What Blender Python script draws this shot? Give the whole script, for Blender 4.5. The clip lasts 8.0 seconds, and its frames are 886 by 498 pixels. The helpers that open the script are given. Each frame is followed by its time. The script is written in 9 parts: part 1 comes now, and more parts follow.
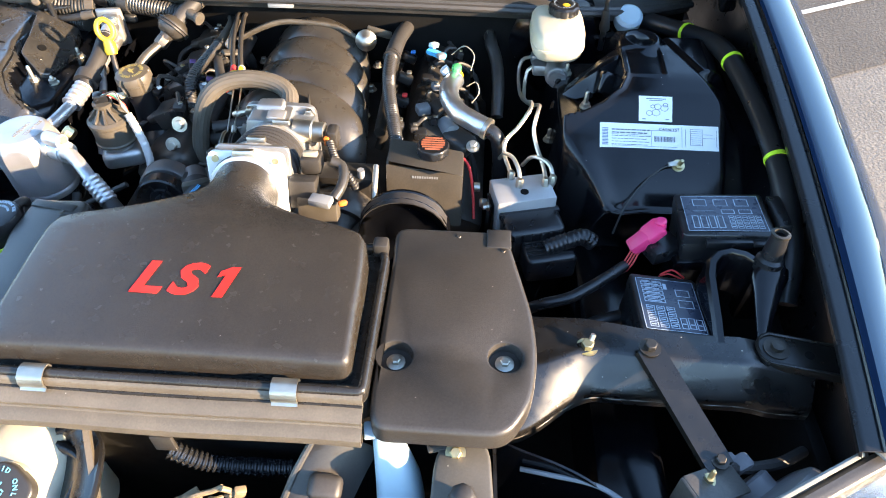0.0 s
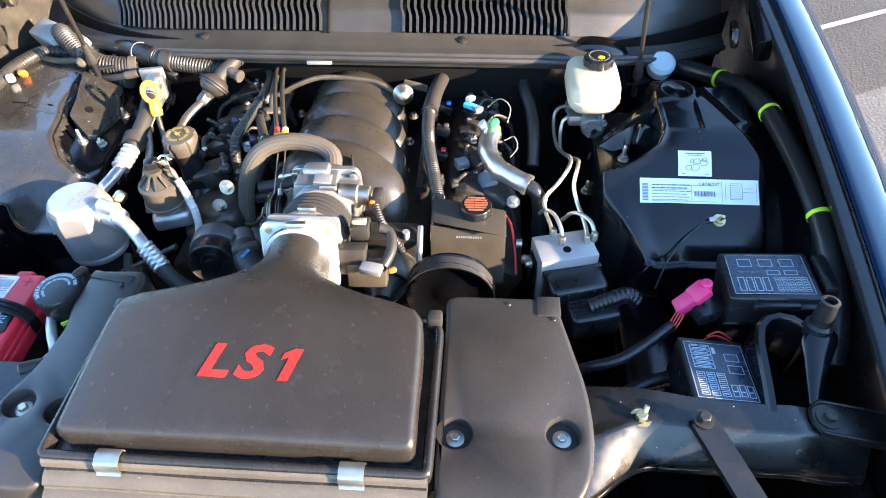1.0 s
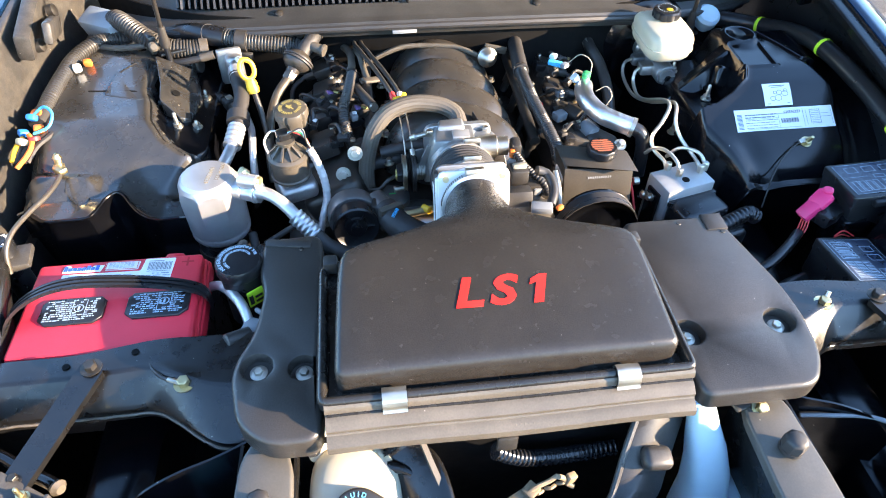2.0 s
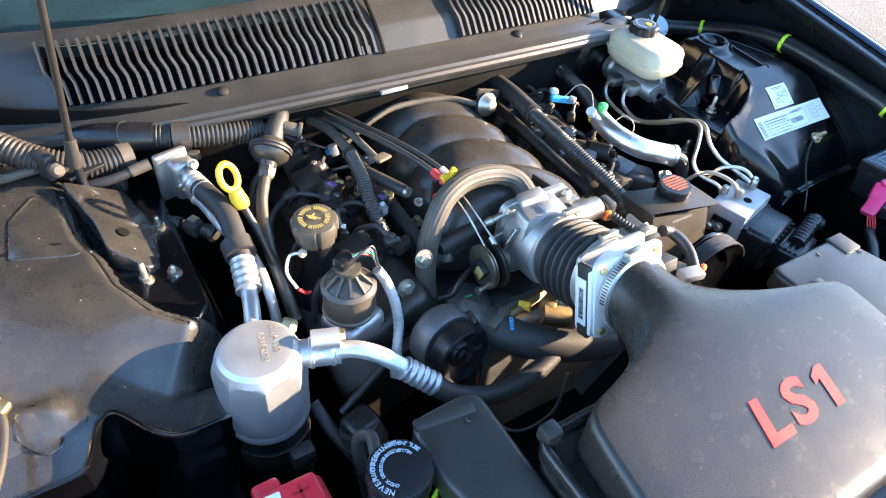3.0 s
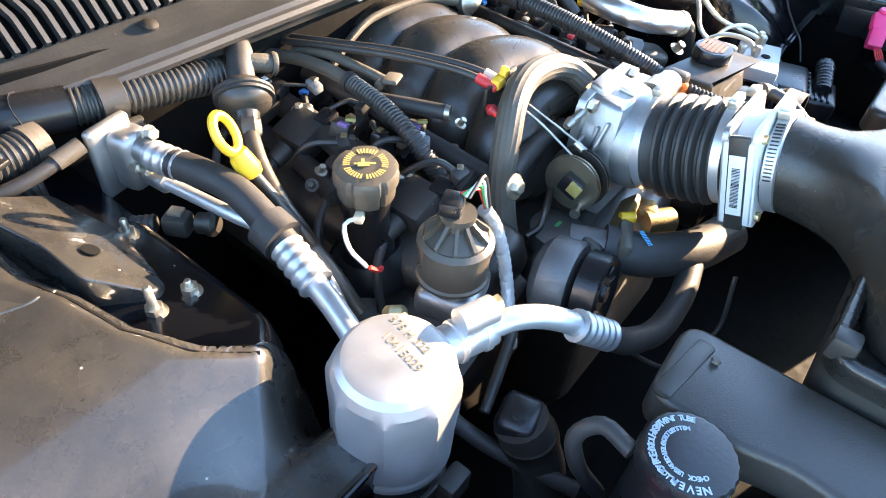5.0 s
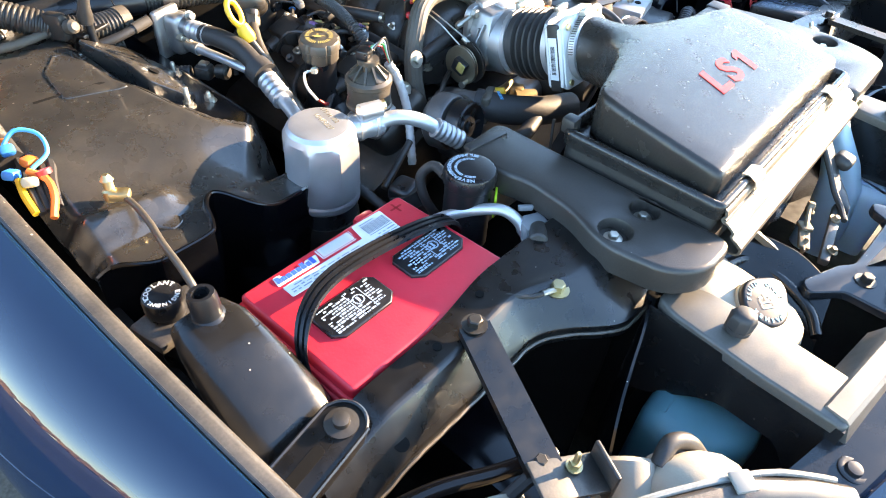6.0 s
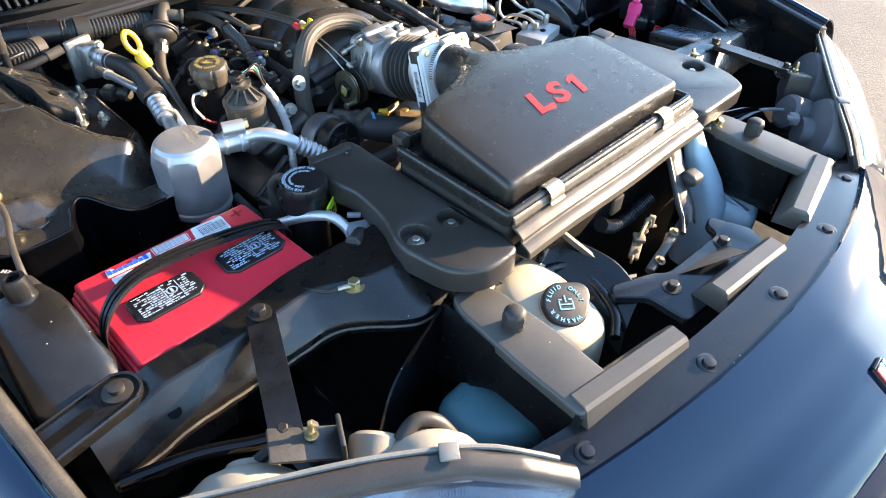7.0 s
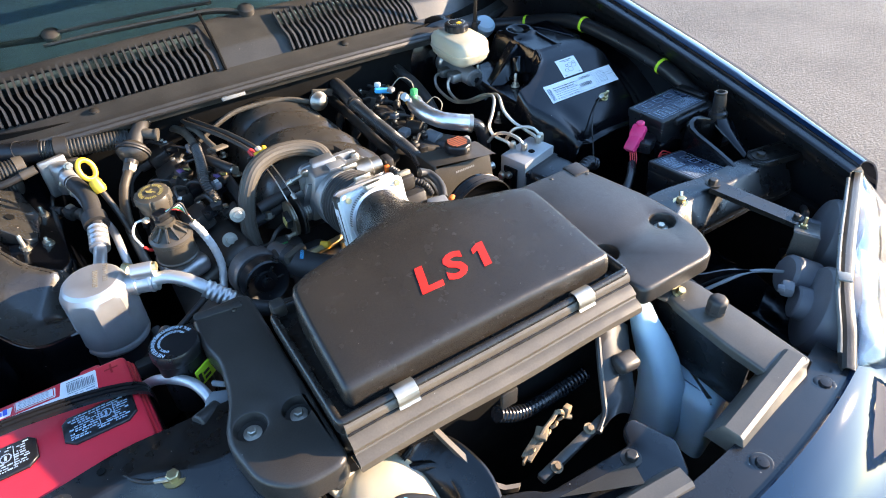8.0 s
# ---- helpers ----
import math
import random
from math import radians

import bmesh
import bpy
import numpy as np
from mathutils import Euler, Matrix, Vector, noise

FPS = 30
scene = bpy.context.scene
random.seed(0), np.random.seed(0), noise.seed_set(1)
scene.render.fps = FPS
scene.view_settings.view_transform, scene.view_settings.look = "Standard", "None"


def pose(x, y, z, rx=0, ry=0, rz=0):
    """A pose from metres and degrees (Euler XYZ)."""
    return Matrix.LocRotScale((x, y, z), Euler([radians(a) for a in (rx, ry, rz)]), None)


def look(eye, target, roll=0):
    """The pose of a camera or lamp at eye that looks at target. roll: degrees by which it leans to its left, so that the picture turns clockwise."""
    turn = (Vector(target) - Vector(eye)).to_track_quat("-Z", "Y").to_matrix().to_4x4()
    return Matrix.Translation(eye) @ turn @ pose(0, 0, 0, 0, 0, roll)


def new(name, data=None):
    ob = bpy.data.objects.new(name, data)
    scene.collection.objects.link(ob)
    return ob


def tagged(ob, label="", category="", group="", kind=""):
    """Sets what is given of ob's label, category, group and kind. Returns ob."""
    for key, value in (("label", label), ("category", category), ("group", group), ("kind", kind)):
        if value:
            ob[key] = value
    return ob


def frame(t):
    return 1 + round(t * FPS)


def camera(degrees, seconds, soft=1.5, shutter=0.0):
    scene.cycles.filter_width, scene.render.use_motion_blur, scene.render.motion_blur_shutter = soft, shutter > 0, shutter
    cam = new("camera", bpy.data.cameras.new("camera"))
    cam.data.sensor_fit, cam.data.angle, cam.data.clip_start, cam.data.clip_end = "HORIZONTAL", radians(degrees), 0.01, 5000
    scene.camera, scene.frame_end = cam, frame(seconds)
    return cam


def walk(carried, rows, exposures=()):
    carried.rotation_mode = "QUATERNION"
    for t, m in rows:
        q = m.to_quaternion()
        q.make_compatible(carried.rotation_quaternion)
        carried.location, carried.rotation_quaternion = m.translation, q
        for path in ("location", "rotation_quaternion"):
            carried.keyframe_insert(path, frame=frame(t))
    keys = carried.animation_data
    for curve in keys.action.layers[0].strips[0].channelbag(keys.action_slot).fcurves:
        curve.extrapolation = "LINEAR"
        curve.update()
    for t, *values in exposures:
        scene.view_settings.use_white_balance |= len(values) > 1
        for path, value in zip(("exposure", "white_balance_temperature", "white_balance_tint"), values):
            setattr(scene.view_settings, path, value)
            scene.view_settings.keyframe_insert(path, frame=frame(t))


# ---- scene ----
cam = camera(69.0, 8.0, soft=1.0)
PATH = [
    (0.0, (0.268, -0.496, 1.499), (0.181, 0.889, 0.059), 0.3),
    (0.2, (0.262, -0.491, 1.514), (0.154, 0.9, 0.081), -0.1),
    (0.5, (0.262, -0.455, 1.545), (0.124, 0.939, 0.118), -1.1),
    (1.0, (0.213, -0.446, 1.577), (0.085, 0.945, 0.144), -1.9),
    (1.5, (0.039, -0.561, 1.584), (-0.001, 0.834, 0.151), -1.4),
    (1.7, (-0.061, -0.597, 1.576), (-0.031, 0.799, 0.145), -0.7),
    (2.8, (-0.522, -0.18, 1.452), (0.203, 1.088, 0.086), 5.2),
    (3.0, (-0.586, -0.129, 1.445), (0.26, 1.076, 0.091), 5.9),
    (3.5, (-0.798, -0.011, 1.439), (0.278, 1.006, 0.094), 7.2),
    (4.0, (-0.791, 0.112, 1.357), (0.382, 0.979, -0.012), 7.0),
    (4.2, (-0.732, 0.174, 1.298), (0.468, 0.996, -0.074), 6.9),
    (5.3, (-0.709, 0.13, 1.252), (0.458, 0.952, -0.149), 4.9),
    (5.5, (-0.783, 0.05, 1.279), (0.374, 0.875, -0.128), 5.5),
    (6.0, (-0.946, -0.245, 1.345), (0.181, 0.653, -0.042), 4.7),
    (6.2, (-0.976, -0.347, 1.375), (0.129, 0.592, -0.002), 3.3),
    (6.5, (-0.962, -0.399, 1.374), (0.157, 0.555, 0.018), 4.2),
    (7.0, (-0.811, -0.507, 1.398), (0.264, 0.518, 0.058), 2.2),
    (7.5, (-0.57, -0.644, 1.421), (0.411, 0.498, 0.104), -0.5),
    (8.0, (-0.414, -0.577, 1.506), (0.38, 0.745, 0.232), -3.0),
]
EXPOSURES = [(0.0, 2.98, 6980, 10), (0.5, 3.08, 6580, 10), (1.0, 3.07, 6530, 10), (1.5, 3.11, 6380, 10), (3.0, 3.14, 6580, 10), (4.2, 3.39, 6880, 12), (5.5, 3.59, 7380, 12),
             (6.0, 3.34, 7280, 11), (6.5, 3.03, 7280, 10), (7.0, 2.74, 7030, 10), (7.5, 2.57, 6680, 10), (8.0, 2.62, 6480, 10)]
walk(cam, [(t, look(eye, target, roll)) for t, eye, target, roll in PATH], EXPOSURES)
CX = -0.05          # the car's centre line


# ---- world and light ----
SUN_AZ, SUN_EL = 110.0, 15.0        # degrees: clockwise from +y, and above the horizon
world = bpy.data.worlds.new("sky")
scene.world = world
world.use_nodes = True
wn = world.node_tree
sky = wn.nodes.new("ShaderNodeTexSky")
sky.sky_type = "NISHITA"
sky.sun_disc = False
sky.sun_elevation, sky.sun_rotation = radians(SUN_EL), radians(SUN_AZ)
sky.air_density, sky.dust_density, sky.ozone_density = 1.0, 0.15, 3.0
wn.links.new(sky.outputs[0], wn.nodes["Background"].inputs[0])
wn.nodes["Background"].inputs[1].default_value = 0.15
sun_data = bpy.data.lights.new("sun", "SUN")
sun_data.energy, sun_data.angle, sun_data.color = 3.9, radians(0.55), (1.0, 0.76, 0.53)
sun = new("sun", sun_data)
_d = Vector((math.sin(radians(SUN_AZ)) * math.cos(radians(SUN_EL)), math.cos(radians(SUN_AZ)) * math.cos(radians(SUN_EL)), math.sin(radians(SUN_EL))))
sun.matrix_world = look(_d * 30, (0, 0, 0))


# ---- materials ----
def mat(name, color, rough=0.5, metal=0.0, bump=0.0, bscale=300.0, var=0.15, vscale=14.0, specks=0.0, dust=0.0,
        dust_color=(0.30, 0.26, 0.20), coat=0.0, trans=0.0, spec=0.5, rvar=0.12, sss=0.0, grain=0.0):
    m = bpy.data.materials.new(name)
    m.use_nodes = True
    nt = m.node_tree
    b = nt.nodes["Principled BSDF"]
    N = nt.nodes.new
    L = nt.links.new
    tc = N("ShaderNodeTexCoord")
    big = N("ShaderNodeTexNoise")
    big.inputs["Scale"].default_value, big.inputs["Detail"].default_value = vscale, 6.0
    L(tc.outputs["Object"], big.inputs["Vector"])
    ramp = N("ShaderNodeMapRange")
    ramp.inputs[1].default_value, ramp.inputs[2].default_value = 0.3, 0.7
    ramp.inputs[3].default_value, ramp.inputs[4].default_value = 1 - var, 1 + var
    L(big.outputs["Fac"], ramp.inputs[0])
    scale = N("ShaderNodeVectorMath")
    scale.operation = "SCALE"
    scale.inputs[0].default_value = color
    L(ramp.outputs[0], scale.inputs["Scale"])
    out = scale.outputs[0]
    if dust > 0:
        dn = N("ShaderNodeTexNoise")
        dn.inputs["Scale"].default_value, dn.inputs["Detail"].default_value, dn.inputs["Roughness"].default_value = 22.0, 9.0, 0.72
        L(tc.outputs["Object"], dn.inputs["Vector"])
        dm = N("ShaderNodeMapRange")
        dm.inputs[1].default_value, dm.inputs[2].default_value, dm.inputs[4].default_value = 0.42, 0.85, dust
        L(dn.outputs["Fac"], dm.inputs[0])
        mix = N("ShaderNodeMix")
        mix.data_type = "RGBA"
        L(dm.outputs[0], mix.inputs["Factor"])
        L(out, mix.inputs["A"])
        mix.inputs["B"].default_value = (*dust_color, 1)
        out = mix.outputs["Result"]
    if specks > 0:
        vo = N("ShaderNodeTexVoronoi")
        vo.inputs["Scale"].default_value = 70.0
        L(tc.outputs["Object"], vo.inputs["Vector"])
        vm = N("ShaderNodeMapRange")
        vm.inputs[1].default_value, vm.inputs[2].default_value = 0.075 * specks, 0.05 * specks
        L(vo.outputs["Distance"], vm.inputs[0])
        vr = N("ShaderNodeMath")
        vr.operation = "GREATER_THAN"
        vr.inputs[1].default_value = 0.72
        sp = N("ShaderNodeSeparateColor")
        L(vo.outputs["Color"], sp.inputs[0])
        L(sp.outputs[0], vr.inputs[0])
        mu = N("ShaderNodeMath")
        mu.operation = "MULTIPLY"
        L(vm.outputs[0], mu.inputs[0])
        L(vr.outputs[0], mu.inputs[1])
        mix = N("ShaderNodeMix")
        mix.data_type = "RGBA"
        L(mu.outputs[0], mix.inputs["Factor"])
        L(out, mix.inputs["A"])
        mix.inputs["B"].default_value = (0.34, 0.31, 0.26, 1)
        out = mix.outputs["Result"]
    if grain > 0:
        gn = N("ShaderNodeTexNoise")
        gn.inputs["Scale"].default_value, gn.inputs["Detail"].default_value = 420.0, 3.0
        L(tc.outputs["Object"], gn.inputs["Vector"])
        gm = N("ShaderNodeMapRange")
        gm.inputs[1].default_value, gm.inputs[2].default_value = 0.3, 0.7
        gm.inputs[3].default_value, gm.inputs[4].default_value = 1 - grain, 1 + grain
        L(gn.outputs["Fac"], gm.inputs[0])
        gs = N("ShaderNodeVectorMath")
        gs.operation = "SCALE"
        L(out, gs.inputs[0])
        L(gm.outputs[0], gs.inputs["Scale"])
        out = gs.outputs[0]
    L(out, b.inputs["Base Color"])
    rr = N("ShaderNodeMapRange")
    rr.inputs[1].default_value, rr.inputs[2].default_value = 0.25, 0.75
    rr.inputs[3].default_value, rr.inputs[4].default_value = max(0.02, rough - rvar * rough), min(1.0, rough + rvar)
    rn = N("ShaderNodeTexNoise")
    rn.inputs["Scale"].default_value, rn.inputs["Detail"].default_value = 45.0, 5.0
    L(tc.outputs["Object"], rn.inputs["Vector"])
    L(rn.outputs["Fac"], rr.inputs[0])
    L(rr.outputs[0], b.inputs["Roughness"])
    b.inputs["Metallic"].default_value = metal
    b.inputs["Specular IOR Level"].default_value = spec
    b.inputs["Coat Weight"].default_value = coat
    b.inputs["Coat Roughness"].default_value = 0.035
    b.inputs["Transmission Weight"].default_value = trans
    if sss > 0:
        b.inputs["Subsurface Weight"].default_value = sss
        b.inputs["Subsurface Radius"].default_value = (0.02, 0.016, 0.01)
        b.inputs["Subsurface Scale"].default_value = 0.5
    if bump > 0:
        bn = N("ShaderNodeTexNoise")
        bn.inputs["Scale"].default_value, bn.inputs["Detail"].default_value = bscale, 4.0
        L(tc.outputs["Object"], bn.inputs["Vector"])
        bp = N("ShaderNodeBump")
        bp.inputs["Strength"].default_value, bp.inputs["Distance"].default_value = bump, 0.002
        L(bn.outputs["Fac"], bp.inputs["Height"])
        L(bp.outputs[0], b.inputs["Normal"])
    return m


LID = mat("textured_black_plastic", (0.026, 0.0225, 0.019), 0.24, grain=0.15, bump=0.24, bscale=950, specks=0.5, dust=0.03, rvar=0.05, var=0.10, vscale=9.0)
PLASTIC = mat("satin_black_plastic", (0.030, 0.027, 0.024), 0.42, grain=0.15, bump=0.10, bscale=600, specks=0.6, dust=0.02)
GLOSSBLACK = mat("glossy_black_moulding", (0.016, 0.0145, 0.013), 0.22, bump=0.06, bscale=300, specks=0.8, dust=0.05)
COVERPL = mat("faded_black_cover_plastic", (0.036, 0.032, 0.028), 0.29, grain=0.15, bump=0.20, bscale=900, specks=0.6, dust=0.03, rvar=0.05, dust_color=(0.20, 0.165, 0.12))
PRESSED = mat("dusty_pressed_steel", (0.0045, 0.0045, 0.0048), 0.23, bump=0.05, bscale=50, specks=1.0, dust=0.07, rvar=0.2, dust_color=(0.16, 0.13, 0.09), coat=0.2)
TOWER = mat("dusty_tower_enamel", (0.025, 0.024, 0.0225), 0.24, grain=0.15, bump=0.05, bscale=60, specks=1.2, dust=0.13, dust_color=(0.24, 0.20, 0.14), coat=0.6)
COWL = mat("weathered_cowl_plastic", (0.036, 0.0345, 0.032), 0.36, grain=0.2, bump=0.08, bscale=500, var=0.22, dust=0.05, specks=0.6, rvar=0.06)
RUBBER = mat("black_rubber", (0.026, 0.024, 0.023), 0.55, bump=0.15, bscale=250, dust=0.03)
HOSE = mat("dusty_rubber_hose", (0.075, 0.064, 0.050), 0.55, bump=0.2, bscale=260, var=0.25)
LOOM = mat("grey_black_conduit", (0.030, 0.028, 0.026), 0.34, bump=0.1, var=0.3, dust=0.08)
MOULDED = mat("moulded_black_plastic", (0.010, 0.0098, 0.0098), 0.17, bump=0.06, bscale=160, specks=0.9, dust=0.03, rvar=0.15)
SHEET = mat("black_enamel_sheet", (0.002, 0.0023, 0.0034), 0.12, bump=0.04, bscale=14, specks=0.9, dust=0.008, coat=0.0, spec=0.42)
DUSTY = mat("dusty_black_enamel", (0.030, 0.028, 0.026), 0.47, grain=0.2, bump=0.16, bscale=60, specks=1.2, dust=0.20, coat=0.15)
PAINT = mat("navy_metallic_car_paint", (0.003, 0.013, 0.036), 0.6, 0.0, var=0.04, rvar=0.03, coat=1.0, specks=0.2, spec=0.0)
STEEL = mat("zinc_plated_steel", (0.52, 0.49, 0.42), 0.38, 1.0, bump=0.12, bscale=200, var=0.25)
LINESTEEL = mat("pale_brake_line", (0.62, 0.57, 0.47), 0.34, 0.85, var=0.15)
BOLT = mat("yellow_zinc_bolt", (0.60, 0.50, 0.28), 0.38, 1.0, bump=0.15, var=0.3)
DARKSTEEL = mat("dark_oiled_steel", (0.075, 0.068, 0.06), 0.42, 0.8, bump=0.2, bscale=160, var=0.35, dust=0.06)
ALU = mat("drawn_aluminium", (0.55, 0.555, 0.56), 0.36, 0.75, bump=0.12, bscale=90, var=0.16)
GREYALU = mat("dull_machined_aluminium", (0.42, 0.42, 0.415), 0.48, 0.45, bump=0.1, bscale=200, var=0.15, dust=0.05)
CAST = mat("cast_aluminium", (0.40, 0.40, 0.395), 0.42, 0.9, bump=0.16, bscale=420, var=0.22, dust=0.08)
FOIL = mat("crinkled_silver_foil", (0.90, 0.90, 0.90), 0.30, 1.0, bump=1.0, bscale=50, var=0.06)
RED = mat("red_battery_plastic", (0.60, 0.022, 0.040), 0.36, bump=0.08, bscale=300, var=0.08)
LETTER = mat("red_letter_vinyl", (0.62, 0.022, 0.016), 0.38, var=0.12)
WHITE = mat("aged_white_plastic", (0.52, 0.465, 0.345), 0.36, var=0.10, sss=0.25, bump=0.04)
BLUEWHITE = mat("translucent_tank_plastic", (0.40, 0.52, 0.58), 0.36, var=0.10, sss=0.3)
WIREWHITE = mat("white_enamel", (0.70, 0.70, 0.68), 0.40, var=0.06)
TAN = mat("tan_lamp_housing", (0.30, 0.27, 0.215), 0.55, var=0.14, bump=0.1, dust=0.2)
LAMPGREY = mat("grey_lamp_housing", (0.12, 0.12, 0.13), 0.42, var=0.14, bump=0.06, dust=0.10)
PRINT = mat("light_blue_grey_print", (0.34, 0.44, 0.54), 0.5, var=0.1)
PAPER = mat("white_paper_label", (0.74, 0.75, 0.76), 0.45, var=0.04)
INK = mat("black_print", (0.02, 0.02, 0.022), 0.5, var=0.05)
BLUEINK = mat("blue_print", (0.03, 0.10, 0.55), 0.45, var=0.05)
CYANINK = mat("light_blue_print", (0.16, 0.50, 0.66), 0.5, var=0.05)
PALEINK = mat("pale_grey_print", (0.38, 0.46, 0.54), 0.5, var=0.08)
ORANGEINK = mat("faded_orange_print", (0.36, 0.105, 0.05), 0.5, var=0.3)
YELLOW = mat("yellow_plastic", (0.85, 0.49, 0.03), 0.36, var=0.12)
BUFF = mat("buff_yellow_print", (0.34, 0.27, 0.08), 0.55, var=0.2)
PINK = mat("pink_plastic", (0.70, 0.035, 0.15), 0.38, var=0.08)
LIME = mat("lime_tape", (0.48, 0.74, 0.03), 0.45, var=0.08)
GREEN = mat("green_plastic", (0.06, 0.42, 0.12), 0.4, var=0.1)
BLUEPL = mat("blue_plastic", (0.03, 0.22, 0.62), 0.4, var=0.1)
SKYWIRE = mat("sky_blue_wire", (0.06, 0.42, 0.75), 0.42, var=0.1)
ORANGE = mat("orange_plastic", (0.72, 0.17, 0.03), 0.42, var=0.12)
REDWIRE = mat("red_wire", (0.55, 0.03, 0.03), 0.45, var=0.1)
GREYPL = mat("grey_connector_plastic", (0.20, 0.21, 0.22), 0.48, var=0.15)
BRASS = mat("bronze_casting", (0.38, 0.28, 0.14), 0.42, 0.8, bump=0.3, var=0.3)
TRIM = mat("tricolour_white", (0.75, 0.75, 0.76), 0.25, var=0.03)
CAPBLACK = mat("cap_black_plastic", (0.010, 0.0105, 0.012), 0.27, bump=0.08, dust=0.015, rvar=0.06)
EGRTAN = mat("heat_tanned_plastic", (0.072, 0.062, 0.048), 0.30, var=0.3, bump=0.12, dust=0.06)
FABRIC = mat("silver_braided_sleeve", (0.62, 0.61, 0.59), 0.42, 0.3, bump=1.0, bscale=160, var=0.45)
SILVER = mat("lamp_reflector", (0.20, 0.26, 0.35), 0.16, 1.0, var=0.03)
HEADER = mat("weathered_header_plastic", (0.014, 0.015, 0.017), 0.20, rvar=0.06, bump=0.03, bscale=300, specks=0.8, dust=0.03, dust_color=(0.20, 0.165, 0.12))
BROWNED = mat("sun_browned_plastic", (0.090, 0.076, 0.058), 0.33, grain=0.12, bump=0.05, bscale=400, specks=0.8, dust=0.25, dust_color=(0.22, 0.18, 0.13))
SLAT = mat("dark_vent_slat", (0.030, 0.030, 0.031), 0.42, bump=0.1, bscale=400, dust=0.05)
BLEACHED = mat("sun_bleached_plastic", (0.075, 0.070, 0.061), 0.36, grain=0.08, bump=0.05, bscale=420, var=0.15, specks=1.0, dust=0.10, dust_color=(0.24, 0.19, 0.13))
PLATE = mat("oiled_black_plate", (0.007, 0.0065, 0.006), 0.26, bump=0.14, bscale=50, specks=0.9, dust=0.035)
RUNNER = mat("dusty_moulded_runner", (0.034, 0.030, 0.025), 0.26, bump=0.12, bscale=160, specks=0.8, dust=0.10, dust_color=(0.20, 0.165, 0.12))
UNDER = mat("hood_liner", (0.020, 0.020, 0.020), 0.85, bump=0.4, bscale=80)
GREYCAST = mat("oily_grey_casting", (0.15, 0.145, 0.14), 0.45, 0.7, bump=0.2, bscale=300, var=0.3, dust=0.08)
PALEPLUG = mat("aged_cream_plug", (0.30, 0.27, 0.20), 0.45, var=0.15)
TAPED = mat("dusty_cloth_tape", (0.062, 0.053, 0.041), 0.6, bump=0.35, bscale=300, var=0.35, dust=0.15)
BRONZED = mat("bronzed_steel_cam", (0.30, 0.26, 0.19), 0.36, 0.9, bump=0.08, var=0.25)
SOOTPIPE = mat("sooty_grey_pipe", (0.13, 0.115, 0.095), 0.36, 0.7, bump=0.2, var=0.35, dust=0.08)
# near-black that puts the shade of cavities and holes into the colour; also seams
DARKCAV = mat("cavity_shade_black", (0.004, 0.004, 0.004), 0.75, bump=0.3, bscale=60, spec=0.12)


def glass_material(name, color, rough):
    m = bpy.data.materials.new(name)
    m.use_nodes = True
    b = m.node_tree.nodes["Principled BSDF"]
    b.inputs["Base Color"].default_value = (*color, 1)
    b.inputs["Roughness"].default_value = rough
    b.inputs["Transmission Weight"].default_value = 1.0
    b.inputs["IOR"].default_value = 1.45
    return m


LENS = glass_material("clear_lamp_lens", (0.96, 0.98, 1.0), 0.04)
GLASS = glass_material("tinted_windscreen", (0.30, 0.50, 0.60), 0.01)


# ---- mesh helpers ----
def finish(name, bm, material, parent=None, label="", angle=38, category="", group="", kind=""):
    me = bpy.data.meshes.new(name)
    bmesh.ops.recalc_face_normals(bm, faces=bm.faces[:])
    bm.to_mesh(me)
    bm.free()
    me.polygons.foreach_set("use_smooth", [True] * len(me.polygons))
    me.set_sharp_from_angle(angle=radians(angle))
    if material:
        me.materials.append(material)
    ob = new(name, me)
    if parent:
        ob.parent = parent
        ob.matrix_parent_inverse = parent.matrix_world.inverted()
    return tagged(ob, label, category, group, kind)


def part(name, bm, material, parent, label="", angle=38):
    return finish(name, bm, material, parent, label, angle)


def thing(name, label, category, base=(0, 0, 0), group="", kind=""):
    ob = new(name)
    ob.empty_display_size = 0.05
    ob.matrix_world = Matrix.Translation(base)
    bpy.context.view_layer.update()
    return tagged(ob, label, category, group, kind)


def join(*bms):
    """One bmesh out of several."""
    out = bmesh.new()
    for b in bms:
        me = bpy.data.meshes.new("tmp")
        b.to_mesh(me)
        b.free()
        out.from_mesh(me)
        bpy.data.meshes.remove(me)
    return out


def box(c, s, rot=(0, 0, 0), bevel=0.003, seg=2):
    bm = bmesh.new()
    bmesh.ops.create_cube(bm, size=1.0)
    bmesh.ops.scale(bm, vec=s, verts=bm.verts)
    if bevel:
        bmesh.ops.bevel(bm, geom=bm.edges[:], offset=min(bevel, min(s) * 0.45), segments=seg, profile=0.5, affect="EDGES")
    bmesh.ops.transform(bm, matrix=pose(*c, *rot), verts=bm.verts)
    return bm


def frame_to(axis):
    """A rotation that turns z to the axis."""
    return Vector(axis).to_track_quat("Z", "Y").to_matrix().to_4x4()


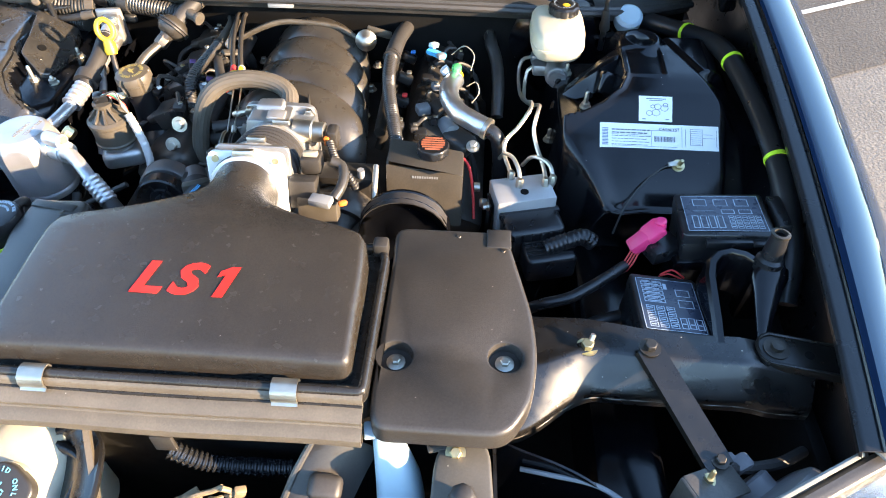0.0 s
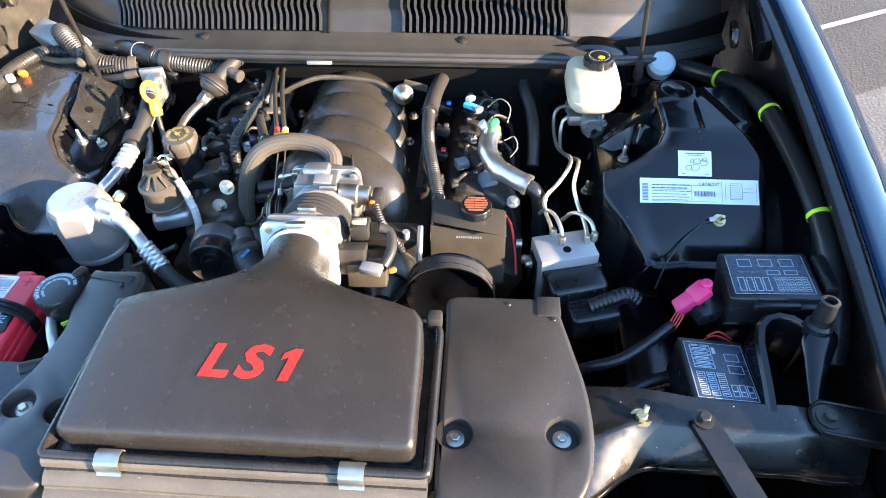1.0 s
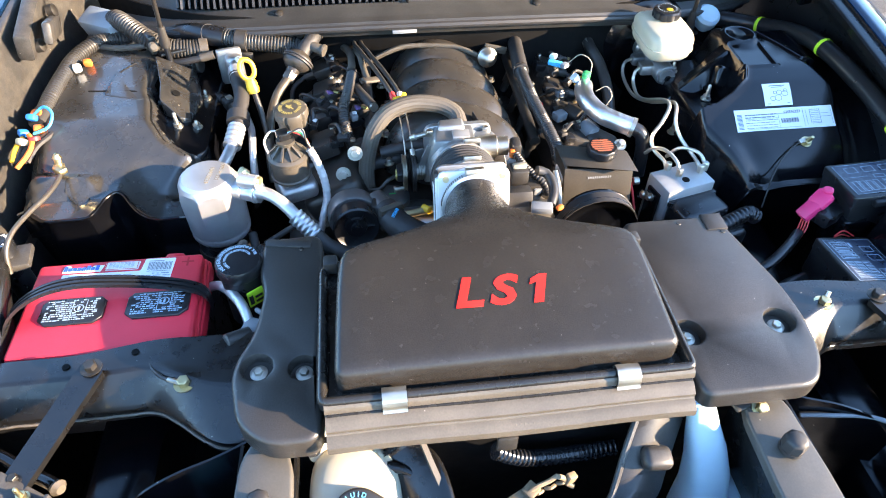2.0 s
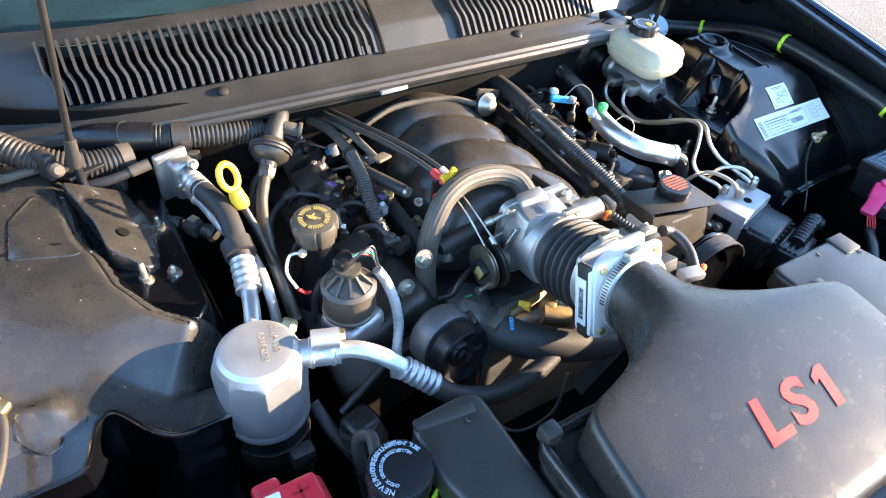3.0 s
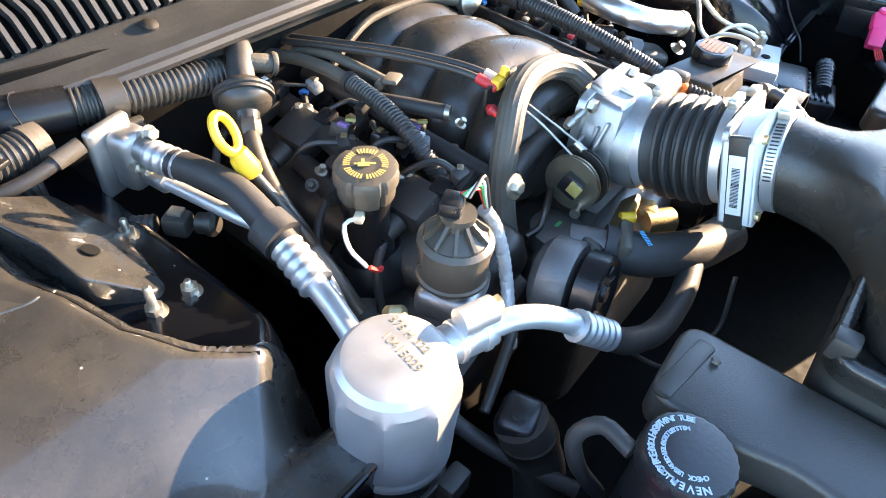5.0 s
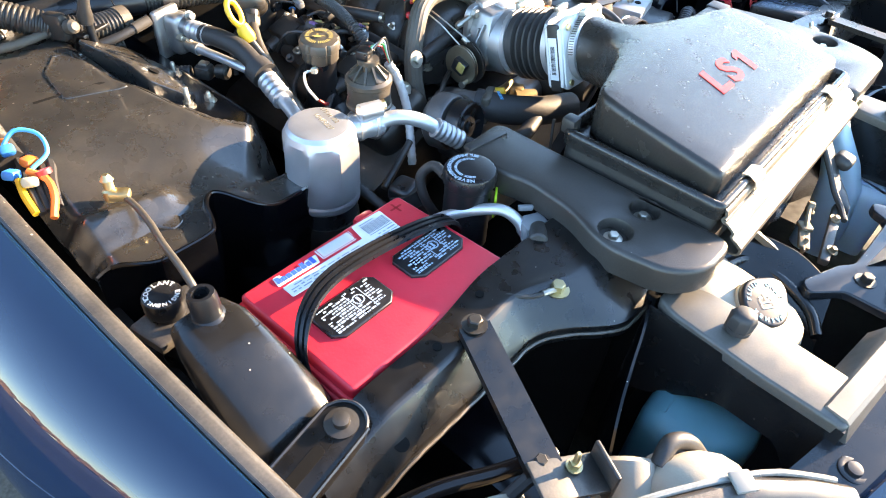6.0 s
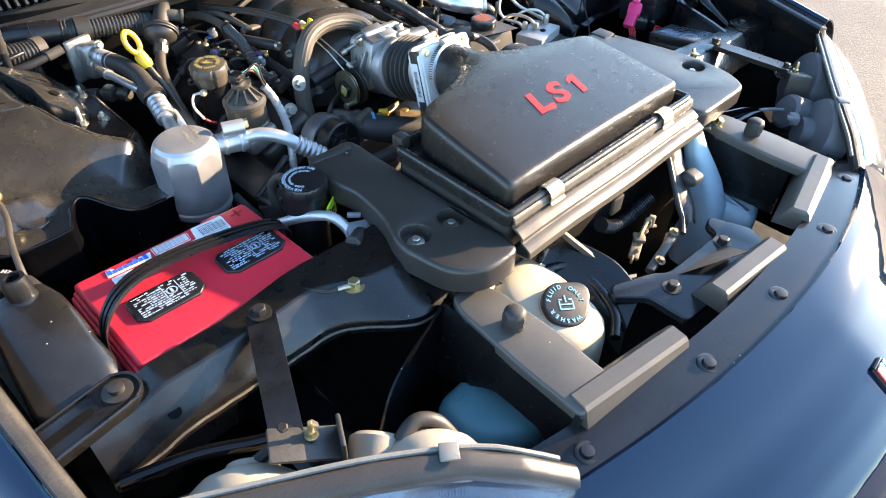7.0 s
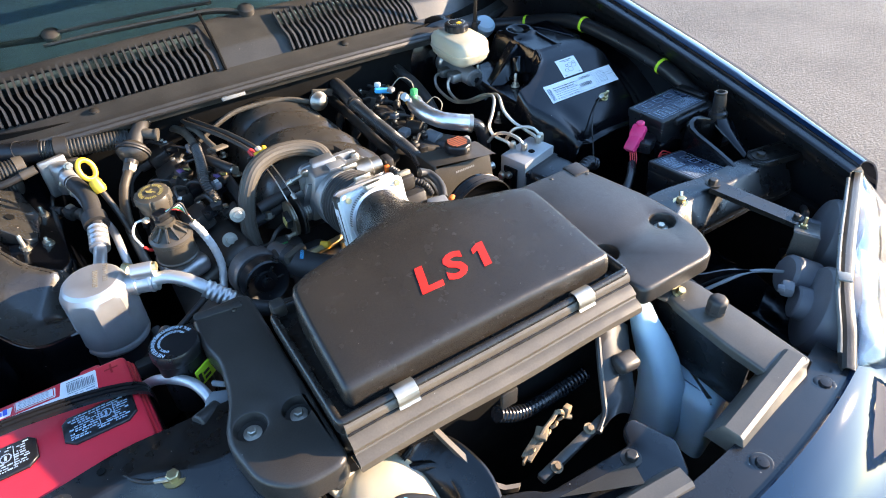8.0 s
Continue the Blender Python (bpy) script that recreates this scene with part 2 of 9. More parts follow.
def lathe(profile, c=(0, 0, 0), axis=(0, 0, 1), seg=24, sharp=None):
    """A turned body: (radius, height) pairs along the axis from c. sharp: (count, depth) gives it grips round the rim."""
    bm = bmesh.new()
    rings = []
    for r, h in profile:
        ring = []
        for i in range(seg):
            a = 2 * math.pi * i / seg
            k = r * (1 - sharp[1] * (i % sharp[0] == 0)) if sharp else r
            ring.append(bm.verts.new((k * math.cos(a), k * math.sin(a), h)))
        rings.append(ring)
    for a, b in zip(rings, rings[1:]):
        for i in range(seg):
            bm.faces.new((a[i], a[(i + 1) % seg], b[(i + 1) % seg], b[i]))
    for ring in (rings[0], rings[-1]):
        if profile[rings.index(ring)][0] > 1e-6:
            bm.faces.new(ring)
    bmesh.ops.remove_doubles(bm, verts=bm.verts, dist=1e-6)
    bmesh.ops.transform(bm, matrix=Matrix.Translation(c) @ frame_to(axis), verts=bm.verts)
    return bm


def smooth_path(pts, step=0.006):
    """Catmull-Rom through the points, at even steps."""
    P = [Vector(p) for p in pts]
    if len(P) == 2:
        n = max(2, int((P[1] - P[0]).length / step))
        return [P[0].lerp(P[1], i / n) for i in range(n + 1)]
    P = [2 * P[0] - P[1]] + P + [2 * P[-1] - P[-2]]
    out = []
    for i in range(1, len(P) - 2):
        a, b, c, d = P[i - 1:i + 3]
        n = max(2, int((c - b).length / step))
        for k in range(n):
            t = k / n
            out.append(0.5 * ((2 * b) + (c - a) * t + (2 * a - 5 * b + 4 * c - d) * t * t + (3 * b - a - 3 * c + d) * t ** 3))
    return out + [P[-2]]


def tube(pts, r, seg=10, step=0.006, ribs=None, flat=1.0, ends=True, taper=None):
    """A pipe along a path. ribs: (pitch, depth) of a corrugation; flat squeezes its section; taper: end radius."""
    if ribs:
        step = ribs[0] / 4
    path = smooth_path(pts, step)
    bm = bmesh.new()
    rings = []
    up = None
    length = 0.0
    total = sum((b - a).length for a, b in zip(path, path[1:])) or 1
    for i, p in enumerate(path):
        t = (path[min(i + 1, len(path) - 1)] - path[max(i - 1, 0)]).normalized()
        if up is None:
            up = t.orthogonal().normalized()
        up = (up - t * up.dot(t)).normalized()
        side = t.cross(up)
        if i:
            length += (p - path[i - 1]).length
        k = r if taper is None else r + (taper - r) * length / total
        if ribs:
            k = r - ribs[1] * (i % 4 in (2, 3))
        rings.append([bm.verts.new(p + (up * math.cos(a) * flat + side * math.sin(a)) * k) for a in (2 * math.pi * j / seg for j in range(seg))])
    for a, b in zip(rings, rings[1:]):
        for i in range(seg):
            bm.faces.new((a[i], a[(i + 1) % seg], b[(i + 1) % seg], b[i]))
    if ends:
        bm.faces.new(rings[0])
        bm.faces.new(rings[-1])
    return bm


def fillet(poly, r, n=5):
    """A polygon with rounded corners; r one radius or one for each corner."""
    out = []
    m = len(poly)
    for i in range(m):
        p = Vector(poly[i])
        a, b = Vector(poly[i - 1]) - p, Vector(poly[(i + 1) % m]) - p
        k = r[i] if isinstance(r, (list, tuple)) else r
        k = min(k, a.length * 0.48, b.length * 0.48)
        if k <= 1e-5:
            out.append(p)
            continue
        s, e = p + a.normalized() * k, p + b.normalized() * k
        for j in range(n + 1):
            t = j / n
            out.append(s * (1 - t) ** 2 + p * 2 * t * (1 - t) + e * t * t)
    return out


def offset(poly, d):
    """A polygon moved inwards by d (counter-clockwise polygons)."""
    area = sum(a[0] * b[1] - b[0] * a[1] for a, b in zip(poly, poly[1:] + poly[:1]))
    s = 1 if area > 0 else -1
    out = []
    m = len(poly)
    for i in range(m):
        a, p, b = Vector(poly[i - 1]), Vector(poly[i]), Vector(poly[(i + 1) % m])
        n1 = Vector((-(p - a).y, (p - a).x)).normalized()
        n2 = Vector((-(b - p).y, (b - p).x)).normalized()
        n = (n1 + n2)
        n = n.normalized() / max(0.5, n.normalized().dot(n1)) if n.length > 1e-6 else n1
        out.append(p + n * d * s)
    return out


def circle(c, r, n=20):
    return [Vector((c[0] + r * math.cos(2 * math.pi * i / n), c[1] + r * math.sin(2 * math.pi * i / n))) for i in range(n)]


def plate(outline, z0, z1, bevel=0.004, holes=(), depth=0.015, lift=None):
    """A slab over an outline with a rounded upper edge; holes: (x, y, radius) wells with a floor; lift(x, y) bends it."""
    bm = bmesh.new()
    rings = [(0, z0), (0, z1 - bevel)]
    rings += [(bevel * (1 - math.cos(a)), z1 - bevel + bevel * math.sin(a)) for a in (radians(30), radians(60), radians(90))]
    loops = []
    for d, z in rings:
        loops.append([bm.verts.new((p.x, p.y, z)) for p in offset([Vector(q) for q in outline], d)])
    n = len(outline)
    for a, b in zip(loops, loops[1:]):
        for i in range(n):
            bm.faces.new((a[i], a[(i + 1) % n], b[(i + 1) % n], b[i]))
    bm.faces.new(loops[0])
    top = [bm.edges.get((loops[-1][i], loops[-1][(i + 1) % n])) for i in range(n)]
    if holes:
        for x, y, r in holes:
            rims = []
            for k, (rr, zz) in enumerate(((r + 0.003, z1), (r + 0.001, z1 - 0.001), (r, z1 - 0.004), (r * 0.95, z1 - depth))):
                rims.append([bm.verts.new((p.x, p.y, zz)) for p in circle((x, y), rr)])
            for a, b in zip(rims, rims[1:]):
                for i in range(20):
                    bm.faces.new((a[i], a[(i + 1) % 20], b[(i + 1) % 20], b[i]))
            bm.faces.new(rims[-1])
            top += [bm.edges.get((rims[0][i], rims[0][(i + 1) % 20])) for i in range(20)]
        bmesh.ops.triangle_fill(bm, edges=top, use_beauty=True, use_dissolve=False)
    else:
        bm.faces.new(loops[-1])
    if lift:
        bmesh.ops.triangulate(bm, faces=[f for f in bm.faces if len(f.verts) > 4])
        for v in bm.verts:
            v.co.z += lift(v.co.x, v.co.y)
    return bm


def sheet(fn, nu, nv, thick=0.002):
    """A bent sheet with thickness; fn(u, v) with u, v in 0..1 gives a place."""
    bm = bmesh.new()
    P = [[Vector(fn(i / nu, j / nv)) for j in range(nv + 1)] for i in range(nu + 1)]
    top, low = [], []
    for i in range(nu + 1):
        ra, rb = [], []
        for j in range(nv + 1):
            du = P[min(i + 1, nu)][j] - P[max(i - 1, 0)][j]
            dv = P[i][min(j + 1, nv)] - P[i][max(j - 1, 0)]
            n = du.cross(dv)
            n = n.normalized() if n.length > 1e-12 else Vector((0, 0, 1))
            ra.append(bm.verts.new(P[i][j]))
            rb.append(bm.verts.new(P[i][j] - n * thick))
        top.append(ra)
        low.append(rb)
    for i in range(nu):
        for j in range(nv):
            bm.faces.new((top[i][j], top[i + 1][j], top[i + 1][j + 1], top[i][j + 1]))
            bm.faces.new((low[i][j], low[i][j + 1], low[i + 1][j + 1], low[i + 1][j]))
    for i in range(nu):
        bm.faces.new((top[i][0], low[i][0], low[i + 1][0], top[i + 1][0]))
        bm.faces.new((top[i][nv], top[i + 1][nv], low[i + 1][nv], low[i][nv]))
    for j in range(nv):
        bm.faces.new((top[0][j], top[0][j + 1], low[0][j + 1], low[0][j]))
        bm.faces.new((top[nu][j], low[nu][j], low[nu][j + 1], top[nu][j + 1]))
    return bm


def loft(sections, caps=True):
    """A skin over closed sections with the same count of places."""
    bm = bmesh.new()
    rings = [[bm.verts.new(p) for p in s] for s in sections]
    n = len(rings[0])
    for a, b in zip(rings, rings[1:]):
        for i in range(n):
            bm.faces.new((a[i], a[(i + 1) % n], b[(i + 1) % n], b[i]))
    if caps:
        bm.faces.new(rings[0])
        bm.faces.new(rings[-1])
    return bm


def hexbolt(c, axis=(0, 0, 1), r=0.007, h=0.006, washer=1.7):
    return join(lathe([(r * washer, 0), (r * washer, 0.0016)], c, axis, 18), lathe([(r, 0.0016), (r, h), (r * 0.82, h + 0.001)], c, axis, 6))


def stud(c, axis=(0, 0, 1), r=0.004, h=0.025):
    return join(lathe([(r * 2.6, 0), (r * 2.6, 0.002)], c, axis, 16), lathe([(r * 1.9, 0.002), (r * 1.9, 0.009)], c, axis, 6),
                lathe([(r, 0.009), (r * 0.9, h), (r * 0.6, h + 0.002)], c, axis, 10))


def sstep(a, b, x):
    t = min(1.0, max(0.0, (x - a) / (b - a)))
    return t * t * (3 - 2 * t)


def lettering(text, size, m, material, parent, name="lettering", thick=0.0004, shear=0.0, bold=0.0, space=1.0, align="CENTER"):
    """Words in the built-in font, laid out at the pose m."""
    cu = bpy.data.curves.new("tmp_text", "FONT")
    cu.body, cu.size, cu.extrude, cu.shear, cu.offset, cu.space_character = text, size, thick, shear, bold, space
    cu.align_x, cu.align_y, cu.resolution_u = align, "CENTER", 3
    tmp = new("tmp_text", cu)
    me = bpy.data.meshes.new_from_object(tmp.evaluated_get(bpy.context.evaluated_depsgraph_get()))
    bpy.data.objects.remove(tmp)
    bpy.data.curves.remove(cu)
    me.transform(m)
    me.materials.clear()
    me.materials.append(material)
    me.name = name
    ob = new(name, me)
    ob.parent = parent
    ob.matrix_parent_inverse = parent.matrix_world.inverted()
    return ob


def bars(rows, m, thick=0.0005):
    """Flat printed bars (x, y, width, height) at the pose m."""
    out = bmesh.new()
    for x, y, w, h in rows:
        vs = [out.verts.new(m @ Vector(p)) for p in ((x, y, thick), (x + w, y, thick), (x + w, y + h, thick), (x, y + h, thick))]
        out.faces.new(vs)
    return out


def ring_words(text, radius, size, m, material, parent, start, sweep, outward=True):
    """Letters set round a cap, as one part."""
    pieces = []
    for i, ch in enumerate(text):
        if ch == " ":
            continue
        a = radians(start + sweep * i / max(1, len(text) - 1))
        turn = pose(radius * math.cos(a), radius * math.sin(a), 0, 0, 0, math.degrees(a) + (-90 if outward else 90))
        pieces.append((ch, m @ turn))
    out = bmesh.new()
    for ch, mm in pieces:
        cu = bpy.data.curves.new("tmp_text", "FONT")
        cu.body, cu.size, cu.extrude, cu.align_x, cu.align_y, cu.resolution_u = ch, size, 0.0003, "CENTER", "CENTER", 2
        cu.offset = size * 0.02
        tmp = new("tmp_text", cu)
        me = bpy.data.meshes.new_from_object(tmp.evaluated_get(bpy.context.evaluated_depsgraph_get()))
        bpy.data.objects.remove(tmp)
        bpy.data.curves.remove(cu)
        me.transform(mm)
        out.from_mesh(me)
        bpy.data.meshes.remove(me)
    return part("ring_print", out, material, parent)


# ---- ground and distance ----
def asphalt_material(name, base, warm):
    m = mat(name, base, 0.82, bump=1.0, bscale=75, var=0.22, vscale=1.3, dust=0.35, dust_color=warm, rvar=0.1)
    nt = m.node_tree
    b = nt.nodes["Principled BSDF"]
    nt.nodes["Bump"].inputs["Distance"].default_value = 0.0045
    tc = nt.nodes["Texture Coordinate"]
    vo = nt.nodes.new("ShaderNodeTexVoronoi")
    vo.inputs["Scale"].default_value = 120.0
    nt.links.new(tc.outputs["Object"], vo.inputs["Vector"])
    mx = nt.nodes.new("ShaderNodeMix")
    mx.data_type, mx.blend_type = "RGBA", "OVERLAY"
    mx.inputs["Factor"].default_value = 0.30
    old = b.inputs["Base Color"].links[0].from_socket
    nt.links.new(old, mx.inputs["A"])
    nt.links.new(vo.outputs["Distance"], mx.inputs["B"])
    hs = nt.nodes.new("ShaderNodeHueSaturation")
    hs.inputs["Saturation"].default_value = 1.0
    nt.links.new(mx.outputs["Result"], hs.inputs["Color"])
    nt.links.new(hs.outputs[0], b.inputs["Base Color"])
    return m


ASPHALT = asphalt_material("worn_asphalt", (0.138, 0.121, 0.101), (0.205, 0.175, 0.136))
SEALED = asphalt_material("sealed_asphalt", (0.068, 0.055, 0.042), (0.11, 0.089, 0.065))
LINE = mat("worn_line_paint", (0.48, 0.46, 0.42), 0.7, bump=0.4, bscale=90, var=0.25, dust=0.3)


def build_ground():
    bm = bmesh.new()
    bmesh.ops.create_grid(bm, x_segments=60, y_segments=60, size=400)
    finish("ground", bm, ASPHALT, label="pale worn asphalt of the car park in low sun", category="ground", kind="structure")
    d = Vector((0.896, 0.444, 0))
    n = Vector((-0.444, 0.896, 0))
    o = Vector((1.81, 2.10, 0))
    bm = bmesh.new()
    vs = [bm.verts.new(o + d * a + n * b + Vector((0, 0, 0.004))) for a, b in ((-30, 0), (60, 0), (60, 9), (-30, 9))]
    bm.faces.new(vs)
    finish("sealed_strip", bm, SEALED, label="darker sealed strip of asphalt", category="road", kind="structure")
    bm = bmesh.new()
    for off in (0.50,):
        vs = [bm.verts.new(o + d * a + n * b + Vector((0, 0, 0.008))) for a, b in ((-30, off), (60, off), (60, off + 0.035), (-30, off + 0.035))]
        bm.faces.new(vs)
    finish("parking_line", bm, LINE, label="thin worn white parking line", category="road marking", kind="structure")


build_ground()


def build_woods():
    """A far, low belt of trees and hedges all round, which the paint mirrors."""
    rng = random.Random(5)
    bm = bmesh.new()
    for k in range(260):
        a = 2 * math.pi * k / 260 + rng.uniform(-0.02, 0.02)
        r = rng.uniform(110, 135)
        h = rng.uniform(3.0, 6.0)
        w = rng.uniform(2.0, 4.0)
        base = Vector((r * math.cos(a), r * math.sin(a), 0))
        for j in range(5):
            c = base + Vector((rng.uniform(-w, w), rng.uniform(-w, w), h * rng.uniform(0.3, 0.9)))
            s = w * rng.uniform(0.5, 1.0)
            vs = bmesh.ops.create_icosphere(bm, subdivisions=1, radius=s)["verts"]
            for v in vs:
                v.co *= rng.uniform(0.7, 1.2)
                v.co += c
    finish("far_woods", bm, mat("far_foliage", (0.34, 0.215, 0.09), 0.9, var=0.4, vscale=0.6), label="distant belt of dark trees round the car park", category="trees", kind="stuff")


build_woods()


# ---- fenders, nose, cowl, windscreen, hood ----
def crown(y):
    """The fender's ridge, as distance from the centre line and height."""
    return 0.783 + 0.076 * y - 0.078 * y * y, 0.889 + 0.165 * y


FRONT, BACK = -0.145, 1.35


def build_fender(side, label):
    f = thing("fender", label, "car fender", (CX + side * 0.8, 0.4, 0.5), group="fenders")

    def ridge(y):
        x, z = crown(y)
        return (x + (0.024 - 0.016 * sstep(0.5, 1.2, y) if side < 0 else 0.0), z)

    def skin(u, v):
        y = FRONT + (BACK - FRONT) * u
        x, z = ridge(y)
        a = v * 1.0
        nose = 1 - sstep(FRONT, FRONT + 0.35, y)
        if a < 0.6:
            q = radians(4 + 86 * a / 0.6)
            px, pz = (0.147 if side > 0 else 0.122) * math.sin(q) - 0.010, -0.150 * (1 - math.cos(q))
        else:
            px, pz = (0.137 if side > 0 else 0.112) - 0.05 * ((a - 0.6) / 0.4) ** 2, -0.150 - 0.45 * (a - 0.6) / 0.4
        if a == 0:
            px, pz = 0.0, -0.005
        return (CX + side * (x + px * (1 - 0.25 * nose)), y - 0.02 * nose * a, z + pz * (1 + 0.15 * nose))
    part("outer_skin", sheet(skin, 40, 60, 0.003), PAINT, f, "glossy blue-black painted skin")

    def flange(u, v):
        y = FRONT + (BACK - FRONT) * u
        x, z = ridge(y)
        prof = ((-0.001, -0.006), (-0.003, -0.009), (-0.005, -0.008), (-0.012, -0.008), (-0.023, -0.009), (-0.027, -0.012), (-0.020, -0.030), (0.012, -0.070), (0.016, -0.26))
        if side < 0:
            prof = ((-0.001, -0.005), (-0.002, -0.007), (-0.004, -0.007), (-0.008, -0.007), (-0.013, -0.008), (-0.015, -0.011), (-0.017, -0.04), (-0.020, -0.13), (-0.024, -0.26))
        k = v * (len(prof) - 1)
        i = min(int(k), len(prof) - 2)
        t = k - i
        px, pz = (prof[i][j] * (1 - t) + prof[i + 1][j] * t for j in (0, 1))
        return (CX + side * (x + px), y, z + pz)
    part("inner_flange", sheet(flange, 40, 24, 0.003), DUSTY if side < 0 else CAPBLACK, f, "dusty black inner flange" if side < 0 else "glossy black inner flange")


build_fender(1, "blue-black front fender on the driver's side")
build_fender(-1, "blue-black front fender with a dusty flange")


def cut_y(dx):
    return -0.436 + 0.33 * dx * dx


def build_nose():
    n = thing("front_bumper", "blue-black painted nose of the car, mirroring the sky", "car bumper", (CX, -0.6, 0.2))

    P = ((0, 0.06), (0.012, 0.0), (0.25, 0.085), (0.5, 0.22), (0.65, 0.32), (0.78, 0.43), (0.87, 0.56), (0.93, 0.70), (0.98, 0.86), (1.0, 1.0), (1.005, 1.25), (1.0, 1.5), (0.97, 2.0), (0.90, 2.5))

    def skin(u, v):
        dx = 0.815 * (2 * u - 1)
        d = abs(dx)
        if d < 0.53:
            y0, z0 = cut_y(min(d, 0.46)) + 0.06 * max(0.0, d - 0.46), 0.800 - 0.15 * min(d, 0.46) ** 2
        else:
            y0, z0 = cut_y(0.46) + 0.0042 + (d - 0.53) * 0.55, 0.768 - (d - 0.53) * 0.15
        y1 = -0.655 + 0.36 * d * d + 0.13 * d ** 4
        k = v * (len(P) - 1)
        i = min(int(k), len(P) - 2)
        t = k - i
        py, pz = (P[i][j] * (1 - t) + P[i + 1][j] * t for j in (0, 1))
        y = y0 + (y1 - y0) * py
        out = 0.707 * ((d - 0.53) - (y + 0.36))
        z = z0 + (0.60 - z0) * pz - 0.085 * math.sqrt(d * d + 0.0001) * (1 - 0.5 * d) * sstep(0.0, 0.45, py) * (1 - sstep(0.5, 1.0, pz)) - 0.007 * sstep(0.0, 0.05, out) * sstep(0.30, 0.40, d) * (1 - sstep(0.6, 1.0, pz))
        return (CX + dx, y, z)
    part("bumper_skin", sheet(skin, 96, 52, 0.004), PAINT, n, "glossy blue-black painted skin")
    m = pose(-0.052, -0.573, 0.7415, 33, 0, 2) @ Matrix.Scale(1.15, 4)
    part("emblem", plate(fillet([(-0.016, -0.030), (0.016, -0.030), (0.013, 0.030), (-0.013, 0.030)], 0.004), 0, 0.004, 0.002), SHEET, n, "small black badge plate").matrix_basis = m
    part("badge_shield", plate(fillet([(-0.011, -0.016), (0.0, -0.028), (0.011, -0.016), (0.010, -0.008), (-0.010, -0.008)], 0.002), 0.004, 0.0085, 0.001), BLUEPL, n, "small blue and red shield").matrix_basis = m
    part("shield_bar", box((0, -0.016, 0.0088), (0.013, 0.005, 0.002), (0, 0, 0), 0.001), REDWIRE, n).matrix_basis = m
    for k, (x, w, mt) in enumerate(((-0.0125, 0.008, REDWIRE), (-0.004, 0.008, TRIM), (0.0045, 0.008, BLUEPL))):
        part("badge_stripe", box((x + w / 2, 0.002, 0.005), (w * 0.92, 0.050, 0.0025), (0, 0, 0), 0.001), mt, n).matrix_basis = m
    return n


build_nose()


def lip_y(x):
    d = abs(x + 0.02)
    return 0.712 + 0.20 * d * d + 0.90 * max(0.0, d - 0.45) ** 2


def cowl_section(x):
    """Places along the cowl's cross-section, from its front lip to the screen."""
    y = lip_y(x)
    s = 0.040 * (abs(x - CX) / 0.6) ** 2
    return [(y + 0.006, 0.905 - s), (y, 0.918 - s), (y - 0.003, 0.930 - s), (y + 0.003, 0.936 - s), (y + 0.020, 0.938 - s), (y + 0.046, 0.946 - s),
            (y + 0.056, 0.951 - s), (y + 0.085, 0.985 - s), (y + 0.110, 1.000 - s), (y + 0.150, 1.020 - s), (y + 0.165, 1.021 - s), (y + 0.178, 1.014 - s), (y + 0.190, 1.000 - s)]


def along(sec, t):
    k = t * (len(sec) - 1)
    i = min(int(k), len(sec) - 2)
    f = k - i
    return sec[i][0] * (1 - f) + sec[i + 1][0] * f, sec[i][1] * (1 - f) + sec[i + 1][1] * f


VENTS = ((-0.604, -0.136, 34), (0.034, 0.366, 24))


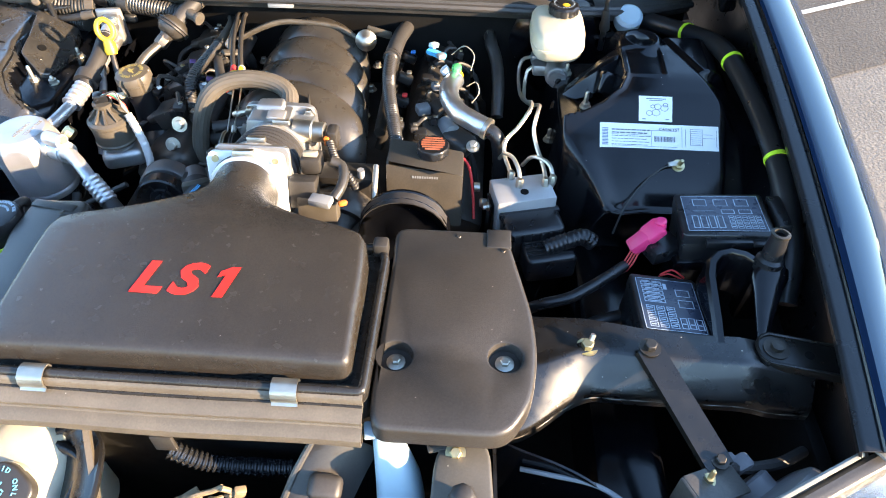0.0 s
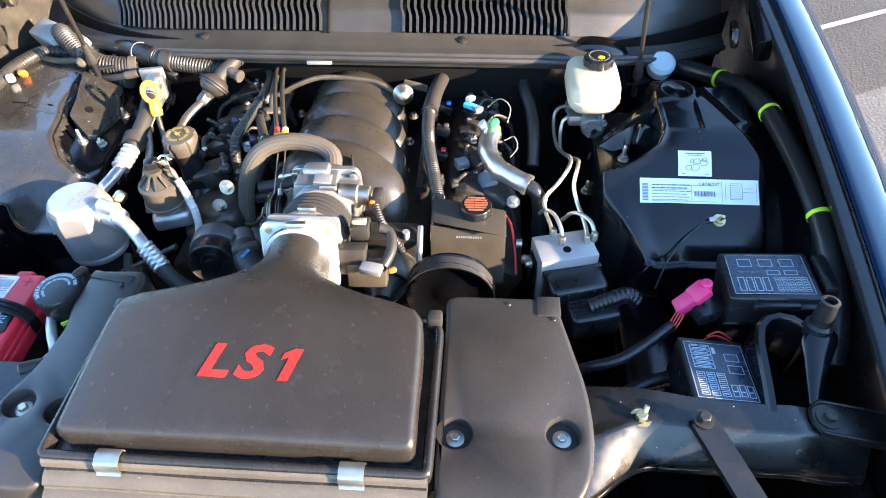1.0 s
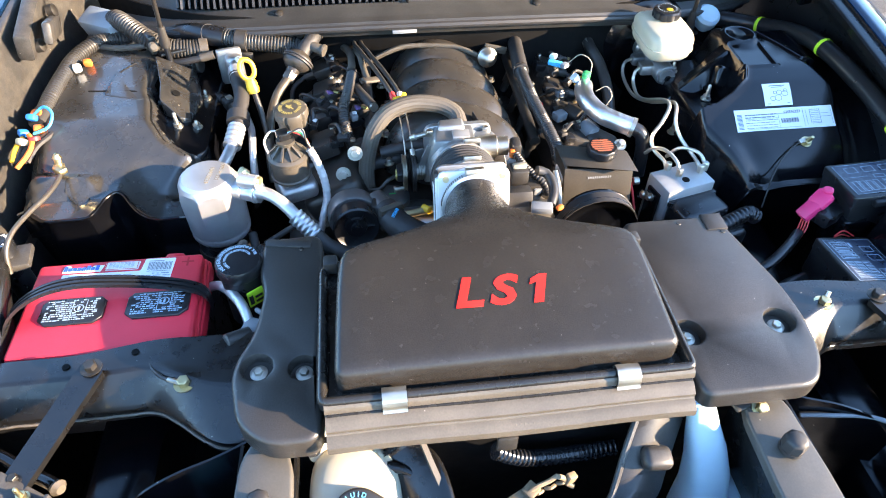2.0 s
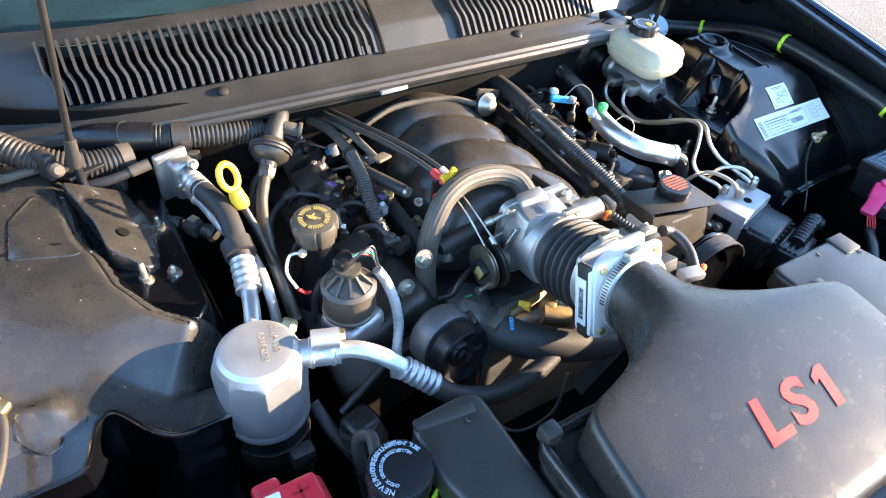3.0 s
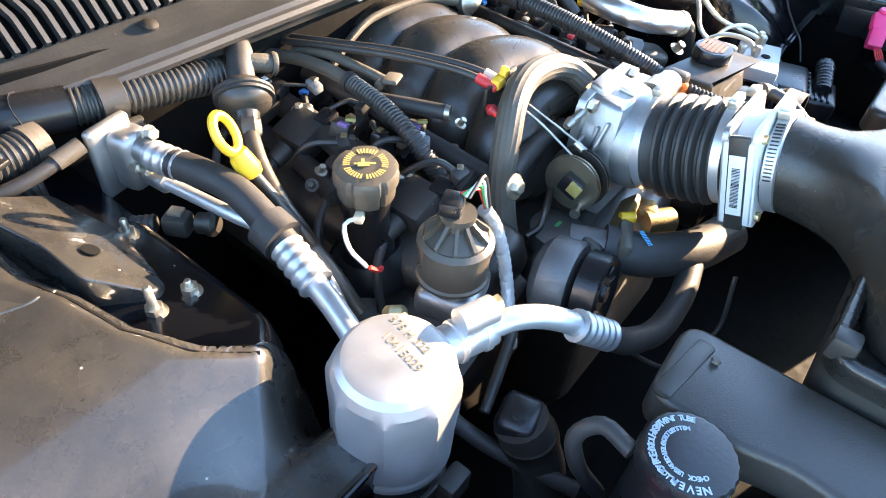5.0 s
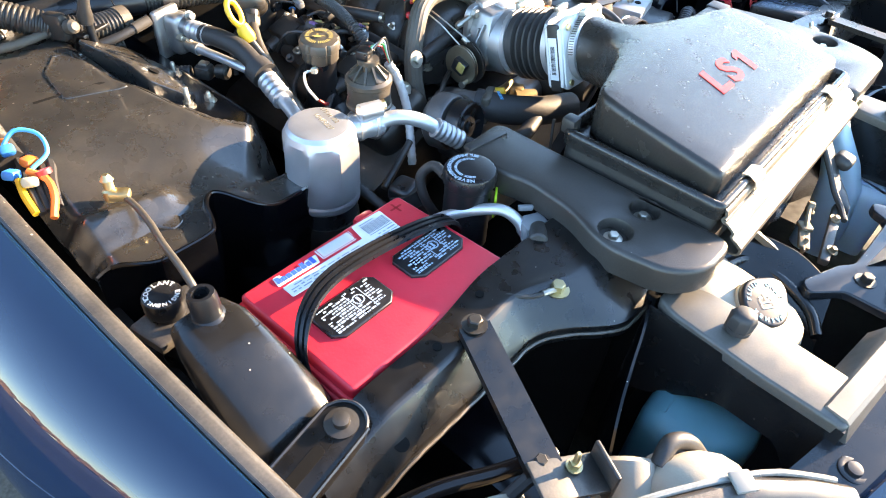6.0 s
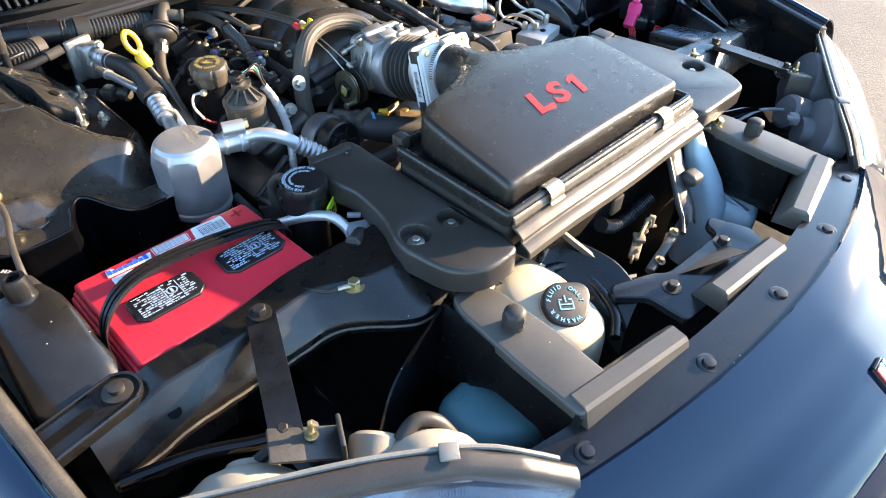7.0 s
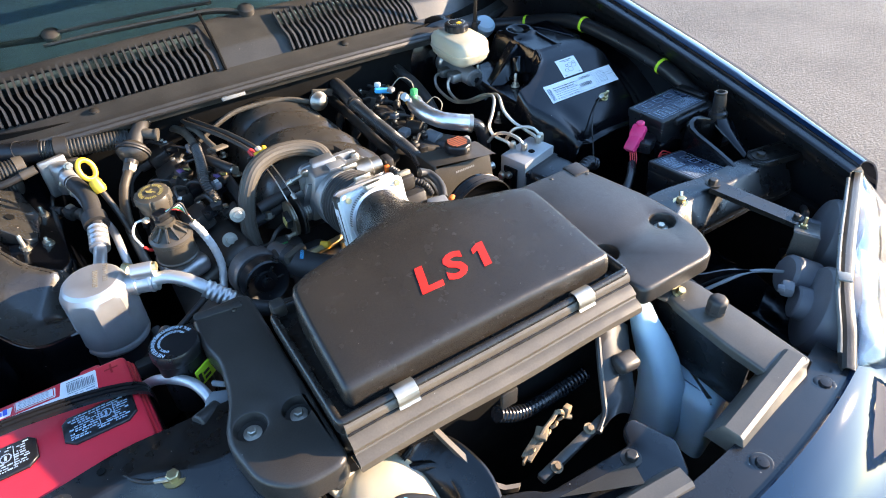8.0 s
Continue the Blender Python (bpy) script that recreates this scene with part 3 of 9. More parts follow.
def build_cowl():
    c = thing("cowl_panel", "weathered black plastic cowl with rows of vent slats", "cowl panel", (CX, 0.9, 0.95))

    def panel(x0, x1, t0, t1, nu, nv, name, material):
        def fn(u, v):
            x = x0 + (x1 - x0) * u
            y, z = along(cowl_section(x), t0 + (t1 - t0) * v)
            return (x, y, z)
        part(name, sheet(fn, nu, nv, 0.003), material, c)
    V0, V1 = 6 / 12, 8.55 / 12
    panel(-0.80, 0.72, 0.0, V0, 60, 24, "front_lip", COWL)
    panel(-0.80, 0.72, V1, 1.0, 60, 12, "rear_shelf", COWL)
    for a, b in ((-0.80, VENTS[0][0]), (VENTS[0][1], VENTS[1][0]), (VENTS[1][1], 0.72)):
        panel(a, b, V0, V1, 14, 18, "blank_panel", COWL)
    # weather seal along the lip
    pts = [(x, lip_y(x) - 0.004, 0.926 - 0.040 * (abs(x - CX) / 0.6) ** 2) for x in (-0.80, -0.7, -0.6, -0.45, -0.3, -0.15, 0, 0.15, 0.3, 0.45, 0.6, 0.72)]
    part("weather_seal", tube(pts, 0.007, 8, 0.02), RUBBER, c, "black rubber weather seal")
    # trough sheet under the slots, near-black to put their shade into the colour
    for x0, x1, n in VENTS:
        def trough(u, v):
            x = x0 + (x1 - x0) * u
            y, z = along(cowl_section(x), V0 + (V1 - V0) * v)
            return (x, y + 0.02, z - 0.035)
        part("vent_shade_trough", sheet(trough, 20, 10, 0.002), DARKCAV, c)
        w = (x1 - x0) / n
        for i in range(n + 1):
            xs = x0 + w * i

            def slat(u, v):
                t = V0 + (V1 - V0) * u
                y, z = along(cowl_section(xs), t)
                wig = 0.006 * (sstep(0.25, 0.45, u) - 0.5) * (-1)
                return (xs + wig + (v - 0.5) * w * 0.34, y, z - 0.0005)
            part("slat", sheet(slat, 14, 1, 0.012), SLAT, c)
        # each slot closes in a round end, above and below
        for i in range(n):
            for t1, sg in ((V1, 1), (V0, -1)):
                ends = bmesh.new()
                xm, hw, dt = x0 + w * (i + 0.5) - sg * 0.003, w * 0.34, 0.026
                rows = []
                for k in range(9):
                    a = math.pi * k / 8
                    px, pt = xm + hw * 1.45 * math.cos(a), t1 - sg * dt * (1 - math.sin(a) ** 0.7)
                    yy, zz = along(cowl_section(px), pt)
                    ty, tz = along(cowl_section(px), t1)
                    rows.append((ends.verts.new((px, yy, zz - 0.0002)), ends.verts.new((px, ty, tz - 0.0002))))
                for (a0, a1), (b0, b1) in zip(rows, rows[1:]):
                    ends.faces.new((a0, b0, b1, a1))
                part("slot_end", ends, COWL, c)
    for x, t in ((-0.385, 0.40), (0.155, 0.40)):
        y, z = along(cowl_section(x), t)
        part("push_pin", lathe([(0.009, 0), (0.009, 0.003), (0.005, 0.005)], (x, y, z), (0, -0.3, 1), 14), DARKSTEEL, c)
    part("seam_groove", tube([(-0.118, lip_y(-0.118) + dy, z) for dy, z in ((0.050, 0.951), (0.085, 0.988), (0.150, 1.029), (0.19, 1.038))], 0.0035, 6), DARKCAV, c)
    y, z = along(cowl_section(-0.137), 0.15)
    part("lip_clip", box((-0.130, y - 0.006, z - 0.010), (0.05, 0.008, 0.007), (0, 0, 2), 0.001), GREYPL, c)


build_cowl()


def build_screen():
    w = thing("windscreen", "dark tinted windscreen over a dark dashboard", "car window", (CX, 1.3, 1.0), kind="structure")

    def pane(u, v):
        x = -0.76 + 1.44 * u
        y = lip_y(x) + 0.176 + 0.74 * v - 0.05 * (x - CX) ** 2
        return (x, y, 1.006 - 0.040 * (abs(x - CX) / 0.6) ** 2 + 0.44 * v)
    ob = part("pane", sheet(pane, 24, 10, 0.005), GLASS, w)
    ob.visible_shadow = False

    def dash(u, v):
        x = -0.76 + 1.44 * u
        return (x, lip_y(x) + 0.215 + 0.72 * v, 0.955 + 0.03 * math.sin(v * 3) - 0.02 * (abs(x - CX) / 0.6) ** 2)
    part("dashboard", sheet(dash, 16, 8, 0.02), mat("dashboard_vinyl", (0.035, 0.060, 0.072), 0.7, bump=0.3), w)
    # added block closes the cabin; the shade inside is put into its colour
    part("cabin_back", box((CX, 1.72, 0.95), (1.5, 0.06, 0.96), (0, 0, 0), 0.02), DARKCAV, w)

    def wiper(pts, label):
        a = thing("wiper", label, "wiper", pts[0], group="wipers")
        part("arm", tube(pts, 0.010, 8, 0.02, flat=0.5, taper=0.007), PLASTIC, a)
        q = [(p[0], p[1] + 0.025, p[2] + 0.012) for p in pts[1:]]
        part("blade", tube(q, 0.007, 6, 0.03, flat=0.5), RUBBER, a)
        part("pivot_cap", lathe([(0.018, 0), (0.018, 0.012), (0.010, 0.018)], pts[0], (0, -0.3, 1), 16), PLASTIC, a)
    wiper([(-0.02, 0.868, 1.020), (-0.08, 0.880, 1.034), (-0.15, 0.893, 1.034), (-0.30, 0.930, 1.026), (-0.42, 0.965, 1.014)], "black wiper arm lying over the cowl")
    wiper([(-0.40, 0.985, 1.020), (-0.56, 1.030, 1.018), (-0.72, 1.075, 1.012)], "black wiper arm low on the glass")


build_screen()


def build_hood():
    h = thing("hood", "raised black hood with a dark fibre liner", "car hood", (CX, 1.22, 1.07))

    def skin(u, v):
        x = (-0.80 + 1.60 * u) * (1 - 0.10 * v * v)
        s = 1.38 * v
        return (CX + x, 1.19 - s * 0.72 + 0.03 * (x / 0.7) ** 2, 1.09 + s * 0.694 - 0.03 * (x / 0.72) ** 2)
    part("outer_panel", sheet(skin, 16, 16, 0.004), PAINT, h)

    def liner(u, v):
        x, y, z = skin(0.04 + 0.92 * u, 0.03 + 0.94 * v)
        return (x, y - 0.018, z - 0.020)
    part("liner", sheet(liner, 16, 16, 0.008), UNDER, h)


build_hood()


def build_strut(base, top, label):
    s = thing("hood_strut", label, "gas strut", base, group="hood struts")
    a, b = Vector(base), Vector(top)
    ax = (b - a).normalized()
    part("rod", lathe([(0.0045, 0), (0.0045, 0.30)], a, ax, 12), mat("black_strut_rod", (0.05, 0.045, 0.04), 0.35, 0.6), s)
    part("cylinder", lathe([(0.010, 0.30), (0.010, (b - a).length)], a, ax, 14), PLASTIC, s)
    part("end_socket", lathe([(0.006, 0.030), (0.0075, 0.026), (0.0085, 0.004), (0.0105, -0.004), (0.0105, -0.016), (0.007, -0.019)], a, ax, 14), PLASTIC, s)
    part("ball_bracket", join(lathe([(0.006, -0.060), (0.006, -0.012)], a, (0, 0, 1), 12), box(a + Vector((0, 0.030, -0.034)), (0.05, 0.055, 0.006), (0, 0, 20), 0.002)), CAPBLACK, s)


build_strut((-0.606, 0.706, 0.925), (-0.516, 0.52, 1.76), "thin black hood strut on a ball bracket beside the tower")
build_strut((0.515, 0.757, 0.880), (0.425, 0.58, 1.72), "thin black hood strut beside the brake reservoir")


# ---- inner bay ----
def shelf_edge(y):
    P = ((0.40, 0.455), (0.43, 0.485), (0.463, 0.530), (0.505, 0.556), (0.56, 0.566), (0.60, 0.580), (0.72, 0.585), (0.95, 0.585))
    for (a, p), (b, q) in zip(P, P[1:]):
        if y <= b:
            return p + (q - p) * max(0.0, (y - a) / (b - a))
    return P[-1][1]


def driver_tower_z(x, y):
    """Height of the driver's wheel-house top: a sloping front, a flat strut pad, a stud shelf and a fold towards the fender."""
    P = ((0.28, 0.715), (0.326, 0.772), (0.345, 0.797), (0.374, 0.822), (0.395, 0.833), (0.43, 0.854), (0.476, 0.889), (0.522, 0.902), (0.62, 0.907), (1.0, 0.912))

    def slope(q):
        for (a, p), (b, r) in zip(P, P[1:]):
            if q <= b:
                return p + (r - p) * (q - a) / (b - a)
        return P[-1][1]
    z = sum(slope(y + d) for d in (-0.012, -0.006, 0.0, 0.006, 0.012)) / 5
    # the side towards the fender falls away behind a diagonal fold
    q = (x - 0.600) * 0.914 + (y - 0.640) * 0.406
    z -= 0.026 * sstep(0.0, 0.026, q) * sstep(0.42, 0.50, y)
    z += 0.016 * sstep(0.552, 0.562, y) * sstep(0.012, 0.030, q) * (1 - sstep(0.70, 0.72, x))
    z -= 0.020 * sstep(0.675, 0.72, x)
    # shelf of the studs, below a step that curls round the pad
    E = ((0.36, 0.36), (0.440, 0.374), (0.453, 0.440), (0.468, 0.474), (0.490, 0.503), (0.515, 0.514), (0.545, 0.516), (1.0, 0.516))
    e = E[-1][1]
    for (a, p), (b, r) in zip(E, E[1:]):
        if y <= b:
            e = p + (r - p) * max(0.0, (y - a) / (b - a))
            break
    k = (1 - sstep(e - 0.024, e + 0.010, x)) * sstep(0.425, 0.450, y)
    z = z * (1 - k) + min(z, 0.836 + 0.05 * (x - 0.46)) * k
    z += 0.004 * math.exp(-((x - e - 0.008) / 0.005) ** 2) * sstep(0.46, 0.50, y) * (1 - sstep(0.60, 0.62, y))
    # sunk pad with a folded front edge, and the round pocket behind it
    pad = sstep(0.524, 0.529, y) * (1 - sstep(0.604, 0.610, y)) * sstep(0.521, 0.526, x) * (1 - sstep(0.588, 0.593, x))
    z -= 0.0055 * pad
    z += 0.0030 * math.exp(-((y - 0.523) / 0.003) ** 2) * sstep(0.512, 0.518, x) * (1 - sstep(0.592, 0.600, x))
    r = math.hypot(x - 0.562, y - 0.634)
    z += 0.007 * math.exp(-((r - 0.030) / 0.010) ** 2) * sstep(0.50, 0.53, x)
    z -= 0.018 * (1 - sstep(0.012, 0.022, r))
    # the front corner towards the engine is cut off, with a crease above it
    d = ((x - 0.375) * 0.12 + (y - 0.455) * 0.095) / 0.153
    z -= 0.15 * (1 - sstep(-0.045, 0.012, d)) * (1 - sstep(0.44, 0.47, y))
    c = (x - 0.500) + 0.55 * (y - 0.36)
    z -= 0.007 * math.exp(-(c / 0.022) ** 2) * (1 - sstep(0.365, 0.41, y))
    z -= 0.085 * sstep(0.668, 0.715, y)
    return z - 0.20 * (1 - sstep(0.375, 0.418, x))


def tower_z(xo, y, high):
    """Height of the wheel-house top; xo is the distance from the centre line, high the level of its plateau."""
    if high > 0.88:
        return driver_tower_z(xo + CX, y)
    z = 0.818 + (high - 0.818) * sstep(0.365, 0.52, y) - 0.030 * (1 - sstep(0.53, 0.61, xo)) * (1 - sstep(0.33, 0.46, y))
    z += 0.010 * sstep(0.5, 0.8, y)
    shelf = 0.826 + 0.012 * sstep(0.45, 0.55, xo)
    edge = shelf_edge(y)
    k = (1 - sstep(edge - 0.014, edge + 0.004, xo)) * sstep(0.425, 0.445, y)
    z = z * (1 - k) + min(z, shelf) * k
    z -= 0.006 * math.exp(-((xo - edge - 0.004) / 0.004) ** 2) * sstep(0.43, 0.45, y)
    z -= 0.035 * sstep(0.735, 0.775, xo) * sstep(0.30, 0.40, y)
    z -= 0.20 * (1 - sstep(0.425, 0.468, xo))
    # pressed ridge and the step in front of it
    z += 0.014 * math.exp(-((y - 0.388 - 0.10 * (xo - 0.66)) / 0.014) ** 2) * sstep(0.630, 0.655, xo)
    z -= 0.008 * (1 - sstep(0.362, 0.372, y)) * sstep(0.60, 0.66, xo)
    cut = (xo - 0.45) * 0.765 + (y - 0.475) * 0.647
    return z - 0.16 * (1 - sstep(-0.045, 0.012, cut)) * sstep(0.36, 0.42, y)


def build_wheelhouse(side, high, label):
    w = thing("wheel_house", label, "inner fender", (CX + side * 0.6, 0.5, 0.4), group="wheel houses", kind="structure")

    def front_y(xo):
        if side > 0:
            return 0.318
        step = sstep(0.618, 0.640, xo)
        return 0.318 + 0.044 * math.exp(-((xo - 0.602) / 0.028) ** 2) * (1 - step) - 0.012 * step + 0.035 * sstep(0.70, 0.76, xo)

    def top(u, v):
        xo = 0.40 + (0.365 if side < 0 else 0.425) * u
        y0 = front_y(xo)
        y = y0 + (0.912 - y0) * v
        return (CX + side * xo, y, tower_z(xo, y, high) + 0.006 * (1 - sstep(0.0, 0.008, y - y0)))
    def keep(bm, want):
        gone = []
        for f in bm.faces:
            c = f.calc_center_median()
            xo = abs(c.x - CX)
            on_shelf = side < 0 and c.y > 0.446 and xo < shelf_edge(c.y) - 0.006
            if on_shelf != want:
                gone.append(f)
        bmesh.ops.delete(bm, geom=gone, context="FACES")
        return bm
    part("top_panel", keep(sheet(top, 120 if side < 0 else 230, 170 if side < 0 else 260, 0.003), False), SHEET if side > 0 else TOWER, w, "black enamelled pressed steel")
    if side < 0:
        part("stud_shelf", keep(sheet(top, 120, 170, 0.003), True), SHEET, w, "glossy black stud shelf")
        # pressed strut plate and its wedge
        o = fillet([(-0.708, 0.588), (-0.640, 0.566), (-0.618, 0.572), (-0.606, 0.600), (-0.628, 0.690), (-0.668, 0.700), (-0.700, 0.660)], 0.006)
        part("strut_plate", plate(o, 0.862, 0.8815, 0.0015, lift=lambda x, y: tower_z(CX - x, y, high) + 0.0045 - 0.8815), TOWER, w, "raised strut plate with crisp edges")
        o = fillet([(-0.632, 0.700), (-0.608, 0.610), (-0.604, 0.566), (-0.566, 0.538), (-0.552, 0.546), (-0.540, 0.620), (-0.560, 0.700)], 0.006)
        part("wedge_plate", plate(o, 0.845, 0.8930, 0.003, lift=lambda x, y: -0.60 * max(0.0, x + 0.622) - 0.010 * sstep(0.60, 0.54, y)), TOWER, w, "pressed wedge beside the stud")
        # near-black disc paints the shade of a hole in the wedge
        part("wedge_shade_disc", lathe([(0.0075, 0), (0.0075, 0.0012)], (-0.580, 0.596, 0.8680), (0.5, -0.1, 0.86), 14), DARKCAV, w)

    def front(u, v):
        xo = 0.40 + (0.365 if side < 0 else 0.425) * u
        y0 = front_y(xo)
        z1 = tower_z(xo, y0 + 0.002, high) + 0.003
        return (CX + side * xo, y0 + 0.004 * math.sin(min(1.0, v * 6) * math.pi) + 0.06 * sstep(0.05, 1.0, v), z1 - 0.36 * v)
    part("front_panel", sheet(front, 40, 24, 0.003), SHEET, w)

    def inner(u, v):
        y = 0.22 + 0.68 * u
        z1 = tower_z(0.40, y, high)
        return (CX + side * (0.402 - 0.02 * v), y, z1 - 0.40 * v)
    # near-black colour stands in for the shade beside the engine
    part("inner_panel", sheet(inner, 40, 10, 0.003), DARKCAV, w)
    if side > 0:
        # pressed gusset rising from the shelf to the strut pad
        secs = []
        for p, wd, h in (((0.408, 0.572, 0.812), 0.010, 0.010), ((0.425, 0.572, 0.834), 0.016, 0.016), ((0.448, 0.574, 0.858), 0.020, 0.026), ((0.474, 0.578, 0.880), 0.024, 0.038), ((0.500, 0.590, 0.897), 0.028, 0.046), ((0.522, 0.602, 0.903), 0.028, 0.046)):
            c = Vector(p)
            secs.append([c + Vector((0.3 * dx * wd, dx * wd, dz * h)) for dx, dz in ((-1.5, -1.0), (-1.0, -0.42), (-0.8, -0.10), (-0.55, 0.0), (-0.25, -0.07), (0.2, -0.08), (0.6, 0.0), (0.85, -0.08), (1.0, -0.40), (1.3, -1.0))])
        part("gusset", loft(secs), SHEET, w, "folded gusset rising to the strut pad")
        part("gusset_nose", box((0.498, 0.548, 0.868), (0.034, 0.022, 0.040), (-22, 18, 10), 0.006, 3), SHEET, w)
        # punched holes as near-black discs, their shade only coloured on
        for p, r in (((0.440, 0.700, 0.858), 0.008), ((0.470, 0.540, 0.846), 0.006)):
            part("hole_shade_disc", lathe([(r, 0), (r, 0.0012)], p, (0.3, -0.5, 0.8), 14), DARKCAV, w)
    # seam of sealer round the shelf
    pts = []
    for i in range(14):
        y = 0.435 + 0.155 * i / 13
        e = shelf_edge(y) + 0.004
        pts.append((CX + side * e, y, tower_z(e, y, high) + 0.001))
    pts += [(CX + side * e, y, tower_z(e, y, high) + 0.001) for e, y in ((0.605, 0.596), (0.645, 0.600), (0.69, 0.604))]
    if side < 0:
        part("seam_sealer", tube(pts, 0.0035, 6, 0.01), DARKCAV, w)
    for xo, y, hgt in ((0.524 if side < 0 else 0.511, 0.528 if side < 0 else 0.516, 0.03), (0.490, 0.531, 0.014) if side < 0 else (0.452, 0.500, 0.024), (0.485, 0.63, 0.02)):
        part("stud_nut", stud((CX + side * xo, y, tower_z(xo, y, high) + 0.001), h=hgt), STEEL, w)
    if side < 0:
        # no openings cut: dark discs carry the shade of the punched holes
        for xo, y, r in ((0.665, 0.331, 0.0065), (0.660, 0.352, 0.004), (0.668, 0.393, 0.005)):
            part("hole_shade_disc", lathe([(r, 0), (r, 0.0012)], (CX - xo, y, tower_z(xo, y, high) + 0.0008), (0, -0.15, 1), 14), DARKCAV, w)
        pad = fillet([(-0.742, 0.372), (-0.716, 0.345), (-0.700, 0.350), (-0.698, 0.362), (-0.722, 0.392), (-0.738, 0.388)], 0.007)
        part("pressed_pad", plate(pad, 0.80, 0.820, 0.003, lift=lambda x, y: tower_z(CX - x, y, high) + 0.005 - 0.820), TOWER, w, "raised pad with a slot")
        part("edge_lip", tube([(CX - xo, front_y(xo) + 0.001, tower_z(xo, front_y(xo) + 0.002, high) + 0.006) for xo in (0.500 + 0.008 * i for i in range(32))], 0.0028, 8), SHEET, w)
    return w


build_wheelhouse(1, 0.893, "glossy black wheel house carrying two paper labels")
build_wheelhouse(-1, 0.872, "dusty black wheel house beside the battery")


def build_bay_shell():
    """Firewall, inner rails, the tie bar and the dark tray below, which close the bay."""
    def wall(u, v):
        x = -0.80 + 1.52 * u
        return (x, lip_y(x) + 0.035 + 0.02 * math.sin(u * 40) * v, 0.925 - 0.60 * v)
    # firewall, shield and inner walls: the bay's deep shade is put into their colour
    finish("firewall", sheet(wall, 40, 8, 0.004), DARKCAV, label="near-black firewall below the cowl, its shade put into the colour", category="firewall", kind="structure")
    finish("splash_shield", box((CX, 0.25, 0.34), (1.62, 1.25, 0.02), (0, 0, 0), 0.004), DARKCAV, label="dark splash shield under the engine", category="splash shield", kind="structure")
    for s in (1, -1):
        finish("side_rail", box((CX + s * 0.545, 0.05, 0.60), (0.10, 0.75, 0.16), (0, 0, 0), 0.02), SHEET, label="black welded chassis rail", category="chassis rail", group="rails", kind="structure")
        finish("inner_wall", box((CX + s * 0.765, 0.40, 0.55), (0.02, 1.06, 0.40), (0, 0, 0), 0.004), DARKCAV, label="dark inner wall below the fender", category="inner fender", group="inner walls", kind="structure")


build_bay_shell()


def build_tie_bar(side, label):
    """The pressed panel that ties the fender to the radiator support."""
    t = thing("tie_panel", label, "body panel", (CX + side * 0.55, -0.02, 0.78), group="tie panels", kind="structure")

    def fn(u, v):
        xo = 0.30 + 0.455 * u
        back = 0.040 - 0.018 * sstep(0.45, 0.60, xo)
        frnt = -0.115 + 0.066 * sstep(0.37, 0.49, xo)
        prof = ((0, -0.05), (0.02, -0.006), (0.05, 0), (0.30, 0.001), (0.56, 0.001), (0.60, -0.001), (0.63, -0.004), (0.72, -0.013), (0.94, -0.036), (0.98, -0.041), (1.0, -0.060))
        k = v * (len(prof) - 1)
        i = min(int(k), len(prof) - 2)
        f = k - i
        a, dz = (prof[i][j] * (1 - f) + prof[i + 1][j] * f for j in (0, 1))
        z = 0.826 + dz + 0.006 * math.exp(-((xo - 0.44) / 0.045) ** 2) * sstep(0.45, 0.7, a)
        z -= 0.012 * sstep(0.66, 0.72, xo)
        return (CX + side * xo, back + (frnt - back) * a, z)
    part("pressed_panel", sheet(fn, 90, 40, 0.0025), PRESSED, t, "black enamelled pressed steel")
    rim = [fn(i / 40, 0.94) for i in range(41)]
    part("torn_edge", tube([Vector(p) + Vector((0, -0.001 + 0.0005 * math.sin(k * 2.3), -0.002)) for k, p in enumerate(rim)], 0.0022, 6), BROWNED, t, "browned raw edge")
    # slotted strap bolted on top, reaching under the fender
    arc = [(-0.024 * math.sin(q), 0.024 * math.cos(q)) for q in (math.pi * i / 12 for i in range(13))]
    o = [(0.105, 0.024)] + arc + [(0.105, -0.024)]
    m = Matrix.Translation((CX + side * 0.708, 0.004, 0.0)) @ (pose(0, 0, 0, 0, 0, -10) if side > 0 else pose(0, 0, 0, 0, 0, 190))
    bm = plate(o, 0.815, 0.8275, 0.003)
    bmesh.ops.transform(bm, matrix=m, verts=bm.verts)
    part("slotted_strap", bm, PRESSED if side < 0 else PLATE, t, "dusty slotted strap" if side < 0 else "black slotted strap")
    part("strap_rim", tube([m @ Vector((px * 0.96, py * 0.96, 0.8285)) for px, py in o], 0.0020, 6), PRESSED if side < 0 else PLATE, t)
    # strap holes are dark discs with the shade in their colour
    for k, (px, r) in enumerate(((0.040, 0.006), (0.075, 0.0045))):
        if side > 0:
            part("strap_shade_disc", lathe([(r, 0), (r, 0.0006)], m @ Vector((px, 0, 0.8276)), (0, 0, 1), 14), DARKCAV, t)
    # the strap's slot is a near-black slip that paints its shade
    if side < 0:
        slot = plate(fillet([(0.028, -0.006), (0.090, -0.006), (0.090, 0.006), (0.028, 0.006)], 0.0055), 0.8272, 0.8282, 0)
        bmesh.ops.transform(slot, matrix=m, verts=slot.verts)
        part("strap_shade_slot", slot, DARKCAV, t)
    part("washer_bolt", lathe([(0.016, 0), (0.016, 0.002), (0.008, 0.003), (0.008, 0.009), (0.004, 0.010)], m @ Vector((0.0, 0, 0.8276)), (0, 0, 1), 20), DARKSTEEL, t)
    # round hole in the front slope, painted as a disc of shade
    u, v = (0.674 - 0.30) / 0.455, 0.76
    sc = Vector(fn(u, v))
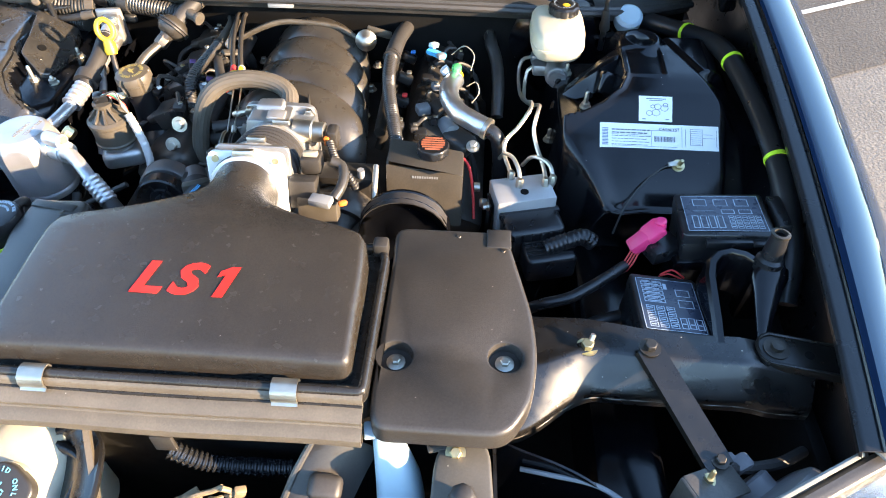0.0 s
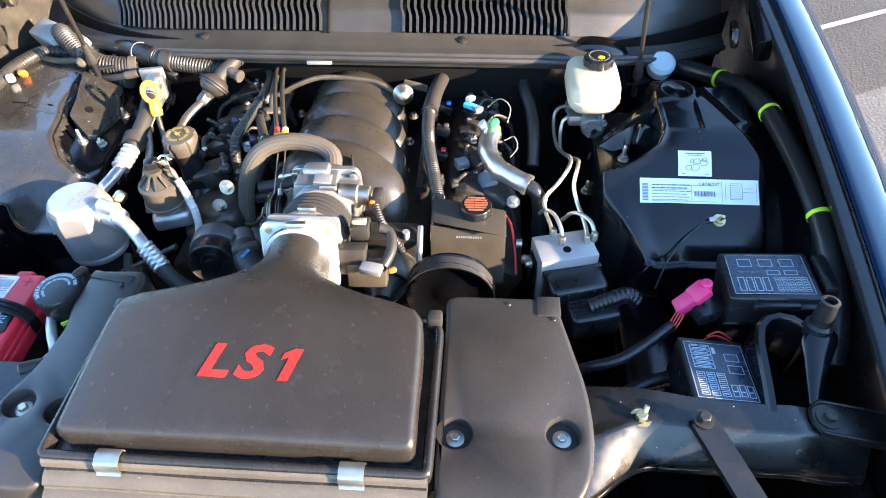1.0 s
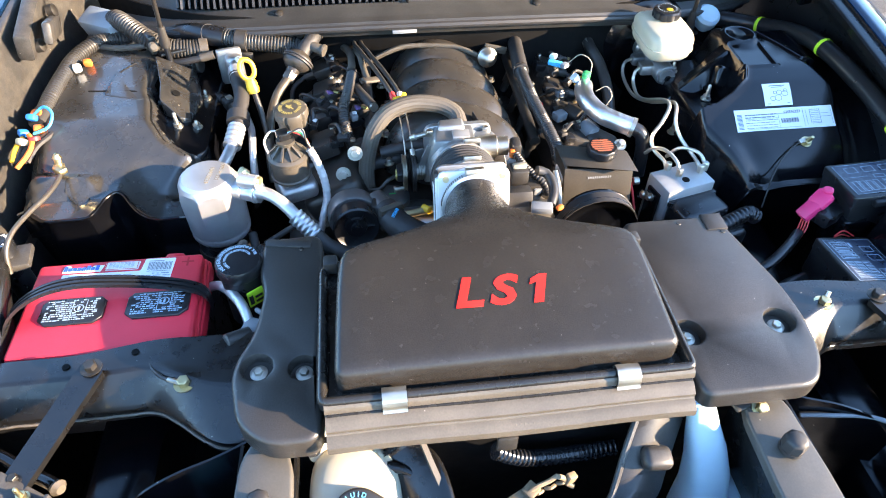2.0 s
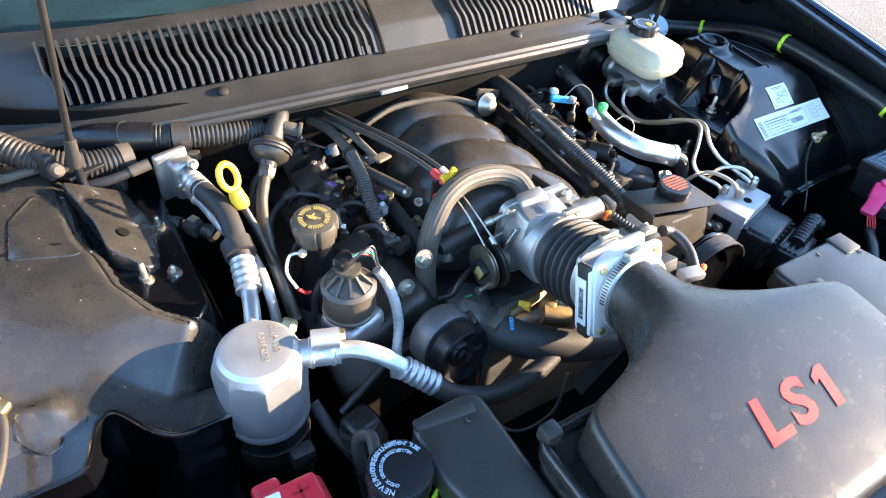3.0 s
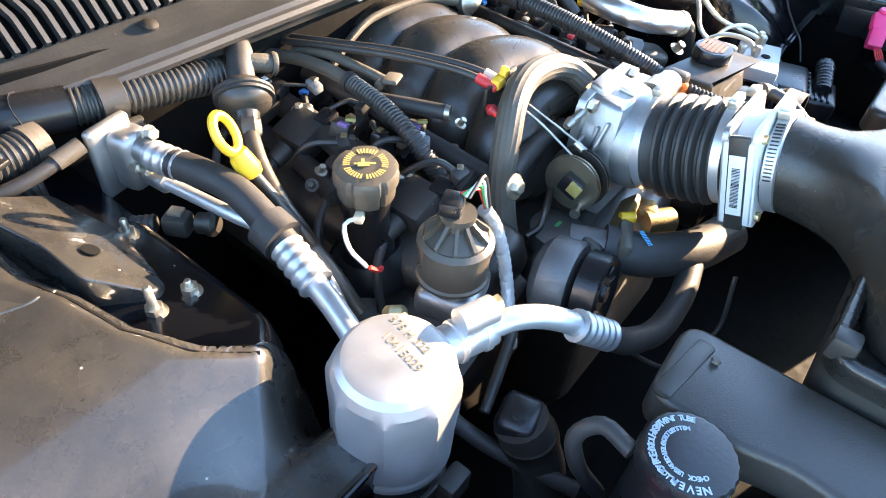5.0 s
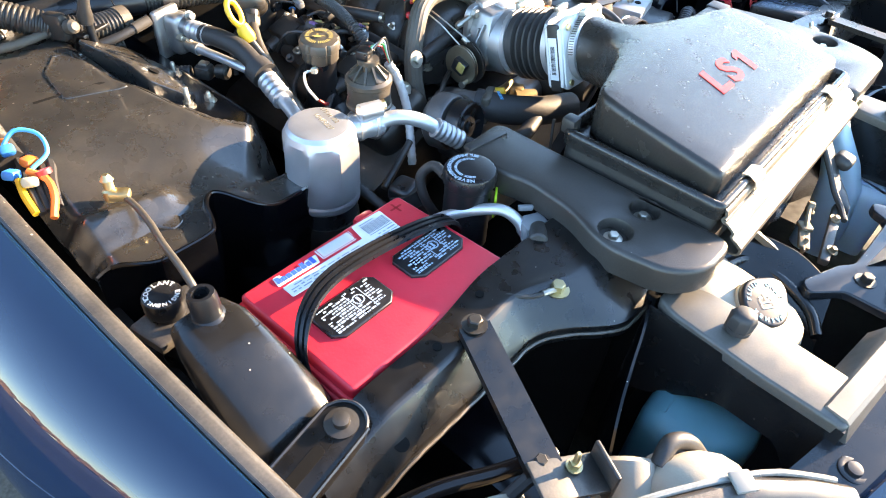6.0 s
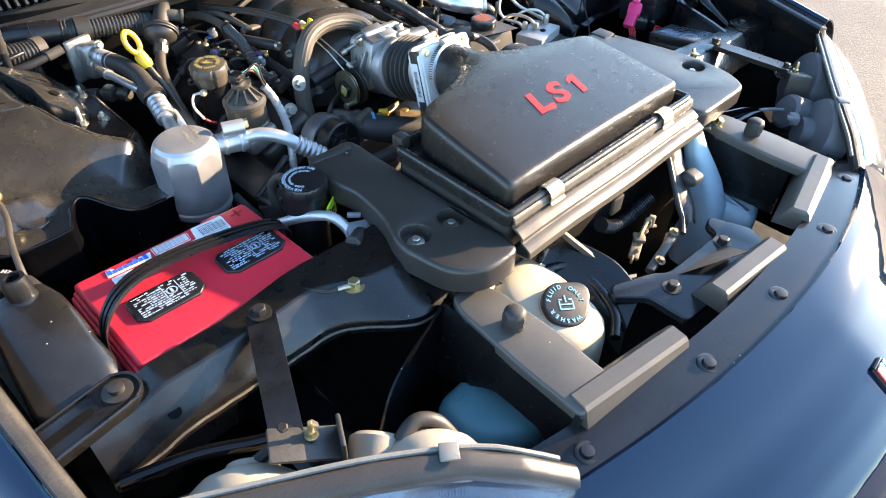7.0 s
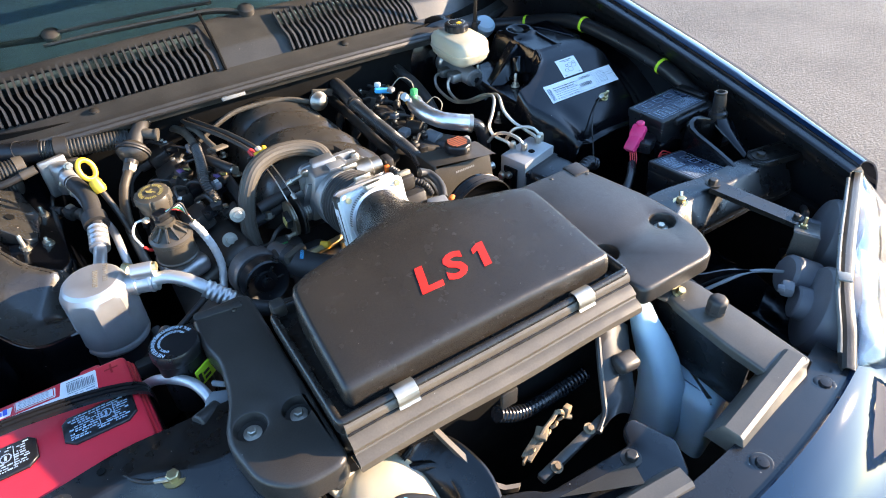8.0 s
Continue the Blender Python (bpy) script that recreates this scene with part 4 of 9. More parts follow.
    part("slot_shade_disc", plate([Vector((0.0075 * math.cos(q), 0.0075 * math.sin(q))) for q in (2 * math.pi * i / 18 for i in range(18))], 0, 0.0008, 0), DARKCAV, t).matrix_basis = Matrix.Translation(sc + Vector((0, 0, 0.0022))) @ pose(0, 0, 0, 16, 0, side * 25)
    # two more holes given as discs coloured like their inner shade
    for xo, y in ((0.50, 0.015), (0.585, 0.0)):
        part("hole_shade_disc", lathe([(0.005, 0), (0.005, 0.0012)], (CX + side * xo, y, 0.8275), (0, 0, 1), 12), DARKCAV, t)
    # brace strap from the panel down to the lamp carrier
    b = thing("brace_strap", "flat black steel brace strap with bolted ends" if side > 0 else "dusty flat brace strap beside the battery", "brace", (CX + side * 0.55, -0.02, 0.84), group="brace straps")
    p0, p1 = Vector((CX + side * 0.545, -0.014, 0.840)), Vector((CX + side * 0.608, -0.152, 0.815))
    ax = (p1 - p0).normalized()
    wv = ax.cross(Vector((0, 0, 1))).normalized()
    secs = []
    for k in range(9):
        p = p0 + (p1 - p0) * (k / 8)
        secs.append([p + wv * 0.017, p + wv * 0.0175 + Vector((0, 0, -0.009)), p + wv * 0.0155 + Vector((0, 0, -0.009)), p + wv * 0.015 + Vector((0, 0, -0.0028)),
                     p - wv * 0.015 + Vector((0, 0, -0.0028)), p - wv * 0.0155 + Vector((0, 0, -0.009)), p - wv * 0.0175 + Vector((0, 0, -0.009)), p - wv * 0.017])
    part("strap", loft(secs), PRESSED if side < 0 else PLATE, b)
    part("strap_bolt", hexbolt(p0 + Vector((0, 0, 0.0)), r=0.008, h=0.009), DARKSTEEL, b)
    part("strap_nut", hexbolt(p1 + Vector((0, 0.006, 0.0)), r=0.006, h=0.007), DARKSTEEL, b)


build_tie_bar(1, "black pressed panel between fender and radiator")
build_tie_bar(-1, "dusty black pressed panel in front of the battery")

for xyz, lab in (((0.420, -0.010, 0.828), "yellow zinc bolt with a small wire lug"), ((-0.479, -0.040, 0.822), "yellow zinc ground bolt with a ring terminal")):
    g = thing("ground_bolt", lab, "bolt", xyz, group="ground bolts")
    part("bolt_head", hexbolt(xyz, r=0.008, h=0.010), BOLT, g)
    part("lug", tube([xyz + Vector(q) if isinstance(xyz, Vector) else Vector(xyz) + Vector(q) for q in ((0.003, 0.003, 0.006), (0.005, 0.006, 0.011), (0.007, 0.009, 0.016))] if xyz[0] > 0 else
                      [Vector(xyz) + Vector(q) for q in ((-0.004, 0, 0.004), (-0.012, 0.002, 0.006), (-0.020, 0.006, 0.005))], 0.0035, 8), STEEL, g)
    if xyz[0] < 0:
        part("lead", tube([Vector(xyz) + Vector(q) for q in ((-0.018, 0.005, 0.005), (-0.030, 0.012, 0.003), (-0.044, 0.026, 0.004), (-0.054, 0.044, -0.002), (-0.058, 0.060, -0.03))], 0.0028, 8), LOOM, g)


# ---- air box over the radiator ----
def lid_top(y):
    return 0.9145 + 0.13 * (y + 0.10)


def build_air_box():
    a = thing("air_box", "black textured air box with red lettering on its lid", "air box", (CX, 0.0, 0.80))
    stations = ((-0.1125, -0.265, 0.130, 0.60), (-0.1119, -0.2695, 0.1345, 0.77), (-0.1100, -0.273, 0.138, 0.89), (-0.1070, -0.2755, 0.1405, 0.965), (-0.103, -0.277, 0.142, 0.995), (-0.095, -0.277, 0.142, 1.0),
                (-0.04, -0.275, 0.141, 1.0), (0.0, -0.273, 0.141, 1.0), (0.03, -0.271, 0.140, 1.0), (0.055, -0.268, 0.138, 1.0), (0.068, -0.262, 0.130, 0.99), (0.078, -0.245, 0.108, 0.97),
                (0.090, -0.205, 0.068, 0.97), (0.103, -0.172, 0.038, 0.98), (0.120, -0.145, 0.014, 0.99), (0.138, -0.128, 0.000, 1.0), (0.158, -0.117, -0.010, 1.0), (0.18, -0.111, -0.015, 1.0), (0.205, -0.110, -0.015, 1.0))
    secs = []
    for y, xl, xr, k in stations:
        t = sstep(0.07, 0.175, y)
        zt = lid_top(y) * (1 - t) + 0.929 * t
        zb = 0.872 * (1 - t) + 0.833 * t
        zt = zb + (zt - zb) * k
        cx, cz, w, h = (xl + xr) / 2, (zt + zb) / 2, (xr - xl) / 2, (zt - zb) / 2
        ring = []
        # a rounded box that turns into a round neck
        r = min(0.0095, h * 0.6)
        base = []
        for sx, sz, q0 in ((1, 1, 0), (-1, 1, 90), (-1, -1, 180), (1, -1, 270)):
            for i in range(6):
                q = radians(q0 + 18 * i)
                base.append((sx * (w - r) + r * math.cos(q), sz * (h - r) + r * math.sin(q)))
            flat = (w - r) if q0 in (0, 180) else (h - r)
            count = 11 if q0 in (0, 180) else 3
            for i in range(1, count + 1):
                f = flat * (1 - 2 * i / (count + 1))
                base.append((f * sx, sz * h) if q0 in (0, 180) else (sx * w, f * sz))
        for bx, bz in base:
            q = math.atan2(bz / h, bx / w)
            px, pz = bx * (1 - t) + w * math.cos(q) * t, bz * (1 - t) + h * math.sin(q) * t
            crown_up = 0.004 * (1 - (px / w) ** 2) * (pz > 0) * (1 - t)
            ring.append((cx + px, y, cz + pz + crown_up))
        secs.append(ring)
    part("lid", loft(secs), LID, a, "black textured lid tapering to a round neck", angle=50)
    rim = fillet([(-0.294, -0.128), (0.160, -0.128), (0.160, 0.070), (0.150, 0.092), (-0.28, 0.092), (-0.294, 0.078)], 0.012)
    part("lower_case", plate(rim, 0.825, 0.874, 0.005), PLASTIC, a, "black lower case")
    ledge = fillet([(-0.300, -0.133), (0.163, -0.133), (0.163, 0.075), (0.152, 0.096), (-0.285, 0.096), (-0.300, 0.082)], 0.014)
    # raised bead round the lid, with a moat between the two
    count = len(ledge)
    bead = []
    for o, z in ((-0.0125, 0.8745), (-0.0115, 0.884), (-0.0105, 0.8885), (-0.008, 0.8905), (-0.005, 0.8908), (-0.002, 0.8895), (0.0, 0.886), (0.0003, 0.881), (-0.001, 0.877), (-0.001, 0.868)):
        ring = []
        for i in range(count):
            p, q, r = (Vector(ledge[j % count]).to_2d() for j in (i - 1, i, i + 1))
            d = (r - p).normalized()
            ring.append((q.x + d.y * o, q.y - d.x * o, z))
        bead.append(ring)
    part("rim_bead", loft(bead), GLOSSBLACK, a, "glossy raised bead round the lid", angle=60)
    prof = ((-0.128, 0.884), (-0.133, 0.881), (-0.135, 0.875), (-0.132, 0.870), (-0.134, 0.866), (-0.142, 0.864), (-0.150, 0.858), (-0.149, 0.853), (-0.152, 0.849), (-0.158, 0.847),
            (-0.164, 0.843), (-0.165, 0.836), (-0.160, 0.833), (-0.150, 0.832), (-0.135, 0.826))

    def front(u, v):
        x = -0.292 + 0.450 * u
        k = v * (len(prof) - 1)
        i = min(int(k), len(prof) - 2)
        f = k - i
        y, z = (prof[i][j] * (1 - f) + prof[i + 1][j] * f for j in (0, 1))
        return (x, y, z + 0.003 * math.sin(u * 9) * v)
    part("ribbed_front", sheet(front, 30, 42, 0.003), BROWNED, a, "sun-browned ribbed front")
    # added strip puts the groove's dark into the colour, for band contrast
    part("groove_dark_strip", tube([(-0.290, -0.1355, 0.8675), (-0.07, -0.1355, 0.8675), (0.157, -0.1355, 0.8675)], 0.0032, 8), GLOSSBLACK, a, "added black strip for the dark of the groove")
    part("comb_strip", join(*[box((-0.286 + 0.0056 * i, -0.1615, 0.8425), (0.0024, 0.009, 0.006), (40, 0, 0), 0.0004) for i in range(79)]), BROWNED, a, "fine comb of teeth along the lower flange")
    for x in (-0.2095, 0.073):
        clip = [(-0.1195, 0.884), (-0.121, 0.8905), (-0.129, 0.8925), (-0.1375, 0.888), (-0.1405, 0.880), (-0.1395, 0.874), (-0.143, 0.871)]

        def strip(u, v):
            y, z = along(clip, v)
            return (x + 0.0145 * (2 * u - 1), y, z + 0.001)
        part("spring_clip", sheet(strip, 2, 20, 0.0016), STEEL, a, "bright spring steel clip")
    part("front_tab", box((-0.075, -0.162, 0.806), (0.026, 0.006, 0.030), (0, 0, 0), 0.002), PLASTIC, a)
    for x in (-0.283, 0.150):
        part("lid_hinge", box((x, 0.088, 0.890), (0.020, 0.020, 0.022), (0, 0, 0), 0.004), PLASTIC, a)
    m = Matrix.Translation((-0.0640, -0.0195, lid_top(-0.0195) + 0.0041)) @ pose(0, 0, 0, 7.4, 0, 0) @ Matrix.Diagonal((1.05, 0.91, 1, 1))
    lettering("LS", 0.066, m @ pose(-0.0235, 0, 0) @ Matrix.Diagonal((1.04, 1, 1, 1)), LETTER, a, "red_letters", 0.0007, 0.25, 0.0022, 1.26)
    one = bmesh.new()
    pts = [(-0.0085, -0.0235), (0.0035, -0.0235), (0.0035, 0.0235), (-0.0065, 0.0235), (-0.0165, 0.0165), (-0.0165, 0.0065), (-0.0085, 0.0105)]
    vs = [one.verts.new(m @ Vector((0.0495 + x + 0.25 * y, y, 0.0007))) for x, y in pts]
    one.faces.new(vs)
    part("red_numeral", one, LETTER, a)
    return a


build_air_box()


def build_cover(name, outline, holes, z, label, deep=0.055):
    c = thing(name, label, "radiator cover", (sum(p[0] for p in outline) / len(outline), 0, 0.80), group="radiator covers")
    part("cover", plate(fillet(outline, 0.022), z - deep, z, 0.007, holes, 0.016), COVERPL, c, "smooth black plastic panel")
    for x, y, r in holes:
        part("cover_bolt", join(lathe([(0.0115, 0), (0.0115, 0.002), (0.0085, 0.003)], (x, y, z - 0.0158), (0, 0, 1), 18), lathe([(0.0062, 0.003), (0.0062, 0.008), (0.005, 0.009)], (x, y, z - 0.0158), (0, 0, 1), 6)), STEEL, c)
    return c


cr = build_cover("radiator_cover", [(0.160, 0.156), (0.298, 0.156), (0.318, 0.150), (0.334, 0.080), (0.350, 0.010), (0.354, -0.05), (0.346, -0.112), (0.318, -0.158), (0.168, -0.158), (0.163, -0.12), (0.163, 0.10)],
                 [(0.315, -0.056, 0.0205), (0.185, -0.062, 0.0205)], 0.863, "smooth black cover panel lit by the sun", 0.030)
part("edge_step", box((0.306, 0.14, 0.862), (0.034, 0.035, 0.006), (0, 0, 0), 0.002), PLASTIC, cr)
part("rivet", lathe([(0.004, 0), (0.003, 0.002)], (0.250, 0.142, 0.8625), (0, 0, 1), 10), DARKSTEEL, cr)
part("rivet", lathe([(0.004, 0), (0.003, 0.002)], (0.312, 0.118, 0.8625), (0, 0, 1), 10), DARKSTEEL, cr)
cl = build_cover("radiator_cover", [(-0.388, 0.186), (-0.300, 0.190), (-0.298, -0.158), (-0.362, -0.158), (-0.400, -0.126), (-0.412, -0.060), (-0.408, -0.035), (-0.388, 0.010), (-0.380, 0.080), (-0.390, 0.115)],
                 [(-0.380, -0.047, 0.0200), (-0.322, -0.054, 0.0185)], 0.855, "smooth black cover panel in the lid's shade", 0.036)
part("moulded_ridge", box((-0.350, 0.172, 0.853), (0.070, 0.016, 0.010), (0, 0, -8), 0.004), PLASTIC, cl)
part("rivet", lathe([(0.004, 0), (0.003, 0.002)], (-0.330, 0.156, 0.8575), (0, 0, 1), 10), DARKSTEEL, cl)


# ---- mass air meter, bellows and throttle ----
LEAN = pose(-0.062, 0.203, 0.880) @ pose(0, 0, 0, -17.5, 0, 0) @ pose(0.062, -0.203, -0.880)     # the duct falls towards the throttle


def build_meter():
    m = thing("air_flow_meter", "white and aluminium air flow meter with a barcode label", "air flow meter", (-0.062, 0.225, 0.83))
    c = Vector((-0.062, 0.222, 0.880))
    part("neck_clamp", lathe([(0.0505, -0.004), (0.0525, -0.003), (0.0525, 0.008), (0.0505, 0.009)], (-0.062, 0.196, 0.880), (0, 1, 0), 36), ALU, m, "bright hose clamp")
    part("clamp_screw", box((-0.062, 0.200, 0.936), (0.030, 0.012, 0.009), (0, 0, 6), 0.002), STEEL, m)
    for i in range(16):
        q = radians(112 + 4.2 * i)
        part("band_slot", box((-0.062 + 0.0527 * math.cos(q), 0.1985, 0.880 + 0.0527 * math.sin(q)), (0.0012, 0.0075, 0.0014), (0, -math.degrees(q), 0), 0), DARKSTEEL, m)
    sq = fillet([(-0.056, -0.054), (0.056, -0.054), (0.056, 0.054), (-0.056, 0.054)], 0.012)
    for y, t in ((0.210, 0.006), (0.238, 0.006)):
        bm = plate(sq, -t / 2, t / 2, 0.0015)
        bmesh.ops.transform(bm, matrix=pose(c.x, y, c.z, 90, 0, 0), verts=bm.verts)
        part("flange", bm, WIREWHITE if y < 0.22 else CAST, m, "pale square flange")
    part("body", lathe([(0.050, 0), (0.050, 0.030)], (c.x, 0.209, c.z), (0, 1, 0), 32), WIREWHITE, m)
    part("label_pad", box((c.x - 0.056, 0.224, c.z - 0.002), (0.008, 0.030, 0.092), (0, 0, 0), 0.003), WIREWHITE, m)
    part("black_band", box((c.x - 0.057, 0.224, c.z - 0.002), (0.008, 0.020, 0.104), (0, 0, 0), 0.003), PLASTIC, m)
    part("barcode_label", box((c.x - 0.0615, 0.224, c.z - 0.002), (0.001, 0.015, 0.066), (0, 0, 0), 0.0002), PAPER, m)
    rng = random.Random(2)
    part("barcode", bars([(-0.004, -0.024 + 0.0016 * i, 0.008, 0.0006 + 0.0006 * rng.random()) for i in range(28)], Matrix.Translation((c.x - 0.0622, 0.224, c.z - 0.002)) @ Matrix(((0, 0, -1, 0), (1, 0, 0, 0), (0, 1, 0, 0), (0, 0, 0, 1)))), INK, m)
    for dx in (-0.044, 0.044):
        for dz in (-0.043, 0.043):
            part("flange_screw", lathe([(0.005, 0), (0.005, 0.004)], (c.x + dx, 0.207, c.z + dz), (0, -1, 0), 8), BOLT, m)
    part("sensor_module", box((0.014, 0.228, 0.868), (0.040, 0.030, 0.044), (0, 0, 0), 0.003), PLASTIC, m)
    part("sensor_plug", box((0.020, 0.262, 0.902), (0.030, 0.030, 0.028), (15, 0, 0), 0.004), PLASTIC, m)
    part("plug_lock", box((0.020, 0.255, 0.918), (0.022, 0.012, 0.008), (0, 0, 0), 0.002), PALEPLUG, m)
    part("flat_module", box((0.035, 0.225, 0.845), (0.060, 0.026, 0.040), (0, 0, 0), 0.003), EGRTAN, m)
    m.matrix_world = LEAN @ m.matrix_world


build_meter()


def build_bellows():
    b = thing("intake_bellows", "black rubber intake bellows with bright clamps", "intake duct", (-0.062, 0.29, 0.83))
    prof = [(0.047, 0.240), (0.050, 0.243), (0.050, 0.256)]
    for i in range(5):
        y = 0.258 + 0.0125 * i
        prof += [(0.050, y), (0.058, y + 0.003), (0.0585, y + 0.006), (0.050, y + 0.010)]
    prof += [(0.050, 0.322), (0.052, 0.326), (0.052, 0.345)]
    part("bellows", lathe([(r, h - 0.24) for r, h in prof], (-0.062, 0.24, 0.880), (0, 1, 0), 40), RUBBER, b)
    for y in (0.249, 0.334):
        part("clamp_band", lathe([(0.0525, -0.005), (0.0545, -0.005), (0.0545, 0.005), (0.0525, 0.005)], (-0.062, y, 0.881), (0, 1, 0), 40), ALU, b)
        part("clamp_screw", box((-0.058 if y < 0.3 else -0.045, y, 0.939), (0.028, 0.010, 0.009), (0, 0, 0), 0.002), STEEL, b)
    b.matrix_world = LEAN @ b.matrix_world


build_bellows()


def build_throttle():
    t = thing("throttle_assembly", "cast aluminium throttle body with cable linkage", "throttle body", (-0.06, 0.37, 0.83))
    part("bore", lathe([(0.053, 0), (0.056, 0.006), (0.056, 0.045), (0.060, 0.050), (0.060, 0.062)], (-0.062, 0.330, 0.838), (0, 1, -0.12), 36), CAST, t, "round cast bore")

    # faceted casting over the bore, sloping to the linkage side
    def block(x0, x1, y0, y1, z0, z1, slope, bev):
        bm = bmesh.new()
        vs = [bm.verts.new(p) for p in ((x0 - slope, y0, z0), (x1, y0, z0), (x1, y1, z0), (x0 - slope, y1, z0), (x0, y0 + 0.006, z1), (x1 - 0.006, y0 + 0.004, z1), (x1 - 0.006, y1, z1 + 0.004), (x0 + 0.004, y1, z1 + 0.002))]
        for f in ((0, 1, 5, 4), (1, 2, 6, 5), (2, 3, 7, 6), (3, 0, 4, 7), (4, 5, 6, 7), (3, 2, 1, 0)):
            bm.faces.new([vs[i] for i in f])
        bmesh.ops.bevel(bm, geom=bm.edges[:], offset=bev, segments=2, profile=0.5, affect="EDGES")
        return bm
    part("casting", block(-0.108, -0.030, 0.352, 0.408, 0.804, 0.890, 0.020, 0.006), CAST, t, "faceted sand-cast housing")
    part("top_pad", block(-0.098, -0.048, 0.384, 0.408, 0.886, 0.898, 0.0, 0.003), CAST, t, "machined pad on top")
    part("pad_plate", box((-0.060, 0.372, 0.893), (0.030, 0.020, 0.004), (4, 0, 0), 0.0015), ALU, t)
    for i, (x, a) in enumerate(((-0.121, 20), (-0.114, 6), (-0.126, -12))):
        part("cast_rib", box((x, 0.372 + 0.010 * i, 0.846 - 0.010 * i), (0.016, 0.004, 0.058), (8, a, 0), 0.0015), CAST, t)
    part("mounting_flange", plate(fillet([(-0.060, -0.054), (0.060, -0.054), (0.060, 0.054), (-0.060, 0.054)], 0.020), -0.005, 0.005, 0.0015), CAST, t).matrix_basis = pose(-0.062, 0.402, 0.840, 90, 0, 0)
    for dx, dz in ((-0.050, 0.044), (0.050, 0.044), (0.050, -0.044)):
        part("flange_bolt", lathe([(0.0075, 0), (0.0075, 0.007), (0.006, 0.008)], (-0.062 + dx, 0.396, 0.840 + dz), (0, -1, 0), 6), STEEL, t)
    part("idle_motor", join(lathe([(0.019, 0), (0.019, 0.030), (0.0165, 0.032), (0.0165, 0.050), (0.012, 0.052)], (-0.030, 0.360, 0.872), (1, -0.05, 0), 24)), STEEL, t, "zinc-plated idle motor")
    part("idle_housing", box((-0.020, 0.374, 0.862), (0.046, 0.040, 0.044), (0, 0, 0), 0.009, 3), CAST, t)
    part("sensor_cap", box((0.034, 0.354, 0.868), (0.018, 0.028, 0.032), (0, 0, 0), 0.005), PLASTIC, t)
    part("orange_seal", box((0.026, 0.340, 0.868), (0.009, 0.008, 0.016), (0, 0, 0), 0.002), ORANGE, t)
    # cable cam: two bronzed discs with a black hub block and a pale tab
    c = Vector((-0.146, 0.374, 0.815))
    for k, (r, x) in enumerate(((0.036, 0.006), (0.033, -0.010))):
        part("cable_cam", lathe([(r, 0), (r, 0.0022), (r * 0.93, 0.0026), (r * 0.93, 0.0044), (r, 0.0048), (r, 0.0070), (r * 0.3, 0.0072)], c + Vector((x, 0, 0)), (-1, 0, 0), 36), BRONZED if k else DARKSTEEL, t, "bronzed cable cam")
    part("cam_hub", box(c + Vector((-0.021, -0.003, 0.002)), (0.014, 0.026, 0.024), (20, 0, 0), 0.003), CAPBLACK, t)
    part("cam_tab", box(c + Vector((-0.029, -0.010, 0.004)), (0.003, 0.015, 0.016), (20, 0, 0), 0.001), BUFF, t)
    part("cam_stop", lathe([(0.004, 0), (0.004, 0.014), (0.006, 0.015), (0.006, 0.019)], c + Vector((-0.016, -0.016, -0.022)), (-1, -0.2, 0), 10), STEEL, t)
    part("return_spring", tube([c + Vector((0.026, 0, 0)), c + Vector((0.008, 0, 0))], 0.016, 16, ribs=(0.004, 0.002)), STEEL, t)
    part("cam_shaft", lathe([(0.008, 0), (0.008, 0.05)], c + Vector((0.0, 0, 0)), (1, 0, 0), 14), CAST, t)
    for dx, dz, dy in ((0.0, 0.030, -0.018), (0.013, 0.036, 0.0)):
        part("throttle_cable", tube([(-0.163 + dx, 0.478, 0.884), (-0.158 + dx, 0.43, 0.868), (c.x - 0.010 + dx, c.y - dy * 0.5, c.z + dz)], 0.0014, 6), STEEL, t)
    part("cable_ferrule", lathe([(0.0045, 0), (0.0045, 0.012)], c + Vector((0.003, 0.004, 0.033)), (-0.1, 0.85, 0.5), 10), STEEL, t)
    part("vacuum_nipple", lathe([(0.0045, 0), (0.0045, 0.024), (0.0065, 0.026), (0.0045, 0.036)], (-0.112, 0.398, 0.880), (-1, 0.15, -0.35), 12), STEEL, t)
    part("bent_pipe", tube([(-0.225, 0.385, 0.770), (-0.205, 0.380, 0.775), (-0.190, 0.385, 0.790), (-0.165, 0.395, 0.796)], 0.0042, 8), DARKSTEEL, t)


build_throttle()


def build_breather():
    b = thing("breather_hose", "ribbed brown-black breather hose arching over the throttle", "hose", (-0.2, 0.42, 0.75))
    pts = [(-0.054, 0.428, 0.872), (-0.060, 0.450, 0.884), (-0.088, 0.464, 0.894), (-0.136, 0.464, 0.900), (-0.178, 0.453, 0.893), (-0.204, 0.440, 0.870), (-0.220, 0.430, 0.832), (-0.228, 0.418, 0.79), (-0.228, 0.40, 0.73)]
    path = smooth_path(pts, 0.008)
    secs = []
    up = None
    for i, p in enumerate(path):
        d = (path[min(i + 1, len(path) - 1)] - path[max(i - 1, 0)]).normalized()
        if up is None:
            up = d.orthogonal().normalized()
        up = (up - d * up.dot(d)).normalized()
        s = d.cross(up)
        secs.append([p + (up * math.cos(a) + s * math.sin(a)) * (0.0151 if j % 2 else 0.0143) for j, a in enumerate(2 * math.pi * j / 32 for j in range(32))])
    part("fluted_hose", loft(secs), HOSE, b)
    part("stub", lathe([(0.011, 0), (0.011, 0.02)], (-0.053, 0.424, 0.852), (0, 0.1, 1), 14), STEEL, b)


build_breather()


